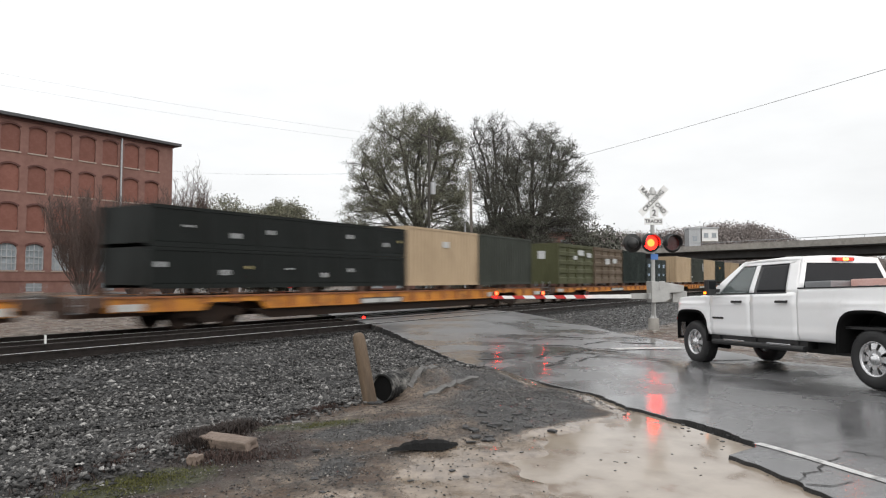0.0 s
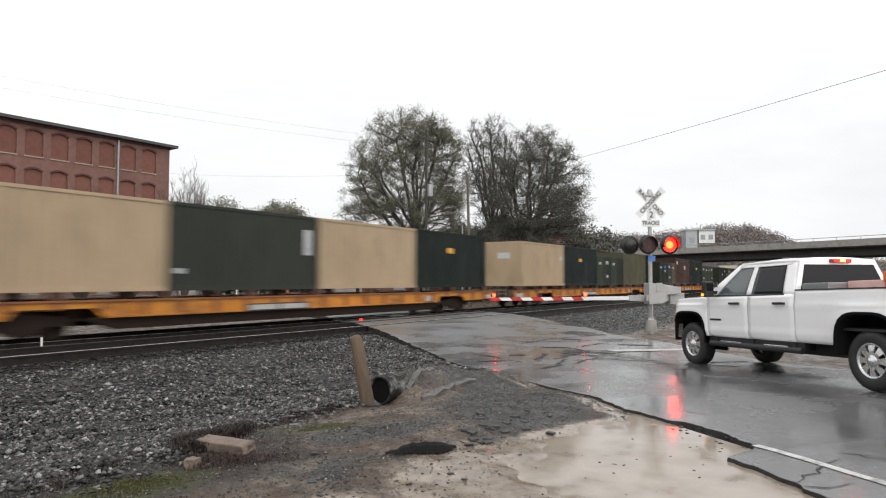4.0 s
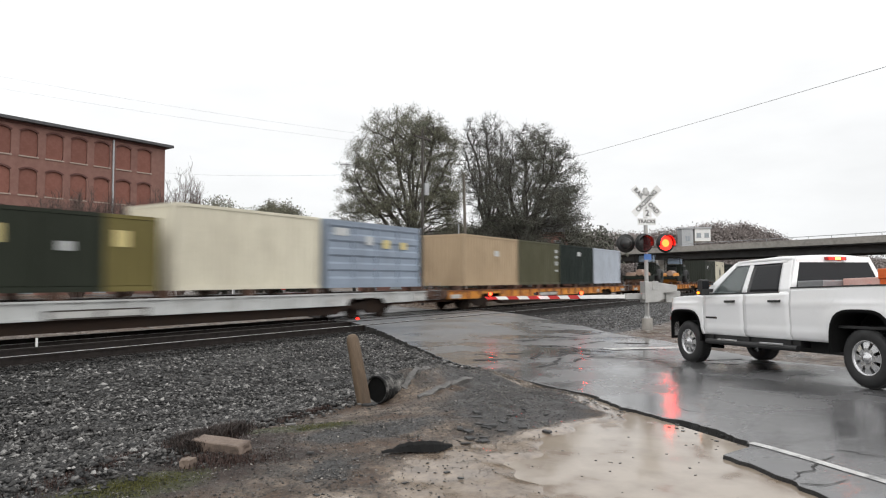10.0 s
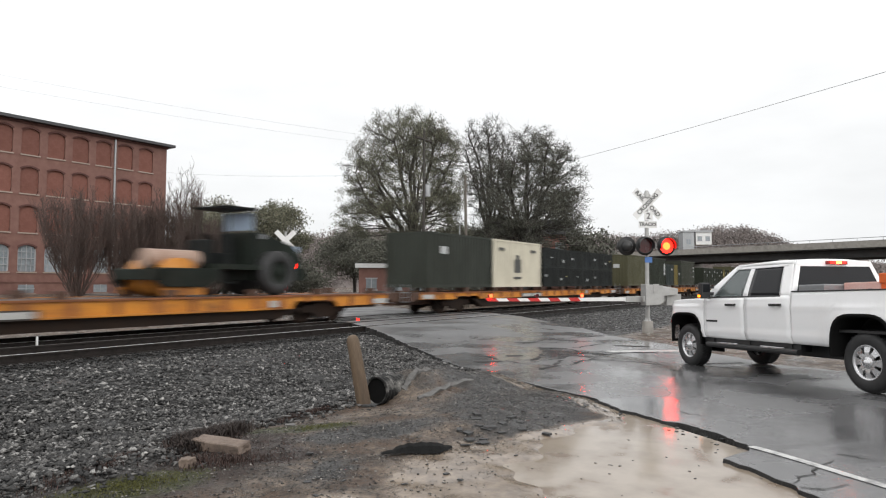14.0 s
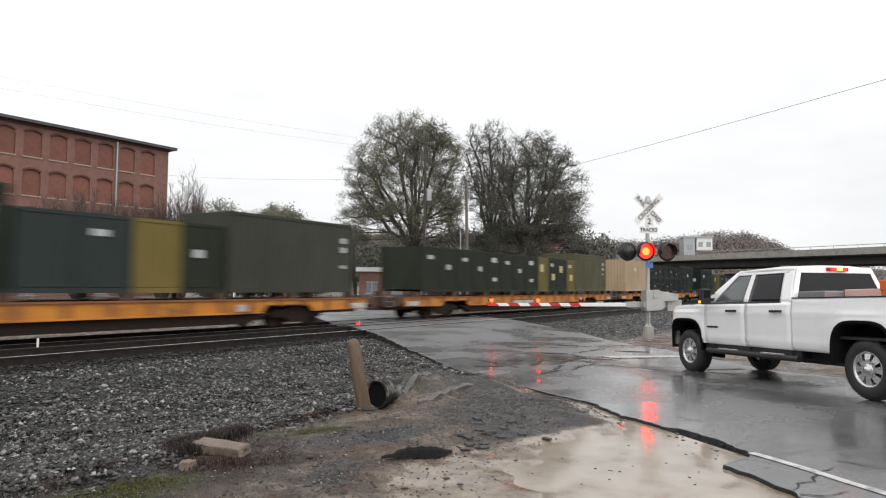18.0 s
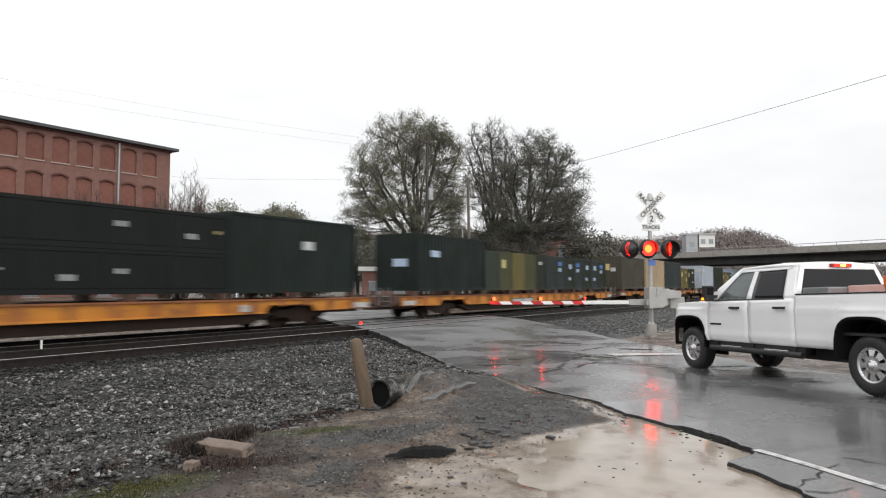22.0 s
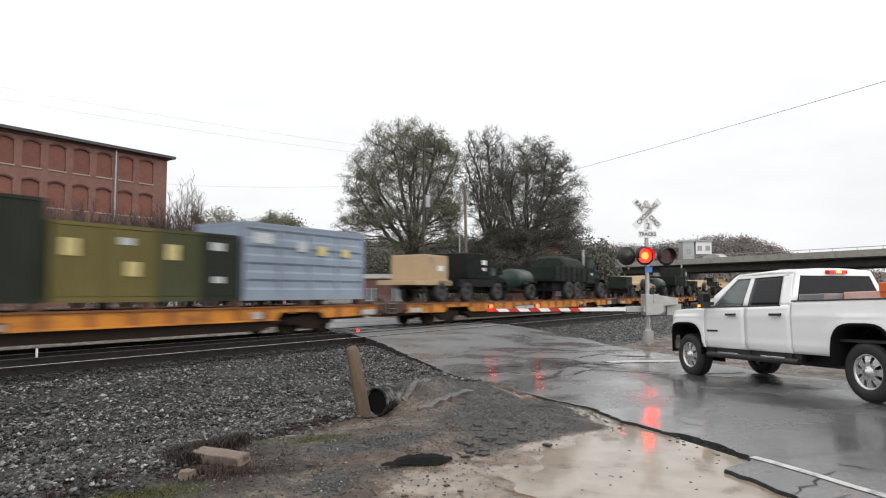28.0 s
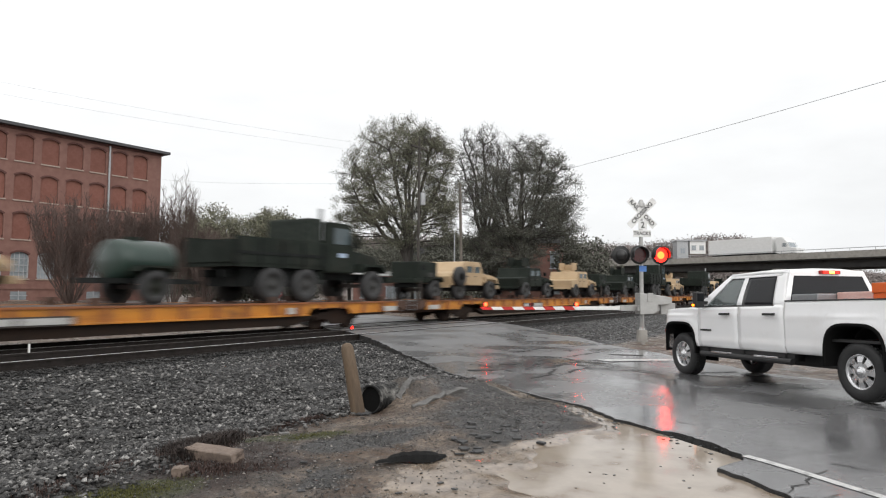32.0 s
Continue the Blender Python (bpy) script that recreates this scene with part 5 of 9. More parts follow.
    for s in (-1, 1):
        part("fender", extrude_profile([(hx + 0.1, 0.9), (hx + 0.25, 1.2), (L - 0.35, 1.15), (L - 0.15, 0.85), (L - 0.3, 0.85), (L - 0.5, 1.05), (hx + 0.4, 1.08), (hx + 0.25, 0.85)], *sorted((s * 0.7, s * 1.1))), mat, root)
        part("headlamp", tube((L - 0.1, s * 0.75, 0.98), (L - 0.02, s * 0.75, 0.98), 0.09, seg=10), STEEL, root)
        part("mirror", boxes((hx - 0.05, hx + 0.02, *sorted((s * 1.15, s * 1.32)), 1.4, 1.62)), ARMYDARK, root)
    part("bumper", boxes((L - 0.1, L + 0.1, -1.0, 1.0, 0.55, 0.75), bev=0.02), mat, root)
    part("rear_bumper", boxes((0.05, 0.2, -1.0, 1.0, 0.6, 0.75)), mat, root)
    return tagged(root, label, "army vehicle", group="army vehicles on the train")


def tank_trailer():
    """A small two-wheel water tank trailer, 3.4 m long."""
    root = empty("tank_trailer")
    axle_pair(root, 1.7, 0.5, 0.3, 1.08, ARMYGREEN)
    part("frame", boxes((0.2, 3.3, -0.55, 0.55, 0.6, 0.75)), ARMYDARK, root)
    secs = []
    for x, k in ((0.85, 0.0), (0.87, 0.75), (0.95, 0.96), (1.1, 1.0), (2.4, 1.0), (2.55, 0.96), (2.63, 0.75), (2.65, 0.0)):
        secs.append([(x, 0.85 * k * math.cos(2 * math.pi * i / 26), 1.27 + 0.62 * k * math.sin(2 * math.pi * i / 26)) for i in range(26)])
    part("tank", loft(secs, False), TANKGREY, root, "dull green oval water tank")
    part("manhole", tube((1.6, 0, 1.88), (1.6, 0, 1.97), 0.25, seg=16), ARMYGREEN, root)
    for s in (-1, 1):
        part("fender", extrude_profile([(1.05, 0.95), (1.2, 1.12), (2.2, 1.12), (2.35, 0.95), (2.25, 0.95), (2.12, 1.06), (1.28, 1.06), (1.15, 0.95)], *sorted((s * 0.78, s * 1.12))), ARMYGREEN, root)
    part("drawbar", boxes((3.2, 3.95, -0.06, 0.06, 0.6, 0.7)), ARMYDARK, root)
    part("support_leg", tube((3.6, 0.0, 0.0), (3.6, 0.0, 0.65), 0.04, seg=8), DARKSTEEL, root)
    part("support_leg", tube((0.35, 0.0, 0.0), (0.35, 0.0, 0.65), 0.04, seg=8), DARKSTEEL, root)
    return tagged(root, "dull green two-wheel army water tank trailer", "trailer", group="army vehicles on the train")


def box_trailer(mat, top, label, long=3.4, z0=1.0, back=0.0, wide=1.0):
    """A two-wheel trailer with a boxed load."""
    root = empty("army_trailer")
    axle_pair(root, long * 0.62, 0.48, 0.3, 1.08, TYREGREY)
    part("frame", boxes((0.1, long, -0.6, 0.6, 0.6, 0.78)), ARMYDARK, root)
    part("bed", extrude_profile([(back, 0.8), (long, 0.8), (long, z0 + 0.02), (back, z0 + 0.02)], -wide - 0.05, wide + 0.05, 0.02), mat, root)
    bm = bmesh.new()
    box(bm, 0.15, long - 0.25, -wide, wide, z0, top, bev=0.05)
    b = part("equipment_box", bm, mat, root)
    part("box_plate", boxes((long * 0.5, long * 0.5 + 0.45, -wide - 0.015, -wide, top - 0.75, top - 0.5)), WHITEPAINT if mat is ARMYTAN else TYREGREY, b, "small lettered plate")
    part("box_vent", boxes((long * 0.18, long * 0.18 + 0.4, -wide - 0.012, -wide, top - 0.4, top - 0.15)), ARMYDARK if mat is not ARMYTAN else DRUMTAN, b)
    for s in (-1, 1):
        x = long * 0.62
        part("fender", extrude_profile([(x - 0.65, 0.85), (x - 0.5, 1.08), (x + 0.5, 1.08), (x + 0.65, 0.85), (x + 0.55, 0.85), (x + 0.42, 1.0), (x - 0.42, 1.0), (x - 0.55, 0.85)], *sorted((s * 0.8, s * 1.14))), mat, root)
        part("stabiliser_jack", tube((0.2, s * 0.9, 0.0), (0.2, s * 0.9, 0.9), 0.045, seg=8), DARKSTEEL, root)
    part("drawbar", boxes((long, long + 0.9, -0.06, 0.06, 0.6, 0.7), (long, long + 0.5, -0.55, 0.55, 0.6, 0.66)), mat, root)
    part("support_leg", tube((long + 0.6, 0, 0), (long + 0.6, 0, 0.65), 0.04, seg=8), DARKSTEEL, root)
    return tagged(root, label, "trailer", group="army vehicles on the train")


def roller(drum_mat, label):
    """A road roller: drum frame in front (-x), canopy on posts, big rear tyres."""
    root = empty("road_roller")
    fr = bmesh.new()
    ring(fr, 0, 0, [(0.0, -1.02), (0.58, -1.02), (0.58, 1.02), (0.0, 1.02)], 1.85, 0.58, 36)
    part("drum", fr, drum_mat, root, "rusty steel drum")
    for s in (-1, 1):
        part("drum_frame", extrude_profile([(0.95, 0.42), (1.05, 0.86), (3.1, 0.86), (3.1, 0.5), (2.7, 0.3), (1.2, 0.3)], *sorted((s * 1.04, s * 1.16)), 0.02), ARMYGREEN, root)
        part("drum_scraper", boxes((1.15, 2.6, *sorted((s * 1.02, s * 1.06)), 0.06, 0.28)), drum_mat, root)
    part("front_beam", boxes((0.95, 1.12, -1.16, 1.16, 0.5, 0.82), bev=0.02), ARMYGREEN, root)
    part("water_tank", tube((1.0, -0.35, 1.14), (2.8, -0.35, 1.14), 0.29, seg=22), DRUMTAN, root, "pale tan cylindrical tank")
    for x in (1.15, 2.5):
        part("tank_cradle", boxes((x, x + 0.15, -0.62, 0.0, 0.8, 0.95)), ARMYGREEN, root)
    part("articulation_hitch", boxes((2.7, 3.6, -0.45, 0.45, 0.5, 0.95)), ARMYDARK, root)
    part("platform", boxes((3.0, 4.9, -1.05, 1.05, 0.85, 1.02)), ARMYGREEN, root)
    part("step", boxes((3.2, 3.7, -1.15, -1.05, 0.4, 0.46)), ARMYDARK, root)
    part("dash_console", boxes((3.1, 3.4, -0.5, 0.5, 1.02, 1.8), bev=0.04), ARMYDARK, root)
    part("steering_wheel", tube((3.5, 0, 1.85), (3.53, 0, 1.87), 0.2, seg=16), ARMYDARK, root)
    part("seat", boxes((3.75, 4.3, -0.3, 0.3, 1.0, 1.4), (4.2, 4.35, -0.3, 0.3, 1.4, 2.05), bev=0.03), ARMYDARK, root)
    part("engine_hood", extrude_profile([(4.6, 0.95), (6.9, 0.95), (7.05, 1.3), (6.6, 1.75), (5.2, 2.12), (4.6, 2.12)], -0.78, 0.78, 0.08), ARMYGREEN, root)
    for s in (-1, 1):
        v_wheel(root, 5.6, s * 1.16, 0.76, 0.5, ARMYGREEN)
        for x in (3.7, 4.75):
            part("canopy_post", tube((x, s * 0.85, 1.0), (x, s * 0.8, 2.85), 0.04, seg=8), ARMYDARK, root)
        part("lamp", boxes((4.9, 5.0, *sorted((s * 0.9, s * 1.05)), 1.9, 2.05)), STEEL, root)
    part("canopy", boxes((3.55, 4.95, -0.8, 0.8, 2.86, 2.94), bev=0.03), ARMYDARK, root, "dark flat canopy roof")
    part("rear_screen", loft_quad((4.8, 0.75, 2.2), (4.8, -0.75, 2.2), (4.78, -0.75, 2.8), (4.78, 0.75, 2.8)), STICK["pale_blue"], root, "pale screen panel behind the seat")
    part("rear_frame", boxes((4.8, 7.4, -0.6, 0.6, 0.5, 0.95)), ARMYGREEN, root)
    part("rear_plate", boxes((7.06, 7.12, -0.5, 0.5, 1.2, 1.75)), STICK["pale_blue"], root, "pale panel")
    return tagged(root, label, "road roller", group="army vehicles on the train")


VCACHE = {}


def load(kind, sigma, *args):
    """Places a vehicle on the train by the distance of its rear (low) end."""
    key = (str(kind).split(" at ")[0],) + tuple(str(a) for a in args)
    if key not in VCACHE:
        VCACHE[key] = ob = kind(*args)
    else:
        ob = copy_thing(VCACHE[key], Matrix())
    return keyed(ob, sigma, TRAIN_Y, DECKTOP)


TANCAR = (ARMYTAN, "spare", "tan armoured four-wheel-drive with a spare wheel on its side")
TANTUR = (ARMYTAN, "turret", "tan army four-wheel-drive with a gun-shield turret")
GRNTUR = (ARMYGREEN, "turret", "dark green army four-wheel-drive with a turret")
SHELT = (ARMYDARK, "shelter", "dark green army vehicle with a box shelter")
SHORT = (5.9, (3.4, 5.0), 8.9, None, (5.2, 5.9, 3.1), 1.7)
GBOX = (ARMYGREEN, 1.8, "dark green two-wheel army trailer with a boxed load", 2.0, 1.0, -0.2, 0.8)
load(roller, 215.2, DRUMTAN, "dark green road roller with a tan drum on a flatcar")
load(roller, 226.05, ORANGE, "dark green road roller with an orange drum on a flatcar")
load(box_trailer, 443.1, ARMYTAN, 2.23, "tan army generator trailer with a tall box", 2.3, 1.0, -0.85)
load(patrol_car, 445.8, *SHELT)
load(tank_trailer, 452.7)
load(cargo_truck, 456.0)
load(box_trailer, 473.4, *GBOX)
load(patrol_car, 476.15, *TANCAR)
load(tank_trailer, 483.5)
load(cargo_truck, 486.15, *SHORT)
load(box_trailer, 498.7, *GBOX)
load(patrol_car, 501.1, *TANCAR)
load(patrol_car, 508.8, *GRNTUR)
load(patrol_car, 517.0, *TANTUR)
load(box_trailer, 523.6, *GBOX)
load(patrol_car, 528.4, *GRNTUR)
load(cargo_truck, 534.8, *SHORT)
load(patrol_car, 545.6, *TANTUR)
load(cargo_truck, 557.6, *SHORT)
load(patrol_car, 568.6, *TANCAR)
load(patrol_car, 575.5, *GRNTUR)
load(cargo_truck, 586.5, *SHORT)
load(patrol_car, 597.6, *GRNTUR)
load(tank_trailer, 604.0)

# ---- brick mill beyond the tracks ----
BRICKDARK = surf("dark_mill_brick", (0.11, 0.045, 0.036), (0.085, 0.036, 0.03), 2.0, (0.7, 0.9), 0, 0.2, 12)
BRICK = surf("red_mill_brick", (0.22, 0.113, 0.09), (0.17, 0.087, 0.071), 1.2, (0.7, 0.9), 0, 0.2, 12, 0, (0.11, 0.05, 0.04), 0.12, 0.5)
BRICKFILL = surf("brick_infill", (0.205, 0.083, 0.06), (0.165, 0.067, 0.05), 2.0, (0.7, 0.9), 0, 0.2, 12, 0.12)
SLATE = surf("dark_roofing", (0.05, 0.05, 0.055), (0.08, 0.08, 0.085), 2, (0.5, 0.8))
SILL = surf("pale_stone_sill", (0.38, 0.31, 0.26), (0.3, 0.24, 0.2), 3, (0.6, 0.8))
WINDOWGLASS = surf("grey_window_glass", (0.22, 0.25, 0.27), (0.34, 0.37, 0.39), 1.2, (0.05, 0.15), 0, 0, 5, 0.3)
WHITEWOOD = surf("white_window_wood", (0.4, 0.41, 0.42), (0.32, 0.33, 0.34), 4, (0.5, 0.7))


def arch_shape(w, h, rise, k):
    """Half-width, height and arch rise of an opening: points by angle round its centre."""
    out = []
    for a in k:
        d = Vector((math.cos(a), math.sin(a)))
        lo, hi = 0.0, 6.0
        for _ in range(26):
            m = (lo + hi) / 2
            x, z = d.x * m, d.y * m
            top = h / 2 - rise * (x / (w / 2)) ** 2
            ok = abs(x) <= w / 2 and -h / 2 <= z <= top
            lo, hi = (m, hi) if ok else (lo, m)
        out.append((d.x * lo, d.y * lo))
    return out


def bay(bm, x0, x1, z0, z1, cx, cz, w, h, rise, depth=0.22):
    """One wall cell with an arched opening and its reveals; the wall faces -y."""
    ang = sorted([math.atan2(z - cz, x - cx) for x in (x0, x1) for z in (z0, z1)] + [2 * math.pi * i / 20 - math.pi for i in range(20)])
    inner = arch_shape(w, h, rise, ang)
    vi, vo, vb = [], [], []
    for a, (ix, iz) in zip(ang, inner):
        d = Vector((math.cos(a), math.sin(a)))
        tx = ((x1 - cx) if d.x > 0 else (x0 - cx)) / d.x if abs(d.x) > 1e-9 else 1e9
        tz = ((z1 - cz) if d.y > 0 else (z0 - cz)) / d.y if abs(d.y) > 1e-9 else 1e9
        t = min(tx, tz)
        vo.append(bm.verts.new((cx + d.x * t, 0, cz + d.y * t)))
        vi.append(bm.verts.new((cx + ix, 0, cz + iz)))
        vb.append(bm.verts.new((cx + ix, depth, cz + iz)))
    n = len(ang)
    for i in range(n):
        j = (i + 1) % n
        bm.faces.new((vo[i], vo[j], vi[j], vi[i]))
        bm.faces.new((vi[i], vi[j], vb[j], vb[i]))


def arch_panel(w, h, rise, y):
    ang = [2 * math.pi * i / 24 - math.pi for i in range(24)]
    bm = bmesh.new()
    p = arch_shape(w, h, rise, ang)
    a = [bm.verts.new((x, y, z)) for x, z in p]
    b = [bm.verts.new((x, y + 0.08, z)) for x, z in p]
    bm.faces.new(a)
    for i in range(24):
        j = (i + 1) % 24
        bm.faces.new((a[j], a[i], b[i], b[j]))
    bmesh.ops.recalc_face_normals(bm, faces=bm.faces)
    return bm


def build_mill():
    """Four tall storeys; the long wall runs from its near corner to the far one."""
    far, near = cam_place(-38.3, 92), cam_place(-49.8, 74.9)
    d = (near - far).normalized()
    ang = math.degrees(math.atan2(d.y, d.x))
    # local x runs along the wall from its far corner, -y is the outside
    root = tagged(empty("mill_building", pose(far.x, far.y, -0.1, 0, 0, ang + 180) @ Matrix.Translation((0, 0, 0))), "four-storey red brick mill with bricked-up arched windows", "building")
    pitch, sh, n, lead, base = 2.91, 4.55, 11, 1.6, 1.55
    L = n * pitch + lead
    ztop, ztopw = 20.1, base + 4 * sh
    wall = bmesh.new()
    for c in range(n):
        xa, xb = -lead - (c + 1) * pitch, -lead - c * pitch
        for s in range(4):
            z0 = base + s * sh
            bay(wall, xa, xb, z0, z0 + sh, (xa + xb) / 2, z0 + 2.6, 2.02, 3.1, 0.36, 0.34)
    for q in (((-lead, 0, base), (0, 0, base), (0, 0, ztop), (-lead, 0, ztop)), ((-L, 0, ztopw), (-lead, 0, ztopw), (-lead, 0, ztop), (-L, 0, ztop)), ((-L, 0, -1), (0, 0, -1), (0, 0, base), (-L, 0, base)),
              ((0, 0, -1), (0, 24, -1), (0, 24, ztop), (0, 0, ztop)), ((-L, 24, -1), (-L, 0, -1), (-L, 0, ztop), (-L, 24, ztop)), ((0, 24, -1), (-L, 24, -1), (-L, 24, ztop), (0, 24, ztop))):
        wall.faces.new([wall.verts.new(v) for v in q])
    bmesh.ops.recalc_face_normals(wall, faces=wall.faces)
    w = part("brick_wall", wall, BRICK, root)
    fill = mesh_of("infill", arch_panel(2.02, 3.1, 0.36, 0.2), BRICKFILL)
    pane = mesh_of("pane", arch_panel(2.0, 3.08, 0.36, 0.24), WINDOWGLASS)
    bm = boxes((-0.04, 0.04, 0.1, 0.23, -1.52, 1.5), (-1.0, 1.0, 0.1, 0.23, -0.05, 0.05), (-1.0, 1.0, 0.12, 0.23, 0.72, 0.78), (-1.0, 1.0, 0.12, 0.23, -0.8, -0.74), (-1.01, -0.9, 0.1, 0.24, -1.52, 1.15), (0.9, 1.01, 0.1, 0.24, -1.52, 1.15), (-0.55, -0.5, 0.12, 0.23, -1.5, 1.3), (0.5, 0.55, 0.12, 0.23, -1.5, 1.3))
    frame_me = mesh_of("window_frame", bm, WHITEWOOD)
    sill_me = mesh_of("sill", boxes((-1.1, 1.1, -0.1, 0.2, -1.7, -1.56)), SILL)
    ang = [math.pi * i / 10 for i in range(11)]
    hood = bmesh.new()
    lo = [(1.01 * math.cos(q), 1.55 - 0.36 * math.cos(q) ** 2) for q in ang]
    hi = [(1.12 * math.cos(q), 1.74 - 0.36 * math.cos(q) ** 2) for q in ang]
    A = [[hood.verts.new((x, y, z)) for x, z in pts] for pts, y in ((lo, 0.02), (lo, -0.05), (hi, -0.05), (hi, 0.02))]
    for p, q in zip(A, A[1:]):
        for i in range(10):
            hood.faces.new((p[i], p[i + 1], q[i + 1], q[i]))
    bmesh.ops.recalc_face_normals(hood, faces=hood.faces)
    hood_me = mesh_of("arch", hood, BRICKDARK)
    for c in range(n):
        cx = -lead - (c + 0.5) * pitch
        for s in range(4):
            z = base + s * sh + 2.6
            if s == 0:
                o = part("window", pane, None, root, "white-framed window")
                o.location = (cx, 0, z)
                part("window_frame", frame_me, None, o)
            else:
                o = part("window", fill, None, root, "bricked-up arched window")
                o.location = (cx, 0, z)
            part("sill", sill_me, None, o)
            part("arch", hood_me, None, o)
    for c in (2, 5, 8):
        cx = -lead - (c + 0.5) * pitch
        o = part("basement_window", boxes((cx - 0.85, cx + 0.85, -0.03, 0.02, 0.15, 1.1), bev=0.01), WINDOWGLASS, root, "small basement window")
        part("window_frame", boxes((cx - 0.04, cx + 0.04, -0.07, -0.03, 0.12, 1.18), (cx - 0.95, cx + 0.95, -0.07, -0.03, 0.62, 0.68)), WHITEWOOD, o)
        part("sill", boxes((cx - 1.05, cx + 1.05, -0.12, 0.0, -0.05, 0.08)), SILL, o)
    part("string_course", boxes((-L, 0.0, -0.09, 0.0, 1.35, 1.5)), BRICK, root)
    part("cornice", boxes((-L - 0.1, 0.1, -0.16, 0.02, ztop - 0.28, ztop - 0.002)), BRICKDARK, root)
    part("roof", extrude_profile([(-L - 0.7, ztop), (0.8, ztop), (0.8, ztop + 0.35), (-L - 0.7, ztop + 0.35)], -0.85, 24.8), SLATE, root)
    part("downpipe", tube((-7.45, -0.14, 3.0), (-7.45, -0.14, ztop - 0.2), 0.13, seg=8), STEEL, root, "pale metal downpipe")
    return root


build_mill()

# ---- trees ----
BARK = surf("dark_wet_bark", (0.042, 0.037, 0.033), (0.07, 0.063, 0.056), 6, (0.6, 0.85), 0, 0.4)
# Greens lifted and greyed: the drizzle haze is put into the leaf colours.
LEAF = surf("hazed_green_leaves", (0.155, 0.157, 0.115), (0.185, 0.182, 0.132), 0.25, (0.7, 0.9), 0, 0, 2.0, 0.3, island=True, spec=0.15)
LEAFDARK = surf("hazed_dark_olive_leaves", (0.118, 0.12, 0.1), (0.14, 0.14, 0.115), 0.25, (0.7, 0.9), 0, 0, 2.0, 0.3, island=True, spec=0.15)
LEAFYEL = surf("hazed_pale_olive_leaves", (0.15, 0.15, 0.108), (0.2, 0.193, 0.14), 0.25, (0.7, 0.9), 0, 0, 2.0, 0.4, island=True, spec=0.2)
TWIG = surf("bare_reddish_twigs", (0.07, 0.047, 0.04), (0.11, 0.078, 0.066), 4, (0.6, 0.85))


FACING = 33 - 90        # local x across the view, y away


def wood_mesh(wood, rmin=0.0):
    bm = bmesh.new()
    for a, b, r, r2 in wood:
        if r < rmin:
            continue
        sg = 8 if r > 0.12 else (5 if r > 0.04 else 3)
        d = (b - a).normalized()
        u = d.orthogonal().normalized()
        v = d.cross(u)
        A = [bm.verts.new(a + (u * math.cos(6.2832 * i / sg) + v * math.sin(6.2832 * i / sg)) * r) for i in range(sg)]
        B = [bm.verts.new(b + d * r * 0.3 + (u * math.cos(6.2832 * i / sg) + v * math.sin(6.2832 * i / sg)) * r2) for i in range(sg)]
        for i in range(sg):
            j = (i + 1) % sg
            f = bm.faces.new((A[i], A[j], B[j], B[i]))
            f.smooth = True
    return bm


def leaf_mesh(name, centres, per, spread, size, mat, seed):
    """Many small leaf sprays, each a bent pair of triangles."""
    rng = np.random.RandomState(seed)
    c = np.repeat(np.array(centres), per, 0)
    n = len(c)
    off = rng.normal(0, 1, (n, 3)) * np.array(spread) 
    c = c + off
    a = rng.normal(0, 1, (n, 3)); a /= np.linalg.norm(a, axis=1)[:, None]
    b = np.cross(a, rng.normal(0, 1, (n, 3))); b /= np.linalg.norm(b, axis=1)[:, None] + 1e-9
    s = rng.uniform(size[0], size[1], (n, 1))
    nn = np.cross(a, b)
    v = np.stack([c - a * s, c + b * s * 0.55 + nn * s * 0.15, c + a * s, c - b * s * 0.55 + nn * s * 0.15], 1).reshape(-1, 3)
    f = np.arange(n * 4).reshape(n, 4)
    me = bpy.data.meshes.new(name)
    me.vertices.add(n * 4)
    me.vertices.foreach_set("co", v.ravel())
    me.loops.add(n * 4)
    me.loops.foreach_set("vertex_index", f.ravel().astype(np.int32))
    me.polygons.add(n)
    me.polygons.foreach_set("loop_start", np.arange(0, n * 4, 4, dtype=np.int32))
    me.update(calc_edges=True)
    me.materials.append(mat)
    return me


def crown_points(blobs, seed, grain=0.55):
    """Twig places in the crown's lobes, with an uneven outline and gaps between them."""
    rng = random.Random(seed)
    out = []
    for dx, dy, cz, rx, rz, n, gap in blobs:
        k = 0
        tries = 0
        while k < n and tries < n * 8:
            tries += 1
            v = Vector((rng.gauss(0, 1), rng.gauss(0, 1), rng.gauss(0, 1))).normalized()
            rim = 0.98 + 0.13 * noise.fractal((v.x * 2.6 + seed, v.y * 2.6, v.z * 2.6), 1.0, 2.1, 3)
            r = rim * rng.random() ** 0.45
            p = Vector((dx + v.x * rx * r, dy + v.y * rx * r, cz + v.z * rz * r))
            if noise.fractal((p.x * grain + seed, p.y * grain, p.z * grain), 1.0, 2.0, 3) < gap:
                continue
            out.append(p)
            k += 1
    return out


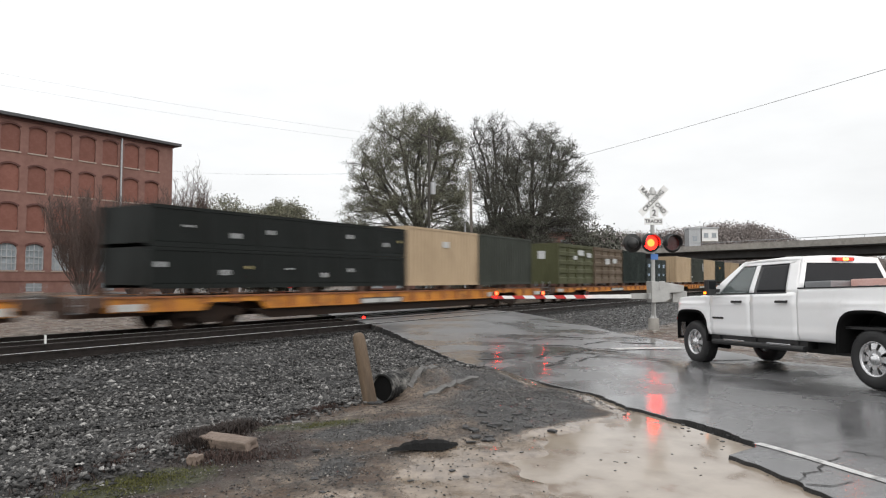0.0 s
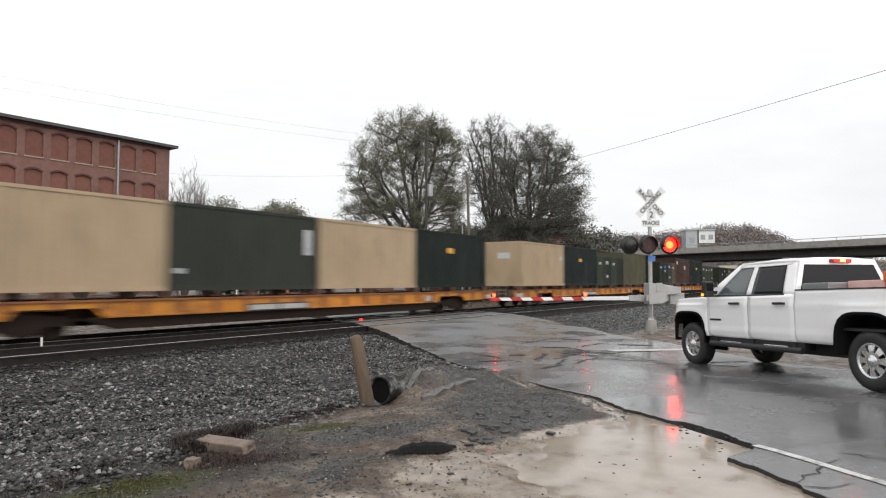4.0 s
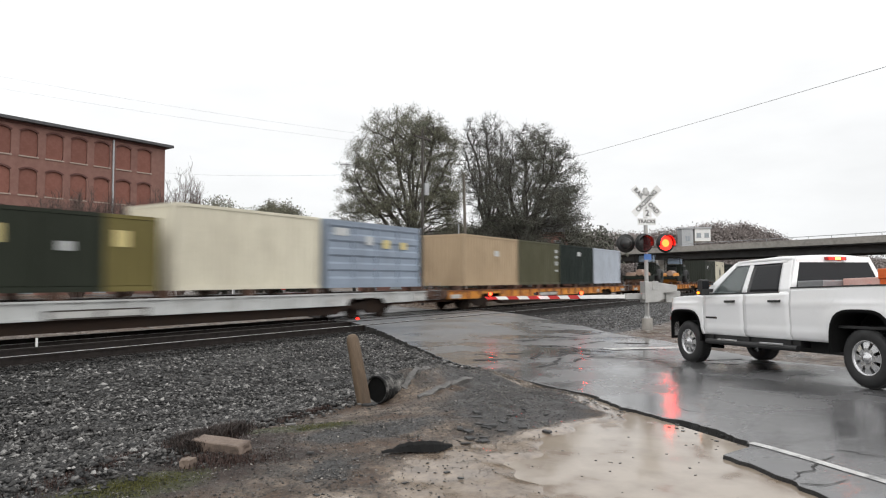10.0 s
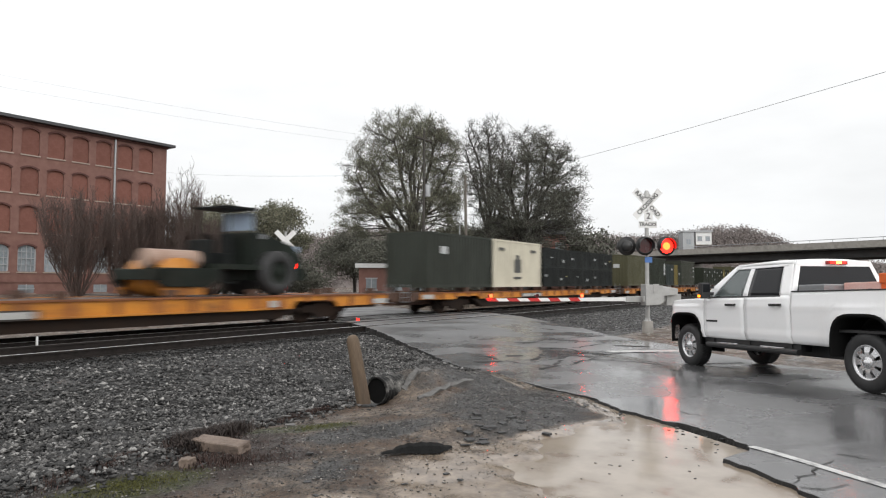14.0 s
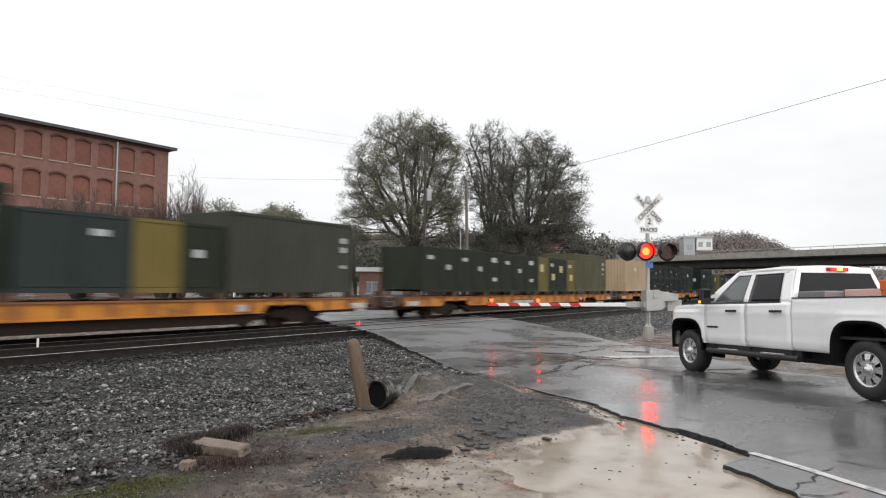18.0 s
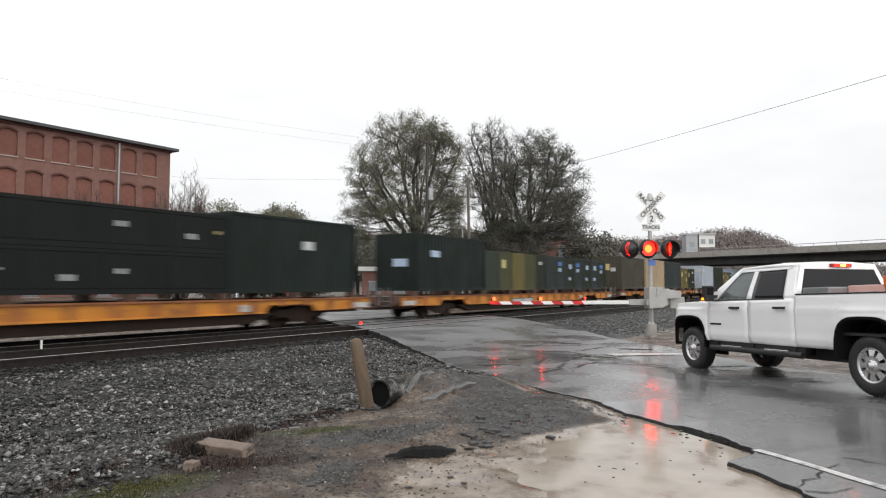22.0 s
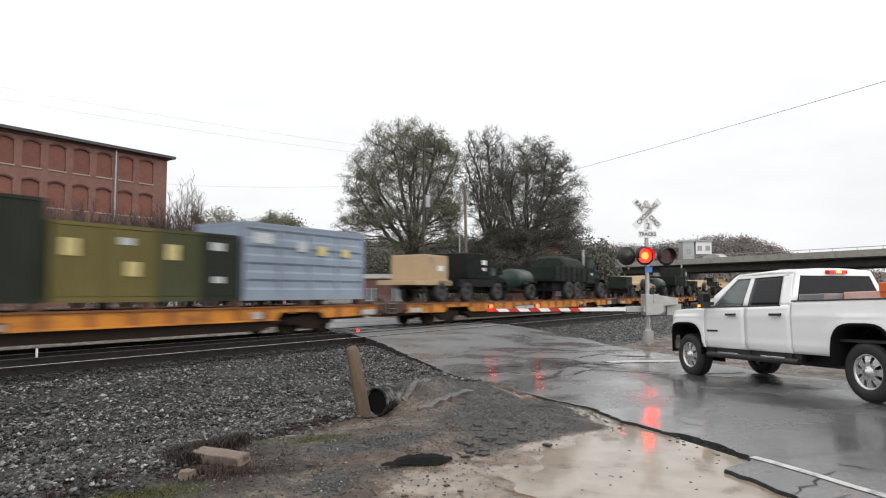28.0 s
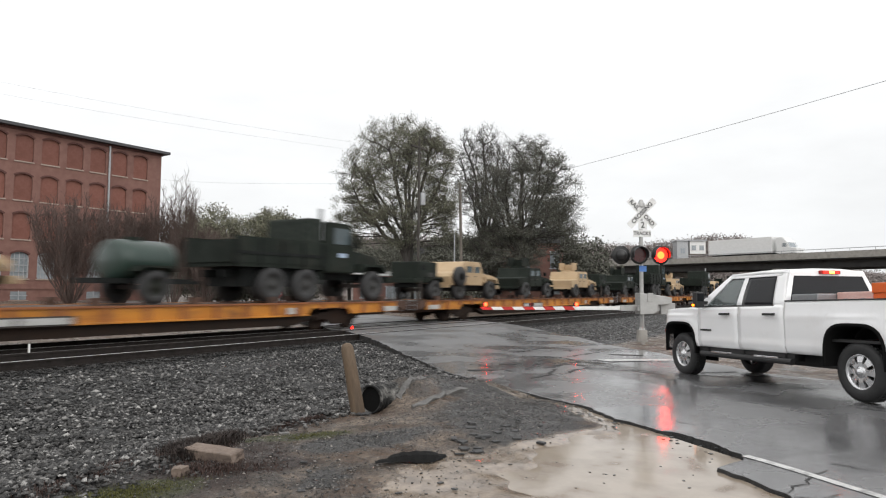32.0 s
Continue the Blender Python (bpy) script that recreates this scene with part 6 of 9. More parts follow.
def branching(crown, fork, seed, counts, r_tip=0.012):
    """Limbs from the fork to the crown's rim, boughs off the limbs, twigs off the boughs.
    crown: (dx, cz, rx, rz) lobes. Gives the wood, and the twig ends for the leaves."""
    rng = random.Random(seed)

    def aim(lo, hi, up=-0.55):
        dx, cz, rx, rz = rng.choices(crown, [q[2] ** 2 * q[3] for q in crown])[0]
        while True:
            v = Vector((rng.gauss(0, 1), rng.gauss(0, 1), rng.gauss(0, 1))).normalized()
            if v.z > up:
                break
        r = (0.96 + 0.14 * noise.fractal((v.x * 2.4 + seed, v.y * 2.4, v.z * 2.4), 1.0, 2.1, 3)) * rng.uniform(lo ** 2.2, hi ** 2.2) ** (1 / 2.2)
        return Vector((dx + v.x * rx * r, v.y * rx * r, cz + v.z * rz * r))

    nodes, up, kind = [Vector((0, 0, -0.2)), Vector((0.05, 0, fork * 0.5)), Vector((0.0, 0, fork))], [-1, 0, 1], [0, 0, 0]
    way = [0.0, fork * 0.5, fork]

    def grow(p, j, level, n):
        a = nodes[j]
        L = (p - a).length
        back = nodes[up[j]] if up[j] >= 0 else a - Vector((0, 0, 1))
        run = (a - back).normalized()
        bend = (run * 0.3 + Vector((0, 0, 0.06))) * L * 0.5
        side = Vector((rng.gauss(0, 1), rng.gauss(0, 1), rng.gauss(0, 0.6))) * 0.035 * L
        for k in range(1, n + 1):
            t = k / n
            q = a.lerp(p, t) + bend * t * (1 - t) + side * math.sin(t * 3.14) + Vector((rng.gauss(0, 1), rng.gauss(0, 1), rng.gauss(0, 1))) * 0.012 * L * (t < 1)
            nodes.append(q)
            up.append(j)
            kind.append(level)
            way.append(way[j] + (q - nodes[j]).length)
            j = len(nodes) - 1
        return j

    grow(Vector((0.2, 0, crown[0][1] + 0.55 * crown[0][3])), 2, 1, 9)
    for k in range(counts[0]):
        a = 6.283 * (k + 0.5 * rng.random()) / counts[0]
        e = rng.uniform(-0.15, 0.85)
        dx, cz, rx, rz = crown[0]
        grow(Vector((dx + math.cos(a) * math.cos(e) * rx * 0.86, math.sin(a) * math.cos(e) * rx * 0.86, cz + math.sin(e) * rz * 0.86)), 2 + rng.choice((0, 0, 1, 1, 2, 3)), 1, 7)
    tips = []
    for level, n, lo, hi, seg in ((2, counts[1], 0.5, 0.98, 5), (3, counts[2], 0.45, 1.0, 3)):
        xyz, w = np.array([tuple(v) for v in nodes]), np.array(way)
        ok = np.array([i > 2 and k >= level - 2 for i, k in enumerate(kind)])
        for p in sorted((aim(lo, hi) for _ in range(n)), key=lambda q: (q - nodes[2]).length):
            d = np.linalg.norm(xyz - np.array(p), axis=1) + 0.34 * w + 0.9 * np.maximum(0, xyz[:, 2] - p.z)
            d[~ok] = 1e9
            e = grow(p, int(np.argmin(d)), level, seg)
            if level == 3:
                tips.append(e)
                if rng.random() < 0.6:
                    tips.append(up[e])
    load = [0.0] * len(nodes)
    for e in tips:
        load[e] += 1
    for i in range(len(nodes) - 1, 0, -1):
        load[up[i]] += load[i]
    rad = [r_tip * max(1.0, v) ** 0.45 for v in load]
    wood = [(nodes[up[i]], nodes[i], min(rad[up[i]], rad[i] * 1.4), rad[i]) for i in range(1, len(nodes))]
    for e in tips:
        a = nodes[e]
        out = (a - nodes[up[e]]).normalized()
        for _ in range(3):
            d = (out + Vector((rng.gauss(0, 0.6), rng.gauss(0, 0.6), rng.gauss(0.2, 0.5)))).normalized()
            wood.append((a, a + d * rng.uniform(0.3, 0.75), r_tip * 0.75, r_tip * 0.45))
    return wood, [nodes[e] for e in tips]


def limbs(points, fork, seed, r_tip=0.014, power=0.47):
    """Joins every twig to the nearest limb that leads to it; limbs thicken towards the trunk."""
    rng = random.Random(seed)
    lean = rng.gauss(0, 0.04)
    nodes = [Vector((lean * fork * k / 4, 0, fork * k / 4)) for k in range(5)]
    up = [-1, 0, 1, 2, 3]
    way = [fork * k / 4 * 0.4 for k in range(5)]
    top = nodes[-1]
    xyz = np.zeros((len(points) * 2 + 5, 3))
    w = np.zeros(len(xyz))
    for i in range(5):
        xyz[i], w[i] = nodes[i], way[i]
    ends = []
    for p in sorted(points, key=lambda q: (q - top).length):
        k = len(nodes)
        q = np.array(p)
        d = np.linalg.norm(xyz[2:k] - q, axis=1)
        cost = d + 0.42 * w[2:k] + 0.5 * np.maximum(0, xyz[2:k, 2] - q[2])
        j = int(np.argmin(cost)) + 2
        a = nodes[j]
        L = (p - a).length
        mid = a.lerp(p, 0.5) + Vector((rng.gauss(0, 0.05), rng.gauss(0, 0.05), rng.gauss(0.03, 0.04))) * L
        for v, par in ((mid, j), (p, k)):
            xyz[len(nodes)] = v
            w[len(nodes)] = w[par] + (v - nodes[par]).length
            nodes.append(v.copy())
            up.append(par)
        ends.append(len(nodes) - 1)
    load = [0.0] * len(nodes)
    for e in ends:
        load[e] += 1
    for i in range(len(nodes) - 1, 0, -1):
        load[up[i]] += load[i]
    rad = [r_tip * max(1.0, v) ** power for v in load]
    wood = [(nodes[up[i]], nodes[i], min(rad[up[i]], rad[i] * 1.5), rad[i]) for i in range(1, len(nodes))]
    for e in ends:
        a = nodes[e]
        out = (a - nodes[up[e]]).normalized()
        for _ in range(2):
            d = (out + Vector((rng.gauss(0, 0.6), rng.gauss(0, 0.6), rng.gauss(0.2, 0.5)))).normalized()
            wood.append((a, a + d * rng.uniform(0.35, 0.8), r_tip * 0.8, r_tip * 0.5))
    return wood


def tree(place, seed, mat, blobs, per=16, size=(0.08, 0.16), spread=0.32, label="", fork=3.0, r_tip=0.015):
    """Trunk and limbs grown into the crown's lobes, leaf sprays round the twigs."""
    root = tagged(empty("tree", pose(place.x, place.y, place.z)), label, "tree")
    pts = crown_points(blobs, seed)
    part("trunk", wood_mesh(limbs(pts, fork, seed, r_tip)), BARK, root)
    tagged(part("crown", leaf_mesh("crown", [tuple(p) for p in pts], per, (spread, spread, spread * 0.75), size, mat, seed), None, root), kind="stuff")
    return root


def great_oak(place, turn, seed, mat, crown, fork, counts, per, size, spread, label, thin=None, r_tip=0.012):
    """A broad old tree: spreading limbs seen through the leaf sprays of an open crown."""
    root = tagged(empty("tree", pose(place.x, place.y, place.z, 0, 0, turn)), label, "tree")
    wood, tips = branching(crown, fork, seed, counts, r_tip)
    part("trunk", wood_mesh(wood), BARK, root)
    leafy = [tuple(p) for p in tips if not (thin and thin(p))]
    tagged(part("crown", leaf_mesh("crown", leafy, per, (spread, spread, spread * 0.6), size, mat, seed), None, root), kind="stuff")
    return root


great_oak(cam_place(-2.4, 58, -0.1), FACING, 11, LEAF, [(-0.8, 10.2, 5.8, 7.1), (-3.4, 6.8, 3.5, 2.9), (1.6, 6.6, 3.6, 2.9), (1.4, 13.0, 3.2, 3.0)], 3.4, (15, 190, 1700), 54, (0.036, 0.07), 0.27, "large dull green oak in thin autumn leaf",
          thin=lambda p: noise.noise(p * 0.95) < -0.12)
great_oak(cam_place(7.7, 60, -0.1), FACING, 29, LEAFDARK, [(0.0, 9.5, 5.2, 6.9), (3.0, 7.0, 2.8, 4.0), (-1.6, 5.0, 4.2, 3.0)], 3.0, (15, 190, 1900), 48, (0.036, 0.07), 0.27, "large dark oak with thinning leaves and a bare top",
          thin=lambda p: noise.noise(p * 0.9) < -0.2 or noise.noise(p * 7.7) > 0.3 - 0.22 * max(-1.2, p.z - 13.4 - 0.8 * p.x))
great_oak(cam_place(4.4, 66, -0.1), FACING, 31, LEAFDARK, [(0, 12.4, 2.8, 6.6)], 4.5, (11, 80, 700), 3, (0.05, 0.1), 0.2, "tall nearly bare tree among the oaks")
tree(cam_place(-26.4, 78, -0.1), 41, LEAFYEL, [(0, 0, 7.7, 5.0, 3.3, 420, 0.02), (3, 0, 5, 3.5, 3, 150, 0.0)], 38, (0.08, 0.16), 0.42, "broad pale olive tree", 2.4)
tree(cam_place(-20.6, 82, -0.1), 43, LEAFYEL, [(0, 0, 7.6, 4.6, 3.5, 420, 0.0), (0.8, 0, 9.8, 2.4, 2.0, 120, 0.0), (-2, 0, 5, 4, 2.6, 160, 0)], 38, (0.08, 0.16), 0.42, "broad pale olive tree behind the crossing", 2.6)
tree(cam_place(-31.5, 88, -0.1), 47, LEAF, [(0, 0, 6.8, 4.6, 3.4, 420, 0.0)], 38, (0.08, 0.16), 0.42, "broad green tree behind the crossing", 2.4)
tree(cam_place(-13.0, 100, -0.1), 53, LEAFDARK, [(0, 0, 5.6, 6.0, 3.6, 420, -0.1)], 44, (0.1, 0.19), 0.5, "low dark tree on the far verge", 2.0)
tree(cam_place(-6.5, 92, -0.1), 59, LEAFDARK, [(0, 0, 4.8, 6.5, 3.6, 420, -0.1)], 44, (0.1, 0.19), 0.5, "low dark tree on the far verge", 2.0)
tree(cam_place(-24.0, 74, -0.1), 61, LEAFDARK, [(0, 0, 2.2, 6.5, 2.0, 420, -0.15)], 44, (0.09, 0.17), 0.45, "dark spreading evergreen shrub", 1.0)
tree(cam_place(-17.5, 72, -0.1), 67, LEAFDARK, [(0, 0, 2.1, 6.0, 2.0, 420, -0.15)], 44, (0.09, 0.17), 0.45, "dark spreading evergreen shrub", 1.0)
tree(cam_place(3.0, 70, -0.1), 71, LEAFDARK, [(0, 0, 4.2, 6.0, 3.4, 420, -0.12)], 44, (0.09, 0.17), 0.45, "dark evergreen shrub under the oaks", 1.4)
tree(cam_place(0.9, 56, -0.1), 75, LEAFDARK, [(0, 0, 2.6, 3.0, 2.4, 300, -0.1)], 40, (0.07, 0.14), 0.35, "dark evergreen shrub at the foot of the oaks", 1.0)
tree(cam_place(14.5, 66, -0.1), 73, LEAFDARK, [(0, 0, 4.4, 3.2, 2.8, 260, -0.05)], 16, (0.12, 0.24), 0.4, "small dark tree beside the brick house", 1.8)


def bare_shrub(place, height, rx, seed, stems=26):
    """Bare stems fanning up from the ground, twigs rising from their upper parts."""
    rng = random.Random(seed)
    root = tagged(empty("bare_tree", pose(place.x, place.y, place.z)), "bare brown many-stemmed ornamental tree", "tree", group="bare trees by the mill")
    for i in range(stems):
        wood = []
        a, o = rng.uniform(0, 6.28), math.sqrt(rng.random())
        base = Vector((math.cos(a) * 0.3 * o, math.sin(a) * 0.3 * o, 0))
        tip = Vector((math.cos(a) * rx * o, math.sin(a) * rx * o, height * rng.uniform(0.72, 1.0) * (1 - 0.16 * o * o)))
        p, r = base, rng.uniform(0.03, 0.06)
        for k in range(1, 8):
            t = k / 7
            q = base.lerp(tip, t) + Vector((math.cos(a), math.sin(a), 0)) * (0.5 * math.sin(t * 3.0) * o) + Vector((rng.gauss(0, 0.1), rng.gauss(0, 0.1), 0))
            r2 = max(0.014, r * 0.82)
            wood.append((p, q, r, r2))
            if k > 2:
                for _ in range(8):
                    s0 = p.lerp(q, rng.random())
                    d = Vector((rng.gauss(0, 0.5), rng.gauss(0, 0.5), 1)).normalized()
                    s1 = s0 + d * rng.uniform(0.5, 1.5) * (1.15 - 0.5 * t)
                    wood.append((s0, s1, 0.013, 0.01))
                    for _ in range(2):
                        s2 = s0.lerp(s1, rng.uniform(0.3, 1))
                        wood.append((s2, s2 + Vector((rng.gauss(0, 0.25), rng.gauss(0, 0.25), rng.uniform(0.25, 0.75))), 0.01, 0.007))
            p, r = q, r2
        part("stem", wood_mesh(wood), TWIG, root)
    return root


bare_shrub(cam_place(-31.6, 58, -0.1), 9.8, 3.4, 3, 64)
bare_shrub(cam_place(-28.3, 60, -0.1), 9.6, 2.9, 4, 60)
bare_shrub(cam_place(-25.6, 61, -0.1), 9.4, 2.7, 5, 60)
bare_shrub(cam_place(-23.2, 59, -0.1), 11.6, 2.1, 6, 24)
bare_shrub(cam_place(-20.8, 60, -0.1), 7.4, 2.6, 8, 50)

# ---- poles and wires ----
POLEWOOD = surf("grey_pole_wood", (0.16, 0.14, 0.115), (0.1, 0.088, 0.075), 5, (0.6, 0.85), 0, 0.2, stretch=(1, 1, 0.2))
DARKPOLE = surf("dark_creosoted_pole", (0.06, 0.052, 0.045), (0.04, 0.035, 0.03), 5, (0.6, 0.85), 0, 0.2, stretch=(1, 1, 0.2))
WIRE = surf("black_cable", (0.02, 0.02, 0.02), (0.03, 0.03, 0.03), 5)


def pole(at, h, r, lean=0.0, label="weathered wooden utility pole", extra=None, mat=POLEWOOD):
    root = tagged(empty("utility_pole", pose(at.x, at.y, at.z, 0, lean, 0)), label, "pole")
    part("shaft", tube((0, 0, -0.3), (0, 0, h), r, r * 0.7, 10), mat, root)
    if extra == "transformer":
        bm = tube((0.3, -0.1, h * 0.62), (0.3, -0.1, h * 0.62 + 0.85), 0.22, seg=14)
        part("transformer", bm, STEEL, root, "grey transformer can")
        part("crossarm", boxes((-1.0, 1.0, -0.06, 0.06, h - 0.7, h - 0.58)), mat, root)
    return root


pole(cam_place(-1.3, 47, -0.1), 12.4, 0.1, extra="transformer", label="dark utility pole with a grey transformer", mat=DARKPOLE)
pole(cam_place(1.75, 46, -0.1), 9.0, 0.12, -2.0, label="pale leaning wooden utility pole")
pole(cam_place(1.25, 47, -0.1), 5.6, 0.06, label="short pale metal post", mat=STEEL)
pole(cam_place(-18.6, 60, -0.1), 5.5, 0.08, label="thin metal lamp post", mat=STEEL)
pole(cam_place(-15.6, 50, -0.1), 3.4, 0.05, label="thin white metal roadside post", mat=WHITEPAINT)


def wire(a, b, sag, r, label="thin black overhead cable"):
    bm = bmesh.new()
    pts = []
    for i in range(25):
        t = i / 24
        p = a.lerp(b, t)
        p.z -= sag * 4 * t * (1 - t)
        pts.append(p)
    rings = []
    for p in pts:
        rings.append([bm.verts.new(p + Vector((0, math.cos(k * 2.094) * r, math.sin(k * 2.094) * r))) for k in range(3)])
    for p, q in zip(rings, rings[1:]):
        for i in range(3):
            bm.faces.new((p[i], p[(i + 1) % 3], q[(i + 1) % 3], q[i]))
    return tagged(part("overhead_cable", bm, WIRE), label, "cable")


wire(cam_place(9.0, 58, 11.6), cam_place(27.8, 10, 11.2), 0.25, 0.013)
wire(cam_place(-33, 40, 15.2), cam_place(-1.3, 47, 11.4), 0.35, 0.0045)
wire(cam_place(-33, 40, 14.4), cam_place(-1.3, 47, 10.9), 0.35, 0.0045)
wire(cam_place(-38.5, 91, 16.4), cam_place(-1.3, 47, 9.2), 0.35, 0.008)

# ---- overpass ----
# Deck and girders near-black: the underside's shade is put into the colour.
BRIDGECON = surf("shade_toned_bridge_concrete", (0.045, 0.043, 0.042), (0.03, 0.03, 0.029), 0.8, (0.6, 0.85), 0, 0.1, 20, 0, (0.05, 0.05, 0.05), 0.2, 0.6)
BR0, BRD = cam_place(52.5, 79), (cam_place(37.9, 105) - cam_place(52.5, 79)).normalized()
BRANG = math.degrees(math.atan2(BRD.y, BRD.x))


def build_bridge():
    """A concrete highway overpass; local x runs away along the deck."""
    root = tagged(empty("overpass", pose(BR0.x, BR0.y, 0, 0, 0, BRANG)), "long concrete highway overpass on piers, shade-toned below", "bridge")
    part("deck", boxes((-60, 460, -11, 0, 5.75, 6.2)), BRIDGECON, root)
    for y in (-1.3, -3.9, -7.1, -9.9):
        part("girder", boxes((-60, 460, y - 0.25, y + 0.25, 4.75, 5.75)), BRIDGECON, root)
    for y in (0.0, -11.2):
        part("parapet", boxes((-60, 460, y, y + 0.22, 5.9, 6.75)), CONCRETE, root, "pale concrete parapet")
        r = bmesh.new()
        cyl(r, (-60, y + 0.1, 7.1), (460, y + 0.1, 7.1), 0.04, seg=6)
        for x in range(-60, 460, 3):
            cyl(r, (x, y + 0.1, 6.75), (x, y + 0.1, 7.1), 0.03, seg=5)
        part("handrail", r, STEEL, root, "thin steel parapet rail")
    for x in (-32, -9.5, 13, 35.5, 58, 80, 102, 125, 148, 171, 194, 217, 240):
        for y in (-2, -5.5, -9):
            part("pier", tube((x, y, -0.5), (x, y, 4.1), 0.5, seg=14), CONCRETE, root)
        part("pier_cap", boxes((x - 0.6, x + 0.6, -10.8, -0.2, 4.0, 4.75)), CONCRETE, root)
    return root


build_bridge()

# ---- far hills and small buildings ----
# Woods' grey is paled: the mist's haze is put into the base colour.
HAZEDWOOD = surf("hazed_autumn_woods", (0.235, 0.205, 0.195), (0.28, 0.245, 0.232), 0.04, (0.7, 0.9), 0, 0, 0.5, 0.16, island=True)


def hill(name, pts, seed, thick, label, mat):
    """A far wooded ridge: a long mound under a canopy of many small clumps."""
    bm = bmesh.new()
    lo, hi = [], []
    for x, d, h in pts:
        p = cam_place(x, d, -1)
        q = cam_place(x, d + 12, h * 0.8)
        r = cam_place(x, d + 45, -1)
        lo.append((bm.verts.new(p), bm.verts.new(q), bm.verts.new(r)))
    for a, b in zip(lo, lo[1:]):
        bm.faces.new((a[0], b[0], b[1], a[1]))
        bm.faces.new((a[1], b[1], b[2], a[2]))
    root = tagged(empty(name), label, "woods", kind="structure")
    part("slope", bm, HAZEDWOOD, root)
    rng = np.random.RandomState(seed)
    c = []
    P = np.array(pts)
    for _ in range(thick):
        u = rng.rand()
        x = P[0, 0] + (P[-1, 0] - P[0, 0]) * u
        d, h = np.interp(x, P[:, 0], P[:, 1]), np.interp(x, P[:, 0], P[:, 2])
        v = rng.rand()
        q = cam_place(x, d + 12 * v, h * 0.8 * v + rng.rand() * (0.5 + 1.2 * rng.rand() ** 3) + 0.6)
        c.append(tuple(q))
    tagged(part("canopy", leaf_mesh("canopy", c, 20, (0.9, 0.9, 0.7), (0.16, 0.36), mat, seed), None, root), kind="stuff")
    return root


hill("backdrop_woods", [(26, 190, 16), (36, 190, 17), (48, 190, 17.5), (62, 195, 18), (72, 190, 19.5), (83, 190, 21), (92, 190, 21), (100, 190, 18), (110, 190, 12), (140, 190, 6)], 5, 9000, "distant ridge of bare autumn woods", HAZEDWOOD)
hill("backdrop_trees", [(-160, 170, 10), (-90, 170, 12), (-50, 170, 13), (-36, 170, 16), (-22, 170, 19), (10, 175, 18), (30, 180, 15)], 6, 6000, "distant line of mixed autumn trees", HAZEDWOOD)
hill("backdrop_verge", [(8, 128, 4.0), (20, 128, 5.5), (34, 128, 6.0), (46, 132, 4.5)], 8, 900, "dark bushes beyond the overpass", HAZEDWOOD)


def small_house(at, w, d, h, turn, wall, roof, label, win=2, flat=False, trim=None):
    root = tagged(empty("house", pose(at.x, at.y, at.z, 0, 0, turn)), label, "building")
    part("wall", boxes((-w / 2, w / 2, 0, d, 0, h)), wall, root)
    if flat:
        part("roof", boxes((-w / 2 - 0.3, w / 2 + 0.3, -0.3, d + 0.3, h, h + 0.35)), roof, root)
    else:
        part("roof", extrude_profile([(-w / 2 - 0.4, h), (w / 2 + 0.4, h), (w / 2 - w * 0.12, h + 1.6), (-w / 2 + w * 0.12, h + 1.6)], -0.4, d + 0.4), roof, root)
    for i in range(win):
        x = -w / 2 + (i + 0.5) * w / win
        for z in ([h * 0.3] if h < 4.5 else [h * 0.2, h * 0.6]):
            o = part("window", boxes((x - 0.5, x + 0.5, -0.06, 0.02, z, z + h * 0.2 + 0.4)), WINDOWGLASS, root)
            part("window_frame", boxes((x - 0.58, x + 0.58, -0.09, -0.03, z - 0.1, z), (x - 0.58, x + 0.58, -0.09, -0.03, z + h * 0.2 + 0.4, z + h * 0.2 + 0.48), (x - 0.04, x + 0.04, -0.1, -0.03, z, z + h * 0.2 + 0.4)), WHITEWOOD, o)
    if trim:
        part("fascia", boxes((-w / 2 - 0.32, w / 2 + 0.32, -0.38, -0.3, h - 0.1, h + 0.3)), trim, root)
    return root


FACE = 33 - 90
small_house(cam_place(9.6, 72, -0.1), 9.5, 8, 6.8, FACE, BRICK, SLATE, "two-storey red brick house with white window frames", 3)
small_house(cam_place(-4.2, 62, -0.1), 7, 7, 3.0, FACE, BRICK, SLATE, "low red brick shop with a flat roof and pale fascia", 3, True, WHITEPAINT)
small_house(cam_place(1.5, 78, -0.1), 9, 7, 5.0, FACE, BRICK, SLATE, "red brick house behind the oaks", 4)
small_house(cam_place(62.2, 158, 10.6), 3.6, 5, 3.0, FACE - 8, WHITEPAINT, STEEL, "small white house on the wooded ridge", 2, True)
small_house(cam_place(58.8, 158.5, 9.4), 2.6, 5, 4.2, FACE - 8, STEEL, STEEL, "small grey shed on the wooded ridge", 1, True)


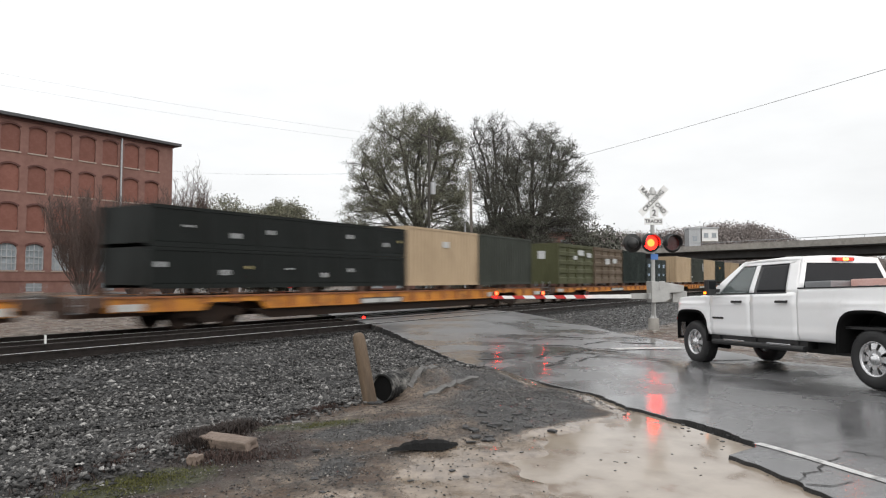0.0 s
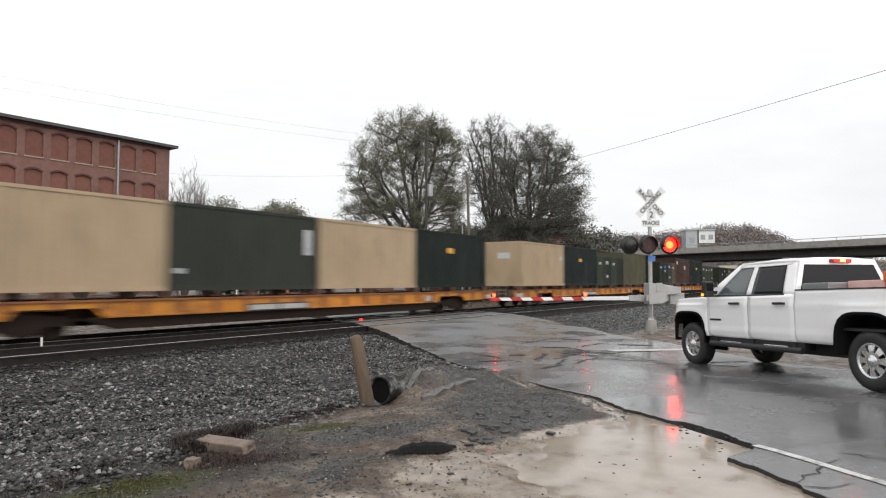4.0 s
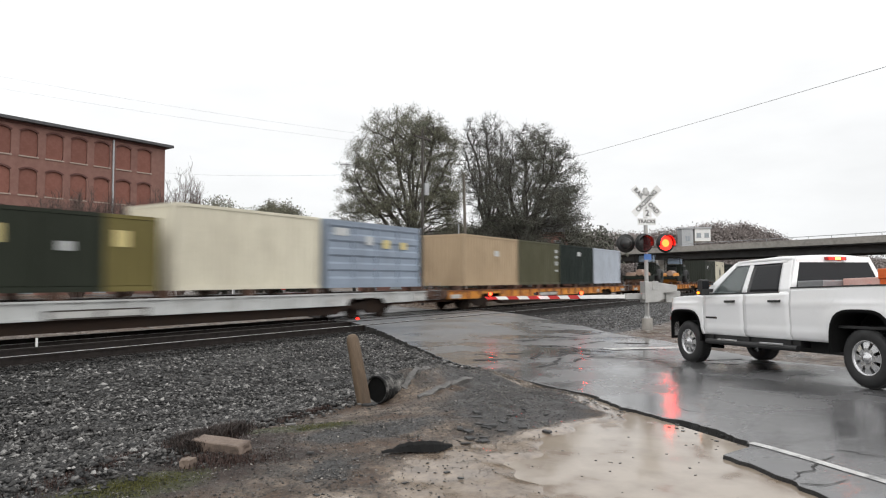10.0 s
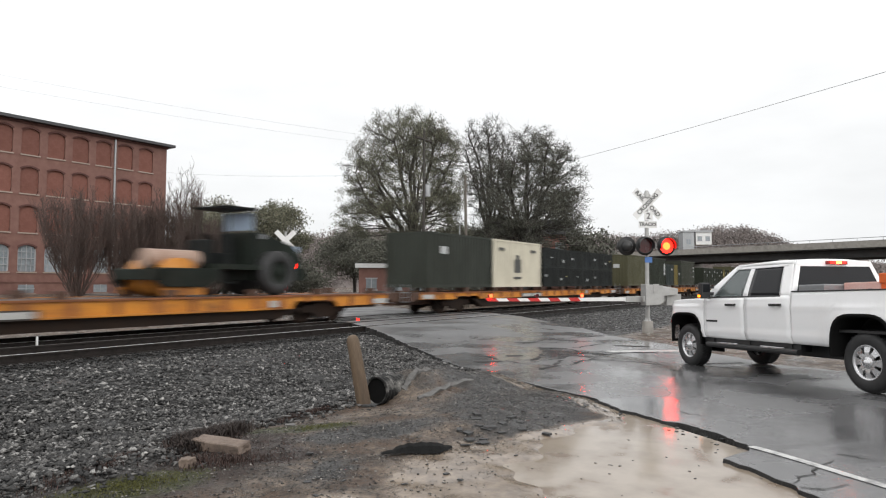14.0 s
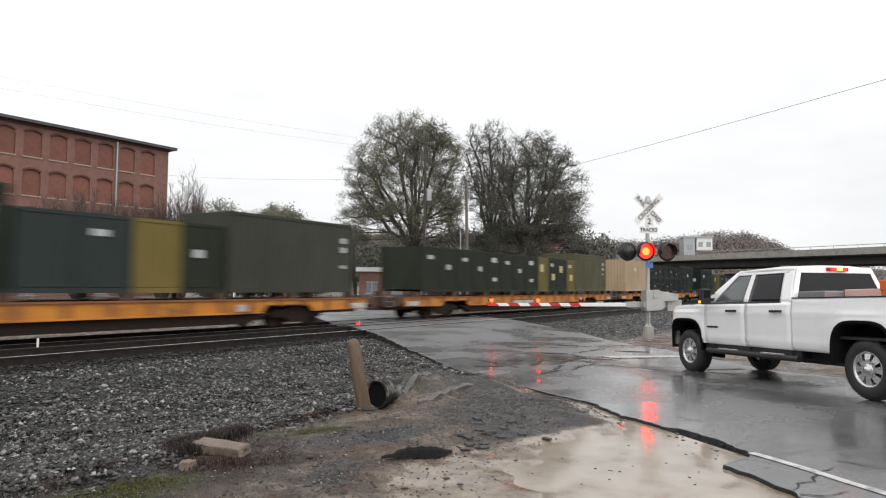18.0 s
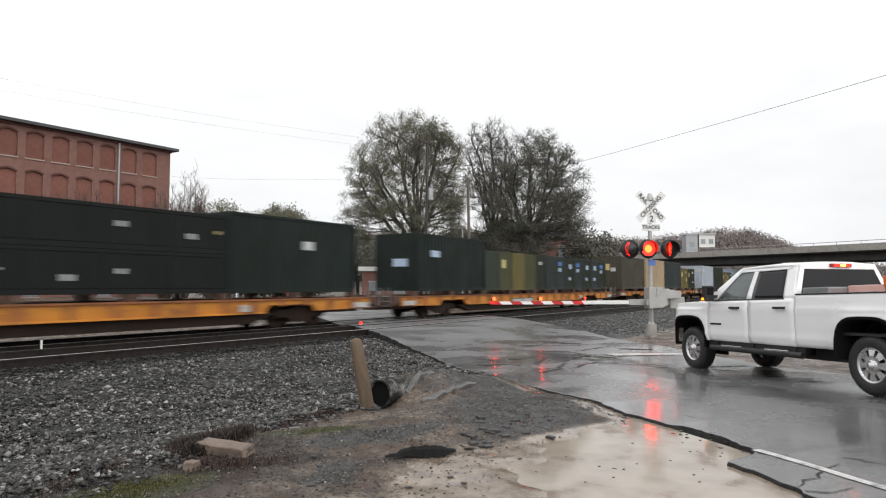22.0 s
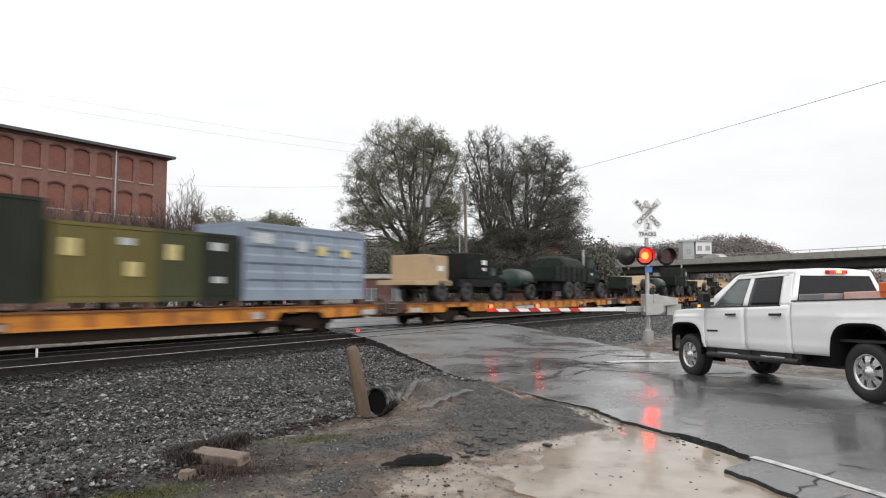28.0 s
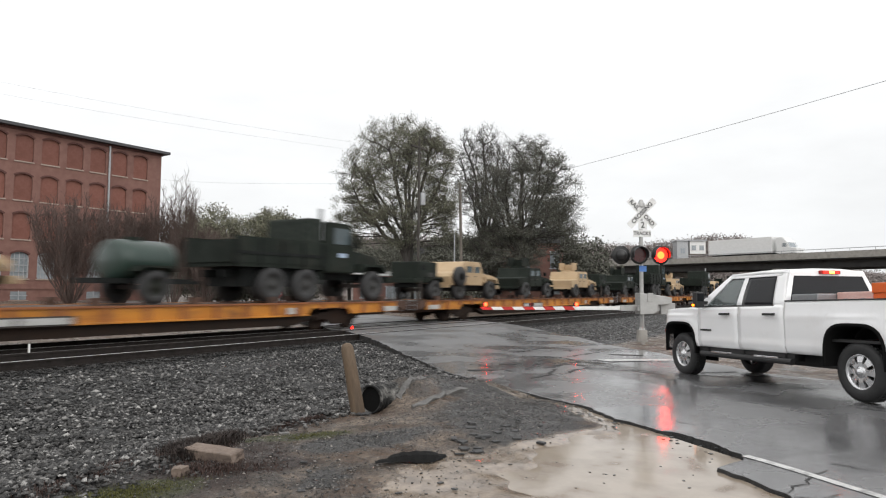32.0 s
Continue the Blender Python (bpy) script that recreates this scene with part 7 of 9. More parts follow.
# ---- bridge traffic ----
def bridge_semi():
    """A white articulated lorry; its front is at x = 0, running to -x."""
    root = tagged(empty("semi_trailer_truck"), "white articulated lorry crossing the overpass", "lorry")
    part("trailer_box", boxes((4.6, 18.4, -1.28, 1.28, 1.15, 4.1), bev=0.03), WHITEPAINT, root)
    part("cab", extrude_profile([(0.0, 0.9), (0.0, 1.75), (1.3, 2.0), (1.75, 3.0), (2.6, 3.85), (3.9, 3.9), (3.9, 0.9)], -1.2, 1.2, 0.06), WHITEPAINT, root)
    part("windscreen", extrude_profile([(1.32, 2.05), (1.72, 2.9), (1.6, 2.9), (1.25, 2.05)], -1.05, 1.05), WINDOWGLASS, root)
    for s in (-1, 1):
        part("side_window", boxes((1.9, 2.6, *sorted((s * 1.2, s * 1.22)), 2.1, 2.8)), WINDOWGLASS, root)
        for x in (0.9, 3.6, 4.9, 15.6, 16.9):
            b = bmesh.new()
            ring(b, 0, 0, [(0.2, s * 0.95), (0.5, s * 0.95), (0.5, s * 1.2), (0.2, s * 1.22), (0.0, s * 1.18)], x, 0.5, 18)
            part("wheel", b, RUBBER, root)
    part("chassis", boxes((0.4, 18.2, -0.5, 0.5, 0.75, 1.15)), BLACKPAINT, root)
    return root


def bridge_car():
    root = tagged(empty("car"), "pale silver car crossing the overpass", "car")
    part("body", extrude_profile([(0.0, 0.35), (0.0, 0.75), (1.0, 0.9), (1.75, 1.4), (3.3, 1.42), (4.3, 0.95), (4.5, 0.8), (4.5, 0.35)], -0.88, 0.88, 0.05), GREYDECK, root)
    for s in (-1, 1):
        part("side_window", extrude_profile([(1.2, 0.95), (1.85, 1.32), (3.2, 1.34), (3.9, 0.97)], *sorted((s * 0.86, s * 0.895))), WINDOWGLASS, root)
        for x in (0.85, 3.6):
            b = bmesh.new()
            ring(b, 0, 0, [(0.15, s * 0.7), (0.32, s * 0.7), (0.32, s * 0.9), (0.15, s * 0.91), (0.0, s * 0.9)], x, 0.32, 16)
            part("wheel", b, RUBBER, root)
    return root


SEMI, OVERCAR = bridge_semi(), bridge_car()
for piece in SEMI.children:
    piece.data.transform(Matrix.Scale(0.76, 4))


def on_bridge(x, y):
    return pose(BR0.x, BR0.y, 6.2, 0, 0, BRANG) @ Matrix.Translation((x, y, 0))


# ---- white crew-cab pickup, stopped at the gate ----
CARWHITE = surf("white_car_paint", (0.9, 0.9, 0.9), (0.87, 0.87, 0.88), 0.8, (0.12, 0.2), 0, 0, 30, 0, (0.72, 0.71, 0.69), 1.4, 0.3, coat=0.6)
TRIM = surf("black_plastic_trim", (0.015, 0.015, 0.016), (0.025, 0.025, 0.025), 6, (0.4, 0.6))
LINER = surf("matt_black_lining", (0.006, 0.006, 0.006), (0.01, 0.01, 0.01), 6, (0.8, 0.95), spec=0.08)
CHROME = surf("chrome_steel", (0.75, 0.75, 0.76), (0.65, 0.65, 0.66), 6, (0.06, 0.18), 1.0)
ALLOY = surf("bright_alloy_wheel", (0.72, 0.72, 0.73), (0.6, 0.6, 0.61), 8, (0.2, 0.35), 0.8)
CABGLASS = glass("tinted_cab_glass", (0.5, 0.56, 0.56))
DARKGLASS = surf("privacy_glass", (0.012, 0.013, 0.015), (0.016, 0.016, 0.018), 2, (0.03, 0.06), spec=0.22)
BRAKERED = glow("brake_lamp_red", (1.0, 0.035, 0.015), 9.0)
AMBER = glow("amber_lamp", (1.0, 0.26, 0.012), 3.0)
BRAKECORE = glow("brake_lamp_core", (1.0, 0.13, 0.02), 22.0)
REDGLOW = glow("dim_red_lens", (1.0, 0.05, 0.03), 0.22)
REDLENS = surf("red_lens", (0.35, 0.015, 0.012), (0.3, 0.012, 0.01), 4, (0.1, 0.2))
ORANGEBOX = surf("orange_plastic", (0.72, 0.14, 0.02), (0.62, 0.11, 0.02), 2, (0.4, 0.6))


def side_y(z):
    """The body side's bulge: widest at the shoulder, tucked in below and above."""
    return 1.0 - 0.045 * max(0.0, (0.95 - z) / 0.45) ** 2 - 0.03 * max(0.0, (z - 1.1) / 0.35) ** 1.5 + 0.012 * math.exp(-((z - 1.19) / 0.03) ** 2) + 0.018 * math.exp(-((z - 0.72) / 0.05) ** 2)


def cabin_y(z):
    return 0.965 - 0.235 * max(0.0, (z - 1.34) / 0.6) ** 1.15


def nose(x):
    """How far the fender turns in towards the nose."""
    return 0.34 * max(0.0, (x - 4.55) / 0.57) ** 2


def side_panel(xa, xb, zl, zu, yf, thick=0.04, nx=20, nz=14, arches=()):
    """A body panel between two lines, left side; closed at the back."""
    bm = bmesh.new()
    F, B = [], []
    for i in range(nx + 1):
        x = xa + (xb - xa) * i / nx
        lo, hi = zl(x), zu(x)
        cf, cb = [], []
        for j in range(nz + 1):
            z = lo + (hi - lo) * j / nz
            y = yf(z) - nose(x)
            for ax in arches:
                r = (abs(x - ax) ** 3.2 + abs(z - 0.46) ** 3.2) ** (1 / 3.2)
                y += 0.03 * math.exp(-((r - 0.62) / 0.11) ** 2)
            cf.append(bm.verts.new((x, y, z)))
            cb.append(bm.verts.new((x, y - thick, z)))
        F.append(cf)
        B.append(cb)
    for i in range(nx):
        for j in range(nz):
            f = bm.faces.new((F[i][j], F[i][j + 1], F[i + 1][j + 1], F[i + 1][j]))
            f.smooth = True
            bm.faces.new((B[i][j], B[i + 1][j], B[i + 1][j + 1], B[i][j + 1]))
        bm.faces.new((F[i][0], F[i + 1][0], B[i + 1][0], B[i][0]))
        bm.faces.new((F[i][nz], B[i][nz], B[i + 1][nz], F[i + 1][nz]))
    for j in range(nz):
        bm.faces.new((F[0][j], B[0][j], B[0][j + 1], F[0][j + 1]))
        bm.faces.new((F[nx][j], F[nx][j + 1], B[nx][j + 1], B[nx][j]))
    bmesh.ops.recalc_face_normals(bm, faces=bm.faces)
    return bm


def mirrored(bm):
    me = mesh_of("tmp", bm)
    b2 = bmesh.new()
    b2.from_mesh(me)
    bpy.data.meshes.remove(me)
    bmesh.ops.scale(b2, vec=(1, -1, 1), verts=b2.verts)
    bmesh.ops.reverse_faces(b2, faces=b2.faces)
    return b2


def patch(corners, yf, off, thick=0.012, n=8, edge=0.0):
    """A pane between four (x, z) corners (bottom rear, bottom front, top front, top rear) on a curved side."""
    bm = bmesh.new()
    F, B = [], []
    br, bf, tf, tr = [Vector(c) for c in corners]
    for i in range(n + 1):
        u = i / n
        cf, cb = [], []
        for j in range(n + 1):
            v = j / n
            p = br.lerp(bf, u).lerp(tr.lerp(tf, u), v)
            y = yf(p.y) + off
            cf.append(bm.verts.new((p.x, y, p.y)))
            cb.append(bm.verts.new((p.x, y - thick, p.y)))
        F.append(cf)
        B.append(cb)
    for i in range(n):
        for j in range(n):
            f = bm.faces.new((F[i][j], F[i][j + 1], F[i + 1][j + 1], F[i + 1][j]))
            f.smooth = True
            bm.faces.new((B[i][j], B[i + 1][j], B[i + 1][j + 1], B[i][j + 1]))
    for i in range(n):
        bm.faces.new((F[i][0], F[i + 1][0], B[i + 1][0], B[i][0]))
        bm.faces.new((F[i][n], B[i][n], B[i + 1][n], F[i + 1][n]))
        bm.faces.new((F[0][i], B[0][i], B[0][i + 1], F[0][i + 1]))
        bm.faces.new((F[n][i], F[n][i + 1], B[n][i + 1], B[n][i]))
    bmesh.ops.recalc_face_normals(bm, faces=bm.faces)
    return bm


def road_wheel(parent, x, s, r=0.415, w=0.27):
    """Tyre with shoulder and tread blocks, eight-window alloy rim, hub; s: +1 left, -1 right."""
    y0 = s * 0.80
    t = bmesh.new()
    prof = [(0.245, 0.0), (0.27, -0.01), (0.36, -0.015), (0.395, 0.01), (r, 0.04), (r, w - 0.04), (0.395, w - 0.01), (0.36, w + 0.012), (0.27, w + 0.005), (0.245, w - 0.01)]
    ring(t, 0, 0, [(q, y0 - s * w / 2 + s * y) for q, y in prof], x, 0.415, 40)
    for k in range(44):
        a = 2 * math.pi * k / 44
        for yy in (0.06, 0.14, 0.21):
            c = Vector((x + (r + 0.004) * math.cos(a + yy), y0 - s * w / 2 + s * yy, 0.415 + (r + 0.004) * math.sin(a + yy)))
            m = Matrix.Translation(c) @ Matrix.Rotation(-(a + yy), 4, "Y") @ Matrix.Diagonal((0.012, 0.05, 0.036, 1))
            bmesh.ops.create_cube(t, size=1.0, matrix=m)
    bmesh.ops.recalc_face_normals(t, faces=t.faces)
    wh = part("wheel", t, RUBBER, parent)
    yo = y0 + s * (w / 2 - 0.02)
    b = bmesh.new()
    ring(b, 0, 0, [(0.25, y0 - s * 0.1), (0.235, yo - s * 0.03), (0.252, yo), (0.252, yo + s * 0.012), (0.238, yo + s * 0.012), (0.218, yo - s * 0.015), (0.21, yo - s * 0.05)], x, 0.415, 40)
    for k in range(8):
        a = 2 * math.pi * k / 8
        d, pr = Vector((math.cos(a), 0, math.sin(a))), Vector((-math.sin(a), 0, math.cos(a)))
        q = []
        for rr, hw, yy in ((0.07, 0.046, 0.0), (0.14, 0.038, 0.006), (0.222, 0.06, -0.012)):
            c = Vector((x, yo + s * yy, 0.415)) + d * rr
            q.append([c + pr * hw, c - pr * hw, c - pr * hw * 0.8 - Vector((0, s * 0.045, 0)), c + pr * hw * 0.8 - Vector((0, s * 0.045, 0))])
        for A, B in zip(q, q[1:]):
            va, vb = [b.verts.new(p) for p in A], [b.verts.new(p) for p in B]
            for i in range(4):
                b.faces.new((va[i], va[(i + 1) % 4], vb[(i + 1) % 4], vb[i]))
    ring(b, 0, 0, [(0.085, yo - s * 0.03), (0.085, yo + s * 0.004), (0.07, yo + s * 0.012), (0.05, yo + s * 0.02), (0.04, yo + s * 0.05), (0.0, yo + s * 0.055)], x, 0.415, 24)
    bmesh.ops.recalc_face_normals(b, faces=b.faces)
    part("rim", b, ALLOY, wh, "bright eight-spoke alloy rim")
    part("brake_disc", tube((x, y0 - s * 0.02, 0.415), (x, y0 + s * 0.03, 0.415), 0.19, seg=24), DARKSTEEL, wh)
    return wh


def squarish(a):
    return (abs(math.cos(a)) ** 3.6 + abs(math.sin(a)) ** 3.6) ** (1 / 3.6)


def build_pickup():
    root = empty("pickup_truck", pose(11.816, -0.545, 0.023, 0, 1.9, 46))
    RA, FA = 0.0, 4.26

    def arch(ax, hw, hh):
        return lambda x: 0.46 + hh * (1 - (abs(x - ax) / hw) ** 3.6) ** (1 / 3.6) if abs(x - ax) < hw else 0.0

    ar, af = arch(RA, 0.5, 0.6), arch(FA, 0.54, 0.57)
    rock = 0.60

    def low(x):
        return max(rock, ar(x), af(x))
    bed_top = lambda x: 1.43
    belt = lambda x: 1.345 - 0.012 * (x - 2.5)
    fend = lambda x: 1.335 - 0.09 * max(0.0, (x - 4.0) / 1.1) ** 2
    for s, side in ((1, "left"), (-1, "right")):
        mk = (lambda b: b) if s > 0 else mirrored
        part("bed_side", mk(side_panel(-1.33, 1.345, low, bed_top, side_y, 0.07, 60, 16, (RA,))), CARWHITE, root)
        rd = part("rear_door", mk(side_panel(1.352, 2.464, lambda x: rock, belt, side_y, 0.06, 10, 16)), CARWHITE, root)
        fd = part("front_door", mk(side_panel(2.471, 3.624, lambda x: rock, belt, side_y, 0.06, 10, 16)), CARWHITE, root)
        part("front_fender", mk(side_panel(3.631, 5.12, low, fend, side_y, 0.06, 48, 16, (FA,))), CARWHITE, root)
        for d, x in ((rd, 1.52), (fd, 2.66)):
            b = bmesh.new()
            box(b, x, x + 0.26, side_y(1.2) + 0.025, side_y(1.2) + 0.05, 1.2, 1.24, bev=0.01)
            box(b, x + 0.02, x + 0.06, side_y(1.2) - 0.01, side_y(1.2) + 0.03, 1.2, 1.24)
            box(b, x + 0.2, x + 0.24, side_y(1.2) - 0.01, side_y(1.2) + 0.03, 1.2, 1.24)
            part("door_handle", mk(b), TRIM, d, "black door handle")
        part("badge", mk(boxes((3.22, 3.55, side_y(0.9) - 0.005, side_y(0.9) + 0.008, 0.9, 0.935))), TRIM, fd, "small dark badge bar")
        # cabin side: pillars and window surrounds as one pressed frame, then the panes
        frame_b = bmesh.new()
        quads = [[(1.36, 1.34), (1.62, 1.34), (1.72, 1.90), (1.5, 1.93)], [(2.42, 1.34), (2.54, 1.34), (2.52, 1.93), (2.42, 1.93)], [(3.42, 1.34), (3.75, 1.33), (2.94, 1.93), (2.84, 1.9)], [(1.6, 1.86), (2.95, 1.86), (2.9, 1.95), (1.55, 1.95)], [(1.4, 1.335), (3.6, 1.33), (3.52, 1.375), (1.42, 1.375)]]
        for q in quads:
            b = patch(q, cabin_y, 0.0, 0.05, 6)
            me = mesh_of("tmp", b)
            frame_b.from_mesh(me)
            bpy.data.meshes.remove(me)
        part("cab_frame", mk(frame_b), CARWHITE, root)
        part("rear_door_window", mk(patch([(1.6, 1.37), (2.43, 1.37), (2.43, 1.87), (1.7, 1.87)], cabin_y, -0.012)), DARKGLASS, rd, "dark tinted window")
        part("front_door_window", mk(patch([(2.53, 1.37), (3.44, 1.37), (2.86, 1.87), (2.52, 1.87)], cabin_y, -0.012)), CABGLASS, fd, "clear window")
        part("window_moulding", mk(patch([(1.6, 1.355), (3.5, 1.35), (3.48, 1.375), (1.6, 1.378)], cabin_y, 0.012, 0.012, 4)), TRIM, root)
        m = bmesh.new()
        box(m, 3.36, 3.5, 1.02, 1.2, 1.34, 1.64, bev=0.03)
        mirror = part("door_mirror", mk(m), TRIM, root, "large black towing mirror")
        # Dark glass, not silvered: the mirror's dark reflection is put into its colour.
        part("mirror_glass", mk(boxes((3.352, 3.36, 1.04, 1.18, 1.46, 1.61))), DARKGLASS, mirror)
        part("mirror_arm", mk(boxes((3.38, 3.46, 0.93, 1.03, 1.40, 1.46), (3.38, 3.46, 0.93, 1.03, 1.53, 1.57))), TRIM, mirror)
        part("marker_lamp", mk(boxes((3.43, 3.5, 1.19, 1.21, 1.365, 1.41))), AMBER, mirror, "lit amber marker lamp")
        sb = bmesh.new()
        cyl(sb, (1.2, 0.99, 0.47), (3.55, 0.99, 0.47), 0.05, seg=12)
        board = part("running_board", mk(sb), TRIM, root)
        for x in (1.75, 2.9):
            part("step_pad", mk(boxes((x - 0.28, x + 0.28, 0.97, 1.045, 0.5, 0.535), bev=0.008)), CHROME, board, "bright step pad")
        for x in (1.4, 2.4, 3.4):
            part("step_bracket", mk(boxes((x - 0.03, x + 0.03, 0.6, 0.98, 0.46, 0.6))), TRIM, board)
        part("rocker_cover", mk(boxes((1.2, 3.68, 0.86, 0.95, 0.47, 0.62))), TRIM, root)
        # lamps
        b = bmesh.new()
        box(b, 4.9, 5.12, 0.45, 0.72, 1.0, 1.19, bev=0.02)
        part("headlight", mk(b), CHROME, root)
        part("tail_lamp", mk(boxes((-1.36, -1.28, 0.78, 0.985, 0.95, 1.38), bev=0.015)), BRAKERED, root, "lit red tail lamp")
        part("side_reflector", mk(boxes((4.86, 4.94, side_y(0.85) - 0.16, side_y(0.85) - 0.1, 0.84, 0.9))), REDLENS, root)
        for ax, hw, hh in ((RA, 0.5, 0.6), (FA, 0.54, 0.57)):
            b = bmesh.new()
            L1 = [[(ax + (hw + rr) * math.cos(a) / squarish(a), yy - nose(ax + (hw + rr) * math.cos(a) / squarish(a)), 0.46 + (hh + rr) * math.sin(a) / squarish(a)) for a in [math.pi * k / 20 for k in range(21)]] for rr, yy in ((-0.005, 0.99), (0.04, 1.015), (0.04, 1.04), (-0.01, 1.03), (-0.02, 0.55))]
            V = [[b.verts.new(p) for p in row] for row in L1]
            for A, B in zip(V, V[1:]):
                for i in range(20):
                    f = b.faces.new((A[i], A[i + 1], B[i + 1], B[i]))
                    f.smooth = True
            box(b, ax - hw, ax + hw, 0.50, 0.54, 0.3, 1.05)
            part("wheel_arch_liner", mk(b), LINER, root, "black wheel arch lining")
        road_wheel(root, RA, s)
        road_wheel(root, FA, s)
    # hood, roof, screen: lofted
    def hood_sec(x, z, w, drop):
        return [(x, w * t, z - drop * abs(t) ** 2.5 + 0.025 * math.exp(-((abs(t) - 0.45) / 0.14) ** 2)) for t in np.linspace(-1, 1, 17)] + [(x, w, z - drop - 0.08), (x, -w, z - drop - 0.08)]
    part("hood", loft([hood_sec(3.66, 1.39, 0.93, 0.05), hood_sec(4.1, 1.375, 0.93, 0.045), hood_sec(4.7, 1.335, 0.91, 0.045), hood_sec(5.0, 1.28, 0.74, 0.05), hood_sec(5.12, 1.2, 0.62, 0.04)]), CARWHITE, root)

    def roof_sec(x, z, w):
        return [(x, w * t, z - 0.055 * abs(t) ** 3.2) for t in np.linspace(-1, 1, 15)] + [(x, w * 0.98, z - 0.1), (x, -w * 0.98, z - 0.1)]
    part("roof", loft([roof_sec(1.43, 1.955, 0.74), roof_sec(1.52, 1.985, 0.755), roof_sec(2.1, 2.005, 0.76), roof_sec(2.7, 1.995, 0.755), roof_sec(2.92, 1.965, 0.74)]), CARWHITE, root)
    ws = bmesh.new()
    row0 = [(3.70 - 0.10 * t * t, 0.92 * t, 1.385) for t in np.linspace(-1, 1, 9)]
    row1 = [(2.92 - 0.05 * t * t, 0.72 * t, 1.935) for t in np.linspace(-1, 1, 9)]
    V0, V1 = [ws.verts.new(p) for p in row0], [ws.verts.new(p) for p in row1]
    for i in range(8):
        ws.faces.new((V0[i], V0[i + 1], V1[i + 1], V1[i])).smooth = True
    part("windscreen", ws, CABGLASS, root)
    # rear of the cab
    part("cab_back", loft([[(1.352, -0.95, 0.62), (1.352, 0.95, 0.62), (1.40, 0.95, 0.62), (1.40, -0.95, 0.62)], [(1.352, -0.955, 1.40), (1.352, 0.955, 1.40), (1.41, 0.955, 1.40), (1.41, -0.955, 1.40)]], smooth=False), CARWHITE, root)
    def back_q(y0, y1, z0, z1, off, name, mat, parent=root):
        xx = lambda z: 1.352 + 0.10 * (z - 1.40) / 0.55 - off
        yy = lambda y, z: y * (cabin_y(z) / cabin_y(1.40))
        c = [(xx(z0), yy(y0, z0), z0), (xx(z0), yy(y1, z0), z0), (xx(z1), yy(y1, z1), z1), (xx(z1), yy(y0, z1), z1)]
        return part(name, loft([[Vector(p) for p in c], [Vector(p) + Vector((0.03, 0, 0)) for p in c]], smooth=False), mat, parent)
    back_q(-0.95, -0.85, 1.40, 1.95, 0.0, "cab_rear_pillar", CARWHITE)
    back_q(0.85, 0.95, 1.40, 1.95, 0.0, "cab_rear_pillar", CARWHITE)
    back_q(-0.86, 0.86, 1.40, 1.45, 0.0, "cab_rear_sill", CARWHITE)
    back_q(-0.86, 0.86, 1.88, 1.955, 0.0, "cab_rear_header", CARWHITE)
    back_q(-0.86, 0.86, 1.45, 1.88, -0.005, "rear_window", DARKGLASS)
    hb = part("high_brake_lamp", boxes((1.385, 1.44, -0.2, 0.2, 1.885, 1.945), bev=0.012), REDLENS, root)
    lens = part("lit_lens", boxes((1.37, 1.386, -0.16, 0.16, 1.89, 1.94)), REDGLOW, hb, "lit red lens")
    part("bulb", boxes((1.362, 1.37, -0.06, 0.04, 1.897, 1.933)), BRAKECORE, hb, "bright lamp core")
    # nose
    g = part("grille", boxes((5.08, 5.17, -0.6, 0.6, 0.84, 1.2), bev=0.02), CHROME, root)
    for z in (0.9, 0.98, 1.06, 1.14):
        part("grille_bar", boxes((5.165, 5.185, -0.55, 0.55, z - 0.012, z + 0.012)), TRIM, g)
    part("front_bumper", loft([[(5.24 - 0.4 * t * t, 0.94 * t, z) for z in (0.52, 0.8)] + [(5.02 - 0.4 * t * t, 0.9 * t, 0.8), (5.02 - 0.4 * t * t, 0.9 * t, 0.52)] for t in np.linspace(-1, 1, 13)]), CHROME, root, "chrome front bumper")
    part("air_dam", boxes((4.75, 4.95, -0.7, 0.7, 0.4, 0.53)), TRIM, root)
    part("rear_bumper", boxes((-1.58, -1.4, -0.96, 0.96, 0.56, 0.76), bev=0.03), CHROME, root)
    part("tailgate", boxes((-1.37, -1.3, -0.78, 0.78, 0.8, 1.42), bev=0.015), CARWHITE, root)
    part("bed_floor", boxes((-1.3, 1.34, -0.93, 0.93, 0.82, 0.86)), TRIM, root)
    for s in (-1, 1):
        part("bed_rail_cap", boxes((-1.32, 1.33, *sorted((s * 0.9, s * 0.985)), 1.425, 1.445), bev=0.006), TRIM, root)
    # underside and cabin
    part("chassis", boxes((-1.2, 4.9, -0.55, 0.55, 0.38, 0.6)), TRIM, root)
    part("axle", boxes((-0.07, 0.07, -0.8, 0.8, 0.34, 0.48), (4.19, 4.33, -0.8, 0.8, 0.34, 0.48)), DARKSTEEL, root)
    part("cab_floor", boxes((1.4, 3.7, -0.9, 0.9, 0.6, 0.66)), TRIM, root)
    part("engine_bay", boxes((3.7, 5.0, -0.5, 0.5, 0.6, 1.2)), TRIM, root)
    part("dashboard", boxes((3.25, 3.66, -0.88, 0.88, 1.0, 1.36), bev=0.05), TRIM, root)
    for x in (1.65, 2.62):
        for y in (-0.42, 0.42):
            st = part("seat", boxes((x, x + 0.55, y - 0.27, y + 0.27, 0.85, 1.02), (x - 0.1, x + 0.08, y - 0.27, y + 0.27, 0.95, 1.5), bev=0.05), TRIM, root)
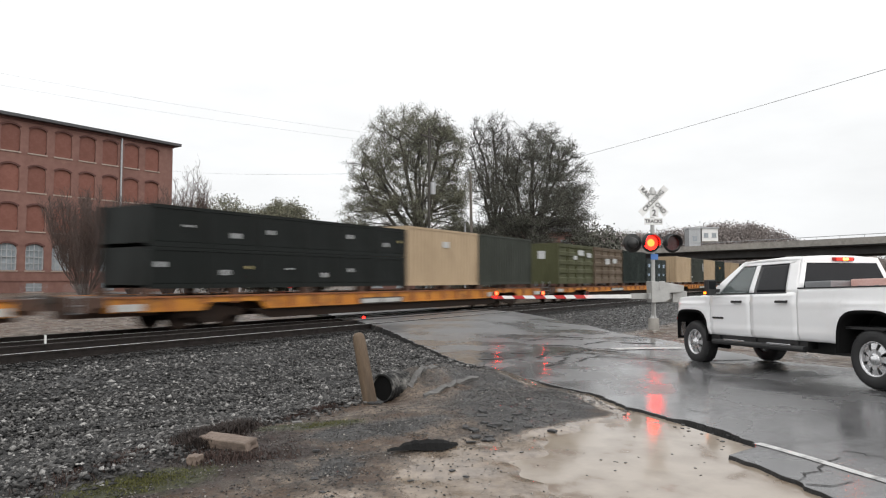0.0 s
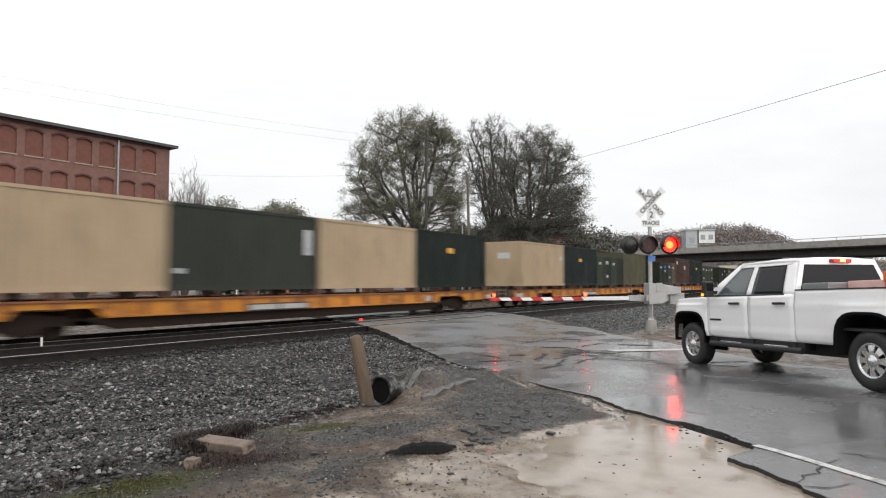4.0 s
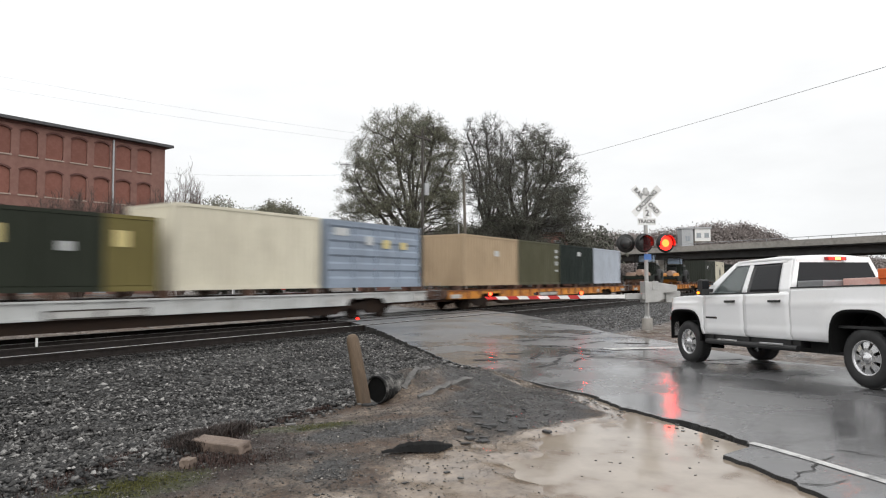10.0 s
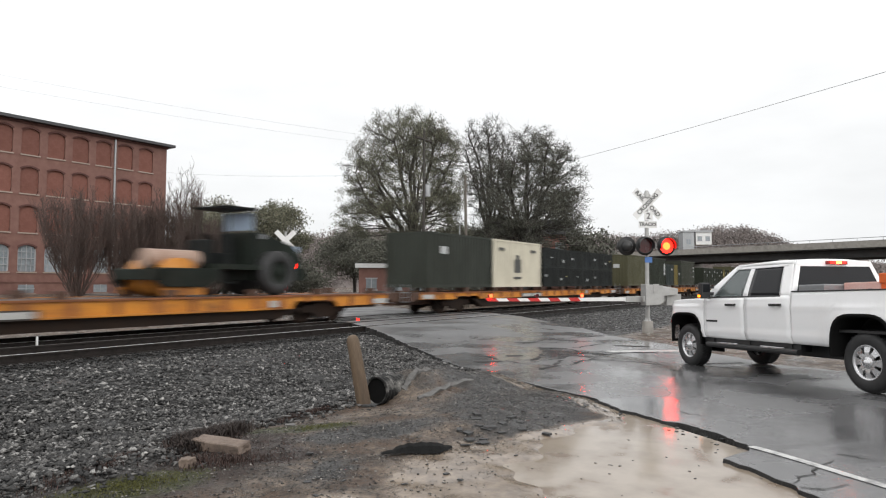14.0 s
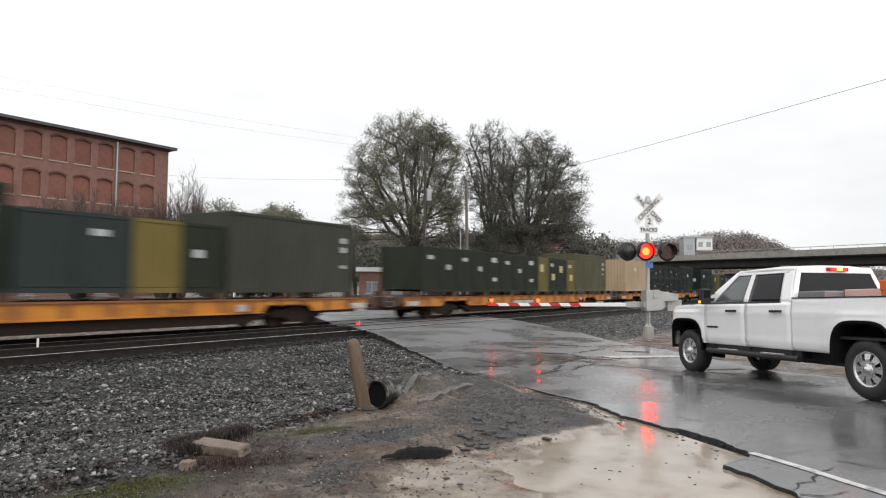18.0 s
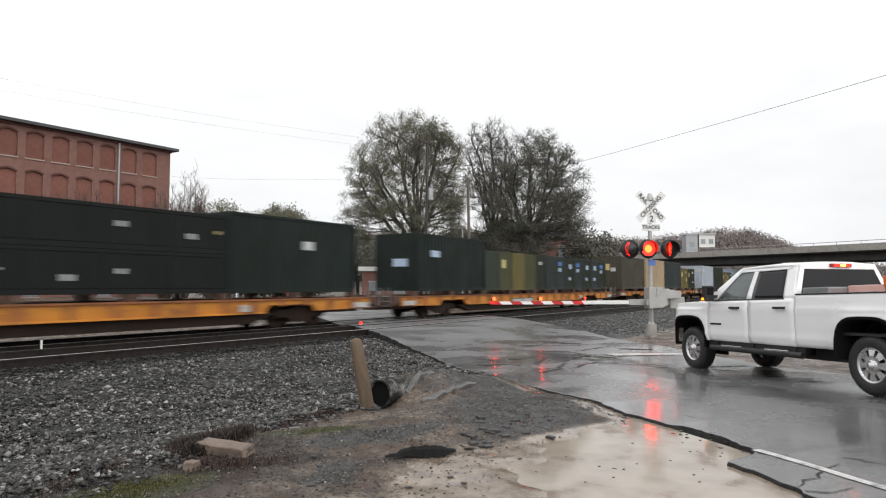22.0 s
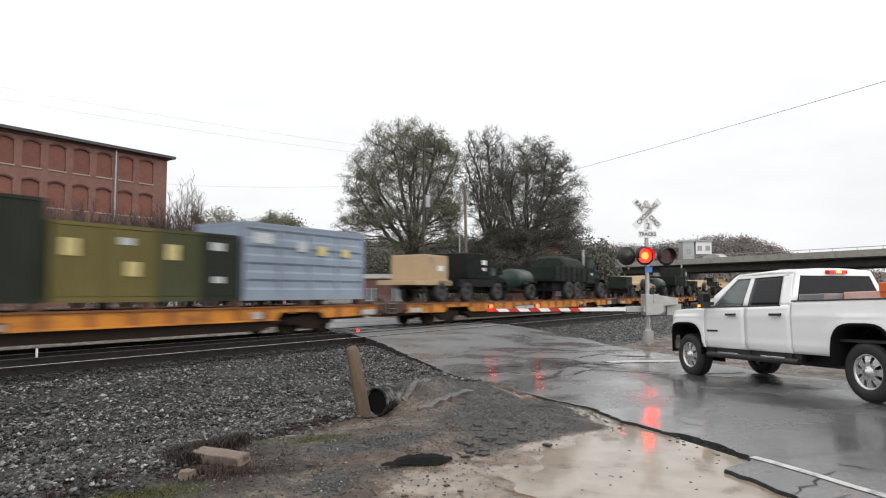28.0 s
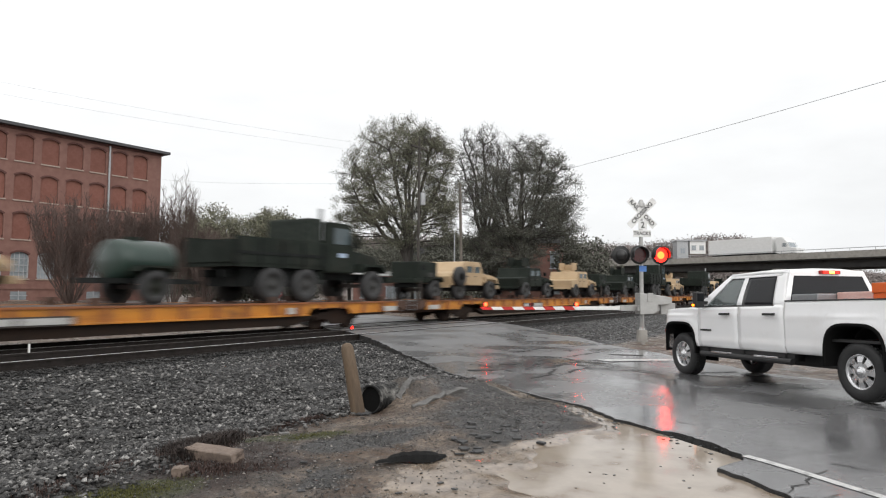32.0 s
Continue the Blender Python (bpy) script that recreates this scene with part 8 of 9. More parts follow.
            part("headrest", boxes((x - 0.1, x + 0.02, y - 0.13, y + 0.13, 1.52, 1.7), bev=0.04), TRIM, st)
    sw = bmesh.new()
    ring(sw, 0, 0, [(0.19, -0.015), (0.205, 0.0), (0.19, 0.015), (0.175, 0.0), (0.19, -0.015)], 0, 0, 24)
    bmesh.ops.transform(sw, matrix=Matrix.Translation((3.18, 0.42, 1.28)) @ Matrix.Rotation(radians(90), 4, "Z") @ Matrix.Rotation(radians(-25), 4, "X"), verts=sw.verts)
    part("steering_wheel", sw, TRIM, root)
    return tagged(root, "white crew-cab pickup truck waiting on wet road, brake lamps lit", "pickup truck")


build_pickup()


def truck_place(x, y, z):
    return pose(11.816, -0.545, 0.023, 0, 1.9, 46) @ Matrix.Translation((x, y, z))


def crate(name, size, mat, at, label, lid=None):
    root = empty(name, truck_place(*at))
    l, w, h = size
    part("body", boxes((0, l, 0, w, 0, h * 0.82), bev=0.015), mat, root)
    part("lid", boxes((-0.015, l + 0.015, -0.015, w + 0.015, h * 0.82, h), bev=0.015), lid or mat, root)
    for x in (l * 0.25, l * 0.75):
        part("latch", boxes((x - 0.03, x + 0.03, w + 0.0, w + 0.03, h * 0.68, h * 0.86)), STEEL, root)
    return tagged(root, label, "box")


PALEBOX = surf("red_and_white_plastic", (0.6, 0.33, 0.28), (0.7, 0.5, 0.46), 1.2, (0.4, 0.6))
GREYBOX = surf("grey_aluminium_box", (0.32, 0.33, 0.34), (0.26, 0.27, 0.28), 2, (0.35, 0.5), 0.6)
crate("toolbox", (0.5, 1.6, 0.68), GREYBOX, (0.78, -0.75, 0.86), "grey aluminium toolbox across the truck bed")
crate("cooler", (0.62, 0.4, 0.7), PALEBOX, (0.12, 0.1, 0.86), "pale red and white plastic box in the truck bed")
crate("crate", (1.15, 0.56, 0.82), ORANGEBOX, (-1.05, -0.05, 0.86), "orange plastic crate in the truck bed")

# ---- crossing signals ----
FLASH = []      # flashers: (object, first-lit phase)
LIT = glow("lit_red_lens", (1.0, 0.008, 0.004), 9.0)
LITCORE = glow("lit_lamp_core", (1.0, 0.02, 0.003), 34.0)
LITARM = glow("lit_arm_lamp", (1.0, 0.012, 0.003), 40.0)
DEADLENS = surf("dark_red_lens", (0.06, 0.01, 0.01), (0.045, 0.008, 0.008), 4, (0.15, 0.3))
MASTSTEEL = surf("weathered_aluminium", (0.45, 0.45, 0.44), (0.34, 0.34, 0.33), 4, (0.4, 0.6), 0.4, 0.1)


def text(body, size, mat, parent, m, name="lettering", label=""):
    cu = bpy.data.curves.new(name, "FONT")
    cu.body, cu.size, cu.align_x, cu.align_y, cu.extrude = body, size, "CENTER", "CENTER", 0.002
    cu.offset = 0.004
    cu.materials.append(mat)
    ob = new(name, cu)
    ob.parent = parent
    ob.matrix_basis = m
    if label:
        ob["label"] = label
    return ob


# upright boards face local -y; this turns text to lie on them
STAND = Matrix.Rotation(radians(90), 4, "X")


def disc(bm, r, y0, y1, cx=0, cz=0, seg=28):
    ring(bm, 0, 0, [(0.0, y0), (r, y0), (r, y1), (0.0, y1)], cx, cz, seg)


def flasher(parent, x, z, face, phase):
    """One lamp: round black backing, hood, housing, and a disc that turns its glowing face out."""
    s = face
    b = bmesh.new()
    disc(b, 0.30, s * 0.02, s * 0.03, x, z)
    lamp = part("flashing_lamp", b, BLACKPAINT, parent)
    h = bmesh.new()
    N = 20
    for k in range(N):
        a0, a1 = math.pi * (-0.12 + 1.24 * k / N), math.pi * (-0.12 + 1.24 * (k + 1) / N)
        q = [(0.245, 0.03), (0.245, 0.24)]
        vs = [h.verts.new((x + r * math.cos(a), s * y, z + r * math.sin(a))) for a, (r, y) in ((a0, q[0]), (a1, q[0]), (a1, q[1]), (a0, q[1]))]
        vt = [h.verts.new((x + (r + 0.006) * math.cos(a), s * y, z + (r + 0.006) * math.sin(a))) for a, (r, y) in ((a0, q[0]), (a1, q[0]), (a1, q[1]), (a0, q[1]))]
        h.faces.new(vs)
        h.faces.new(list(reversed(vt)))
        h.faces.new((vs[2], vs[3], vt[3], vt[2]))
    part("hood", h, BLACKPAINT, lamp)
    c = bmesh.new()
    ring(c, 0, 0, [(0.19, s * 0.02), (0.17, -s * 0.08), (0.09, -s * 0.17), (0.0, -s * 0.18)], x, z, 20)
    part("housing", c, BLACKPAINT, lamp)
    r = bmesh.new()
    ring(r, 0, 0, [(0.232, s * 0.028), (0.246, s * 0.05), (0.236, s * 0.06), (0.226, s * 0.05)], x, z, 24)
    part("lens_ring", r, BLACKPAINT, lamp)
    # the turning lens: glowing on one face, dark on the other
    e = bmesh.new()
    # Radius oversize: the glowing face takes in the lamp's bloom.
    rad = 0.225
    A = [e.verts.new((rad * math.cos(2 * math.pi * k / 24), -0.006, rad * math.sin(2 * math.pi * k / 24))) for k in range(24)]
    B = [e.verts.new((rad * math.cos(2 * math.pi * k / 24), 0.006, rad * math.sin(2 * math.pi * k / 24))) for k in range(24)]
    C = [e.verts.new((0.12 * math.cos(2 * math.pi * k / 24), -0.014, 0.12 * math.sin(2 * math.pi * k / 24))) for k in range(24)]
    e.faces.new(list(reversed(B))).material_index = 1
    for k in range(24):
        j = (k + 1) % 24
        e.faces.new((A[k], A[j], B[j], B[k])).material_index = 1
        e.faces.new((A[j], A[k], C[k], C[j])).material_index = 0
    e.faces.new(C).material_index = 2
    bmesh.ops.recalc_face_normals(e, faces=e.faces)
    me = mesh_of("lens", e)
    for m in (LIT, DEADLENS, LITCORE):
        me.materials.append(m)
    lens = part("lens", me, None, lamp, "red signal lens that flashes")
    FLASH.append((lens, (x, s * 0.04, z), 0 if s < 0 else 180, phase))
    return lamp


def crossbuck(root, z, y, letter=True):
    """Two crossed white boards with black words."""
    for k, word in ((-45, "RAIL   ROAD"), (45, "CROSSING")):
        yy = y - (0.0 if k < 0 else 0.012)
        b = bmesh.new()
        box(b, -0.61, 0.61, yy - 0.006, yy, -0.115, 0.115)
        bl = part("crossbuck_blade", b, WHITEPAINT, root, "white reflective board")
        bl.matrix_basis = Matrix.Translation((0, 0, z)) @ Matrix.Rotation(radians(k), 4, "Y").inverted()
        if letter:
            text(word, 0.19, BLACKPAINT, bl, Matrix.Translation((0, yy - 0.009, 0)) @ STAND, label="black lettering")
    return root


def build_signal():
    """The near mast with crossbuck, flashers, gate arm and its counterweight."""
    at = Vector((21.35, 6.05, 0))
    root = tagged(empty("crossing_signal", pose(at.x, at.y, 0, 0, 0, 40 - 90)), "railroad crossing signal mast with crossbuck and flashing red lamps", "crossing signal")
    part("mast", tube((0, 0, -0.1), (0, 0, 4.35), 0.062, seg=16), MASTSTEEL, root)
    part("mast_cap", tube((0, 0, 4.35), (0, 0, 4.42), 0.066, 0.02, 12), MASTSTEEL, root)
    b = tube((0, -0.02, 4.36), (0, -0.02, 4.48), 0.10, 0.05, 14)
    cyl(b, (0, -0.02, 4.25), (0, -0.02, 4.36), 0.13, 0.12, 14)
    part("bell", b, MASTSTEEL, root, "grey metal warning bell")
    crossbuck(root, 4.05, -0.08)
    p2 = part("track_count_plate", boxes((-0.12, 0.16, -0.092, -0.082, 3.52, 3.8)), WHITEPAINT, root)
    text("2", 0.27, BLACKPAINT, p2, Matrix.Translation((0.02, -0.095, 3.655)) @ STAND)
    p3 = part("tracks_plate", boxes((-0.3, 0.3, -0.09, -0.08, 3.28, 3.5)), WHITEPAINT, root)
    text("TRACKS", 0.155, BLACKPAINT, p3, Matrix.Translation((0, -0.093, 3.39)) @ STAND)
    part("lamp_arm", tube((-0.25, -0.12, 2.7), (0.6, -0.12, 2.7), 0.035, seg=10), MASTSTEEL, root)
    part("lamp_bracket", boxes((0.05, 0.25, -0.16, 0.1, 2.62, 2.78), bev=0.01), MASTSTEEL, root)
    flasher(root, -0.17, 2.7, -1, 1).location.y = -0.2
    flasher(root, 0.54, 2.7, -1, 0).location.y = -0.2
    part("rear_lamp_arm", tube((-0.72, 0.2, 2.7), (0.02, 0.2, 2.7), 0.03, seg=8), MASTSTEEL, root)
    flasher(root, -0.66, 2.7, 1, 0)
    part("junction_box", boxes((-0.1, 0.1, -0.1, 0.1, 2.58, 2.82), bev=0.01), MASTSTEEL, root)
    part("notice_plate", boxes((-0.1, 0.14, -0.075, -0.068, 2.18, 2.36)), STICK["blue"], root, "small blue notice plate")
    # gate mechanism on the mast
    g = part("gate_mechanism", extrude_profile([(-0.14, 0.82), (0.3, 0.84), (0.46, 0.92), (0.46, 1.12), (0.92, 1.16), (0.94, 1.36), (0.3, 1.46), (-0.14, 1.5)], -0.2, 0.2, 0.02), MASTSTEEL, root, "grey gate motor housing")
    part("mechanism_door", boxes((0.1, 0.3, -0.215, -0.2, 1.22, 1.5), bev=0.01), MASTSTEEL, g)
    part("conduit", tube((0.0, -0.1, 0.2), (0.0, -0.1, 0.86), 0.03, seg=8), MASTSTEEL, root)
    part("mast_flange", tube((0, 0, 0.33), (0, 0, 0.41), 0.11, 0.075, 14), MASTSTEEL, root)
    part("foundation", tube((0, 0, -0.25), (0, 0, 0.33), 0.175, 0.165, 20), CONCRETE, root)
    return root


build_signal()


def build_gate():
    """The lowered arm: red and white bands, three lamps, counterweights behind."""
    piv = Vector((21.30, 6.22, 1.02))
    root = tagged(empty("gate_arm", pose(piv.x, piv.y, piv.z, 0, 0, math.degrees(math.atan2(0.616, -0.788)))), "lowered crossing gate arm with red and white bands", "gate arm")
    n, L = 14, 5.35
    x = 0.55
    part("arm_root", boxes((-0.3, 0.6, -0.05, 0.05, -0.09, 0.09), bev=0.01), MASTSTEEL, root)
    w = (L - x) / n
    for k in range(n):
        h = 0.06 - 0.018 * k / n
        a, b = x + k * w, x + (k + 1) * w
        pts = [(a - 0.05, -h), (b - 0.05, -h), (b + 0.05, h), (a + 0.05, h)]
        red = k % 2 == 1 and k > 3
        part("red_band" if red else "white_band", extrude_profile(pts, -0.016, 0.016), REDPAINT if red else WHITEPAINT, root)
    for xx, lit in ((L - 0.12, 2), (3.72, 1), (2.2, 0)):
        lamp = part("arm_lamp", boxes((xx - 0.06, xx + 0.06, -0.05, 0.05, 0.075, 0.15), bev=0.01), BLACKPAINT, root)
        b = bmesh.new()
        if lit == 2:
            disc(b, 0.05, 0.055, 0.075, xx, 0.12, 16)
            part("steady_lens", b, LITARM, lamp, "lit red tip lamp")
        else:
            r = 0.055
            A = [b.verts.new((r * math.cos(2 * math.pi * k / 16), -0.005, r * math.sin(2 * math.pi * k / 16))) for k in range(16)]
            B = [b.verts.new((r * math.cos(2 * math.pi * k / 16), 0.005, r * math.sin(2 * math.pi * k / 16))) for k in range(16)]
            b.faces.new(A).material_index = 0
            b.faces.new(list(reversed(B))).material_index = 1
            for k in range(16):
                b.faces.new((A[k], A[(k + 1) % 16], B[(k + 1) % 16], B[k])).material_index = 1
            bmesh.ops.recalc_face_normals(b, faces=b.faces)
            me = mesh_of("lens", b)
            me.materials.append(LITARM)
            me.materials.append(DEADLENS)
            ob = part("flashing_lens", me, None, lamp, "small red flashing lens")
            FLASH.append((ob, (xx, 0.06, 0.12), 180, lit))
    for yy in (-0.2, 0.2):
        cw = part("counterweight_arm", boxes((-1.25, 0.1, *sorted((yy, yy + 0.03)), -0.09, 0.09), bev=0.01), MASTSTEEL, root)
        part("counterweight", boxes((-1.3, -0.75, *sorted((yy - 0.05, yy + 0.08)), -0.2, 0.16), bev=0.02), MASTSTEEL, cw, "grey cast counterweight")
    return root


build_gate()


def build_far_signal():
    """The mast on the other side of the tracks, its lamps turned to both roads."""
    at = cam_place(-7.28, 31)
    root = tagged(empty("crossing_signal", pose(at.x, at.y, -0.1, 0, 0, 40 - 90)), "far railroad crossing mast with plain crossbuck back and red lamps", "crossing signal")
    part("mast", tube((0, 0, -0.1), (0, 0, 3.95), 0.06, seg=12), MASTSTEEL, root)
    crossbuck(root, 3.52, -0.08, letter=False)
    part("lamp_arm", tube((-0.42, 0.0, 2.34), (0.42, 0.0, 2.34), 0.035, seg=10), MASTSTEEL, root)
    flasher(root, -0.36, 2.34, -1, 1)
    flasher(root, 0.36, 2.34, -1, 0)
    part("gate_mechanism", boxes((0.1, 0.45, -0.2, 0.2, 0.5, 1.1), bev=0.02), MASTSTEEL, root)
    ang = [radians(22.5 + 45 * k) for k in range(8)]
    b = bmesh.new()
    A = [[b.verts.new((0.19 * math.cos(q), y, 1.4 + 0.19 * math.sin(q))) for q in ang] for y in (-0.3, -0.29)]
    b.faces.new(A[0])
    b.faces.new(list(reversed(A[1])))
    for k in range(8):
        b.faces.new((A[0][(k + 1) % 8], A[0][k], A[1][k], A[1][(k + 1) % 8]))
    sign = part("red_sign", b, REDPAINT, root, "red octagonal sign")
    part("sign_bar", boxes((-0.13, 0.13, -0.306, -0.301, 1.37, 1.43)), WHITEPAINT, sign)
    for k in (-45, 45):
        bl = part("small_cross", boxes((-0.23, 0.23, -0.31 - (0.004 if k > 0 else 0), -0.302, -0.05, 0.05)), REDPAINT, root, "small red and white cross plate")
        bl.matrix_basis = Matrix.Translation((0, 0, 1.84)) @ Matrix.Rotation(radians(k), 4, "Y")
    return root


build_far_signal()

# ---- road markings, mud pool, post, pipe and litter ----
LINEPAINT = surf("worn_white_line_paint", (0.62, 0.62, 0.6), (0.4, 0.4, 0.4), 6, (0.25, 0.5), 0, 0.1, 60, 0, (0.1, 0.1, 0.1), 3.0, 0.9)


def road_strip(name, a0, a1, c0, c1, n, label):
    bm = bmesh.new()
    rows = []
    for i in range(n + 1):
        a = a0 + (a1 - a0) * i / n
        j = 0.012 * noise.noise((a * 3, c0, 0))
        row = []
        for c in (c0 + j, c1 + j):
            p = road_pt(a, c)
            e0, e1 = near_edge(a), far_edge(a)
            t = (c - e0) / (e1 - e0)
            p.z = road_z(p.y) + 0.035 * (1 - (2 * t - 1) ** 2) * (1 if p.y < 12 else 0) - 0.02 + 0.006 - sag(a, c)
            row.append(bm.verts.new(p))
        rows.append(row)
    for p, q in zip(rows, rows[1:]):
        bm.faces.new((p[0], p[1], q[1], q[0]))
    bmesh.ops.recalc_face_normals(bm, faces=bm.faces)
    return tagged(part(name, bm, LINEPAINT), label, "road marking", kind="structure")


road_strip("edge_line", -30, 5.15, 4.875, 4.965, 200, "worn white edge line on wet asphalt")
road_strip("stop_line", 13.0, 13.3, 8.5, 10.8, 3, "worn white stop line on wet asphalt")


CRACKS = (
    ((14.88, 7.34), (16.71, 7.37), (17.73, 6.94), (19.4, 6.77)),
    ((14.68, 6.15), (14.13, 5.39), (12.33, 5.44)),
    ((14.58, 5.4), (14.81, 4.66)),
    ((12.08, 7.04), (12.3, 6.92), (11.89, 6.41)),
    ((11.85, 6.12), (11.53, 5.69)),
    ((17.61, 6.15), (18.26, 5.29)),
    ((5.96, 0.56), (6.57, 0.42), (6.84, 0.35)),
    ((5.87, 0.54), (5.94, 0.32), (6.12, 0.16)),
    ((8.44, 1.99), (8.21, 1.71)),
    ((7.12, 0.27), (7.06, 0.12), (7.01, -0.01)),
    ((23.16, 9.96), (21.95, 8.92), (22.92, 9.2)),
    ((11.89, 5.65), (12.58, 5.79), (13.24, 6.0)),
)


TORN = ((11.49, 6.35, 0.3, 0.09), (12.6, 6.36, 0.22, 0.07), (14.46, 6.34, 0.35, 0.1), (16.73, 6.85, 0.3, 0.1), (16.38, 5.08, 0.4, 0.09), (14.2, 5.03, 0.3, 0.06), (15.39, 7.44, 0.3, 0.08), (12.24, 2.99, 0.13, 0.04))
CROSS, AHEAD = Vector((0.545, -0.838, 0)), Vector((0.838, 0.545, 0))      # across the standpoint's view, and along it


def build_cracks():
    """Open cracks and torn spots in the asphalt, filled with black wet grit."""
    bm = bmesh.new()
    rng = random.Random(12)
    lines = list(CRACKS)
    for _ in range(9):
        a, c = rng.uniform(10.5, 17.5), rng.uniform(5.3, 9.5)
        line, turn = [], rng.uniform(-0.5, 0.5) + rng.choice((0.0, 1.5))
        for _ in range(rng.randint(3, 5)):
            p = road_pt(a, c)
            line.append((p.x, p.y))
            turn += rng.gauss(0, 0.45)
            a, c = a + math.sin(turn) * 0.55, min(10.5, c + math.cos(turn) * 0.55)
        lines.append(line)
    for line in lines:
        pts = []
        for (x0, y0), (x1, y1) in zip(line, line[1:]):
            n = max(3, int(math.hypot(x1 - x0, y1 - y0) / 0.09))
            pts += [(x0 + (x1 - x0) * i / n, y0 + (y1 - y0) * i / n) for i in range(n)]
        pts.append(line[-1])
        prev = None
        for i, (x, y) in enumerate(pts):
            w = (0.02 + 0.035 * rng.random()) * min(1.0, 0.25 + min(i, len(pts) - 1 - i) * 0.4) * (0.95 if x > 10 else 0.22)
            q = Vector((x, y, 0)) + AC * rng.gauss(0, 0.035) + AL * rng.gauss(0, 0.035)
            a, c = along_of(q.x, q.y), across_of(q.x, q.y)
            t = (c - near_edge(a)) / (far_edge(a) - near_edge(a))
            q.z = road_z(q.y) + 0.035 * (1 - (2 * t - 1) ** 2) * (1 if q.y < 12 else 0) - 0.02 + 0.005 - sag(a, c)
            j, k = pts[max(0, i - 1)], pts[min(len(pts) - 1, i + 1)]
            side = Vector((-(k[1] - j[1]), k[0] - j[0], 0)).normalized() * w
            cur = (bm.verts.new(q - side), bm.verts.new(q + side))
            if prev:
                bm.faces.new((prev[0], cur[0], cur[1], prev[1]))
            prev = cur
    for x, y, long, wide in TORN:
        ring_ = []
        for k in range(18):
            u = 2 * math.pi * k / 18
            r = 1 + 0.55 * noise.fractal((x + math.cos(u) * 1.3, y + math.sin(u) * 1.3, 3.0), 1.0, 2.1, 4)
            q = Vector((x, y, 0)) + CROSS * (math.cos(u) * long * r) + AHEAD * (math.sin(u) * wide * r)
            a, c = along_of(q.x, q.y), across_of(q.x, q.y)
            t = (c - near_edge(a)) / (far_edge(a) - near_edge(a))
            q.z = road_z(q.y) + 0.035 * (1 - (2 * t - 1) ** 2) * (1 if q.y < 12 else 0) - 0.02 + 0.007 - sag(a, c)
            ring_.append(bm.verts.new(q))
        bm.faces.new(ring_)
    bmesh.ops.recalc_face_normals(bm, faces=bm.faces)
    return tagged(part("road_cracks", bm, TAR), "black open cracks in the wet asphalt", "road crack", kind="structure")


build_cracks()


def mud_material():
    m = bpy.data.materials.new("muddy_water")
    m.use_nodes = True
    n, l = m.node_tree.nodes, m.node_tree.links
    p = n["Principled BSDF"]
    g = n.new("ShaderNodeTexCoord").outputs["Object"]
    a = n.new("ShaderNodeTexNoise")
    a.inputs["Scale"].default_value, a.inputs["Detail"].default_value = 2.6, 10
    l.new(g, a.inputs["Vector"])
    r = n.new("ShaderNodeValToRGB")
    r.color_ramp.elements[0].color, r.color_ramp.elements[1].color = (0.25, 0.205, 0.16, 1), (0.315, 0.265, 0.212, 1)
    r.color_ramp.elements[0].position, r.color_ramp.elements[1].position = 0.4, 0.62
    silt = r.color_ramp.elements.new(0.3)
    silt.color = (0.15, 0.105, 0.07, 1)
    l.new(a.outputs[0], r.inputs[0])
    l.new(r.outputs[0], p.inputs["Base Color"])
    wet = n.new("ShaderNodeMapRange")
    wet.inputs[1].default_value, wet.inputs[2].default_value = 0.33, 0.45
    wet.inputs[3].default_value, wet.inputs[4].default_value = 0.3, 0.08
    l.new(a.outputs[0], wet.inputs[0])
    l.new(wet.outputs[0], p.inputs["Roughness"])
    b = n.new("ShaderNodeTexNoise")
    b.inputs["Scale"].default_value, b.inputs["Detail"].default_value = 9, 2
    l.new(g, b.inputs["Vector"])
    bp = n.new("ShaderNodeBump")
    bp.inputs["Strength"].default_value, bp.inputs["Distance"].default_value = 0.05, 0.01
    l.new(b.outputs[0], bp.inputs["Height"])
    l.new(bp.outputs[0], p.inputs["Normal"])
    return m


def build_pool():
    """Shallow tan water standing in the hollow; the ground's own relief draws its shore."""
    bm = bmesh.new()
    rim = [(q.x, q.y) for q in (road_pt(a, c) for a, c in ((1.2, 4.6), (3.4, 4.62), (5.2, 4.9), (8.6, 4.9), (8.6, 2.4), (5.6, 1.4), (1.2, 1.0)))]
    bm.faces.new([bm.verts.new((x, y, -0.058)) for x, y in rim])
    return tagged(part("water_pool", bm, mud_material()), "shallow tan muddy puddle beside the broken road edge", "puddle", kind="structure")


build_pool()

POSTWOOD = surf("weathered_post_wood", (0.15, 0.105, 0.066), (0.085, 0.058, 0.038), 5, (0.6, 0.85), 0, 0.5, 50, 0, (0.06, 0.045, 0.035), 2.0, 0.6, stretch=(2, 2, 0.35))


def build_post():
    base = Vector((6.93, 5.70, -0.12))
    root = tagged(empty("wooden_post", pose(base.x, base.y, base.z, 0, 0, 33 - 90) @ pose(0, 0, 0, 4, -10, 0)), "leaning weathered round wooden post", "post")
    secs = []
    for z, r in ((-0.3, 0.094), (0.0, 0.094), (0.3, 0.091), (0.6, 0.087), (0.88, 0.084), (0.94, 0.073), (0.97, 0.05), (0.98, 0.012)):
        secs.append([(r * math.cos(2 * math.pi * k / 18) * (1 + 0.05 * noise.noise((k * 0.7, z * 2, 0))), r * math.sin(2 * math.pi * k / 18), z) for k in range(18)])
    part("shaft", loft(secs), POSTWOOD, root)
    return root


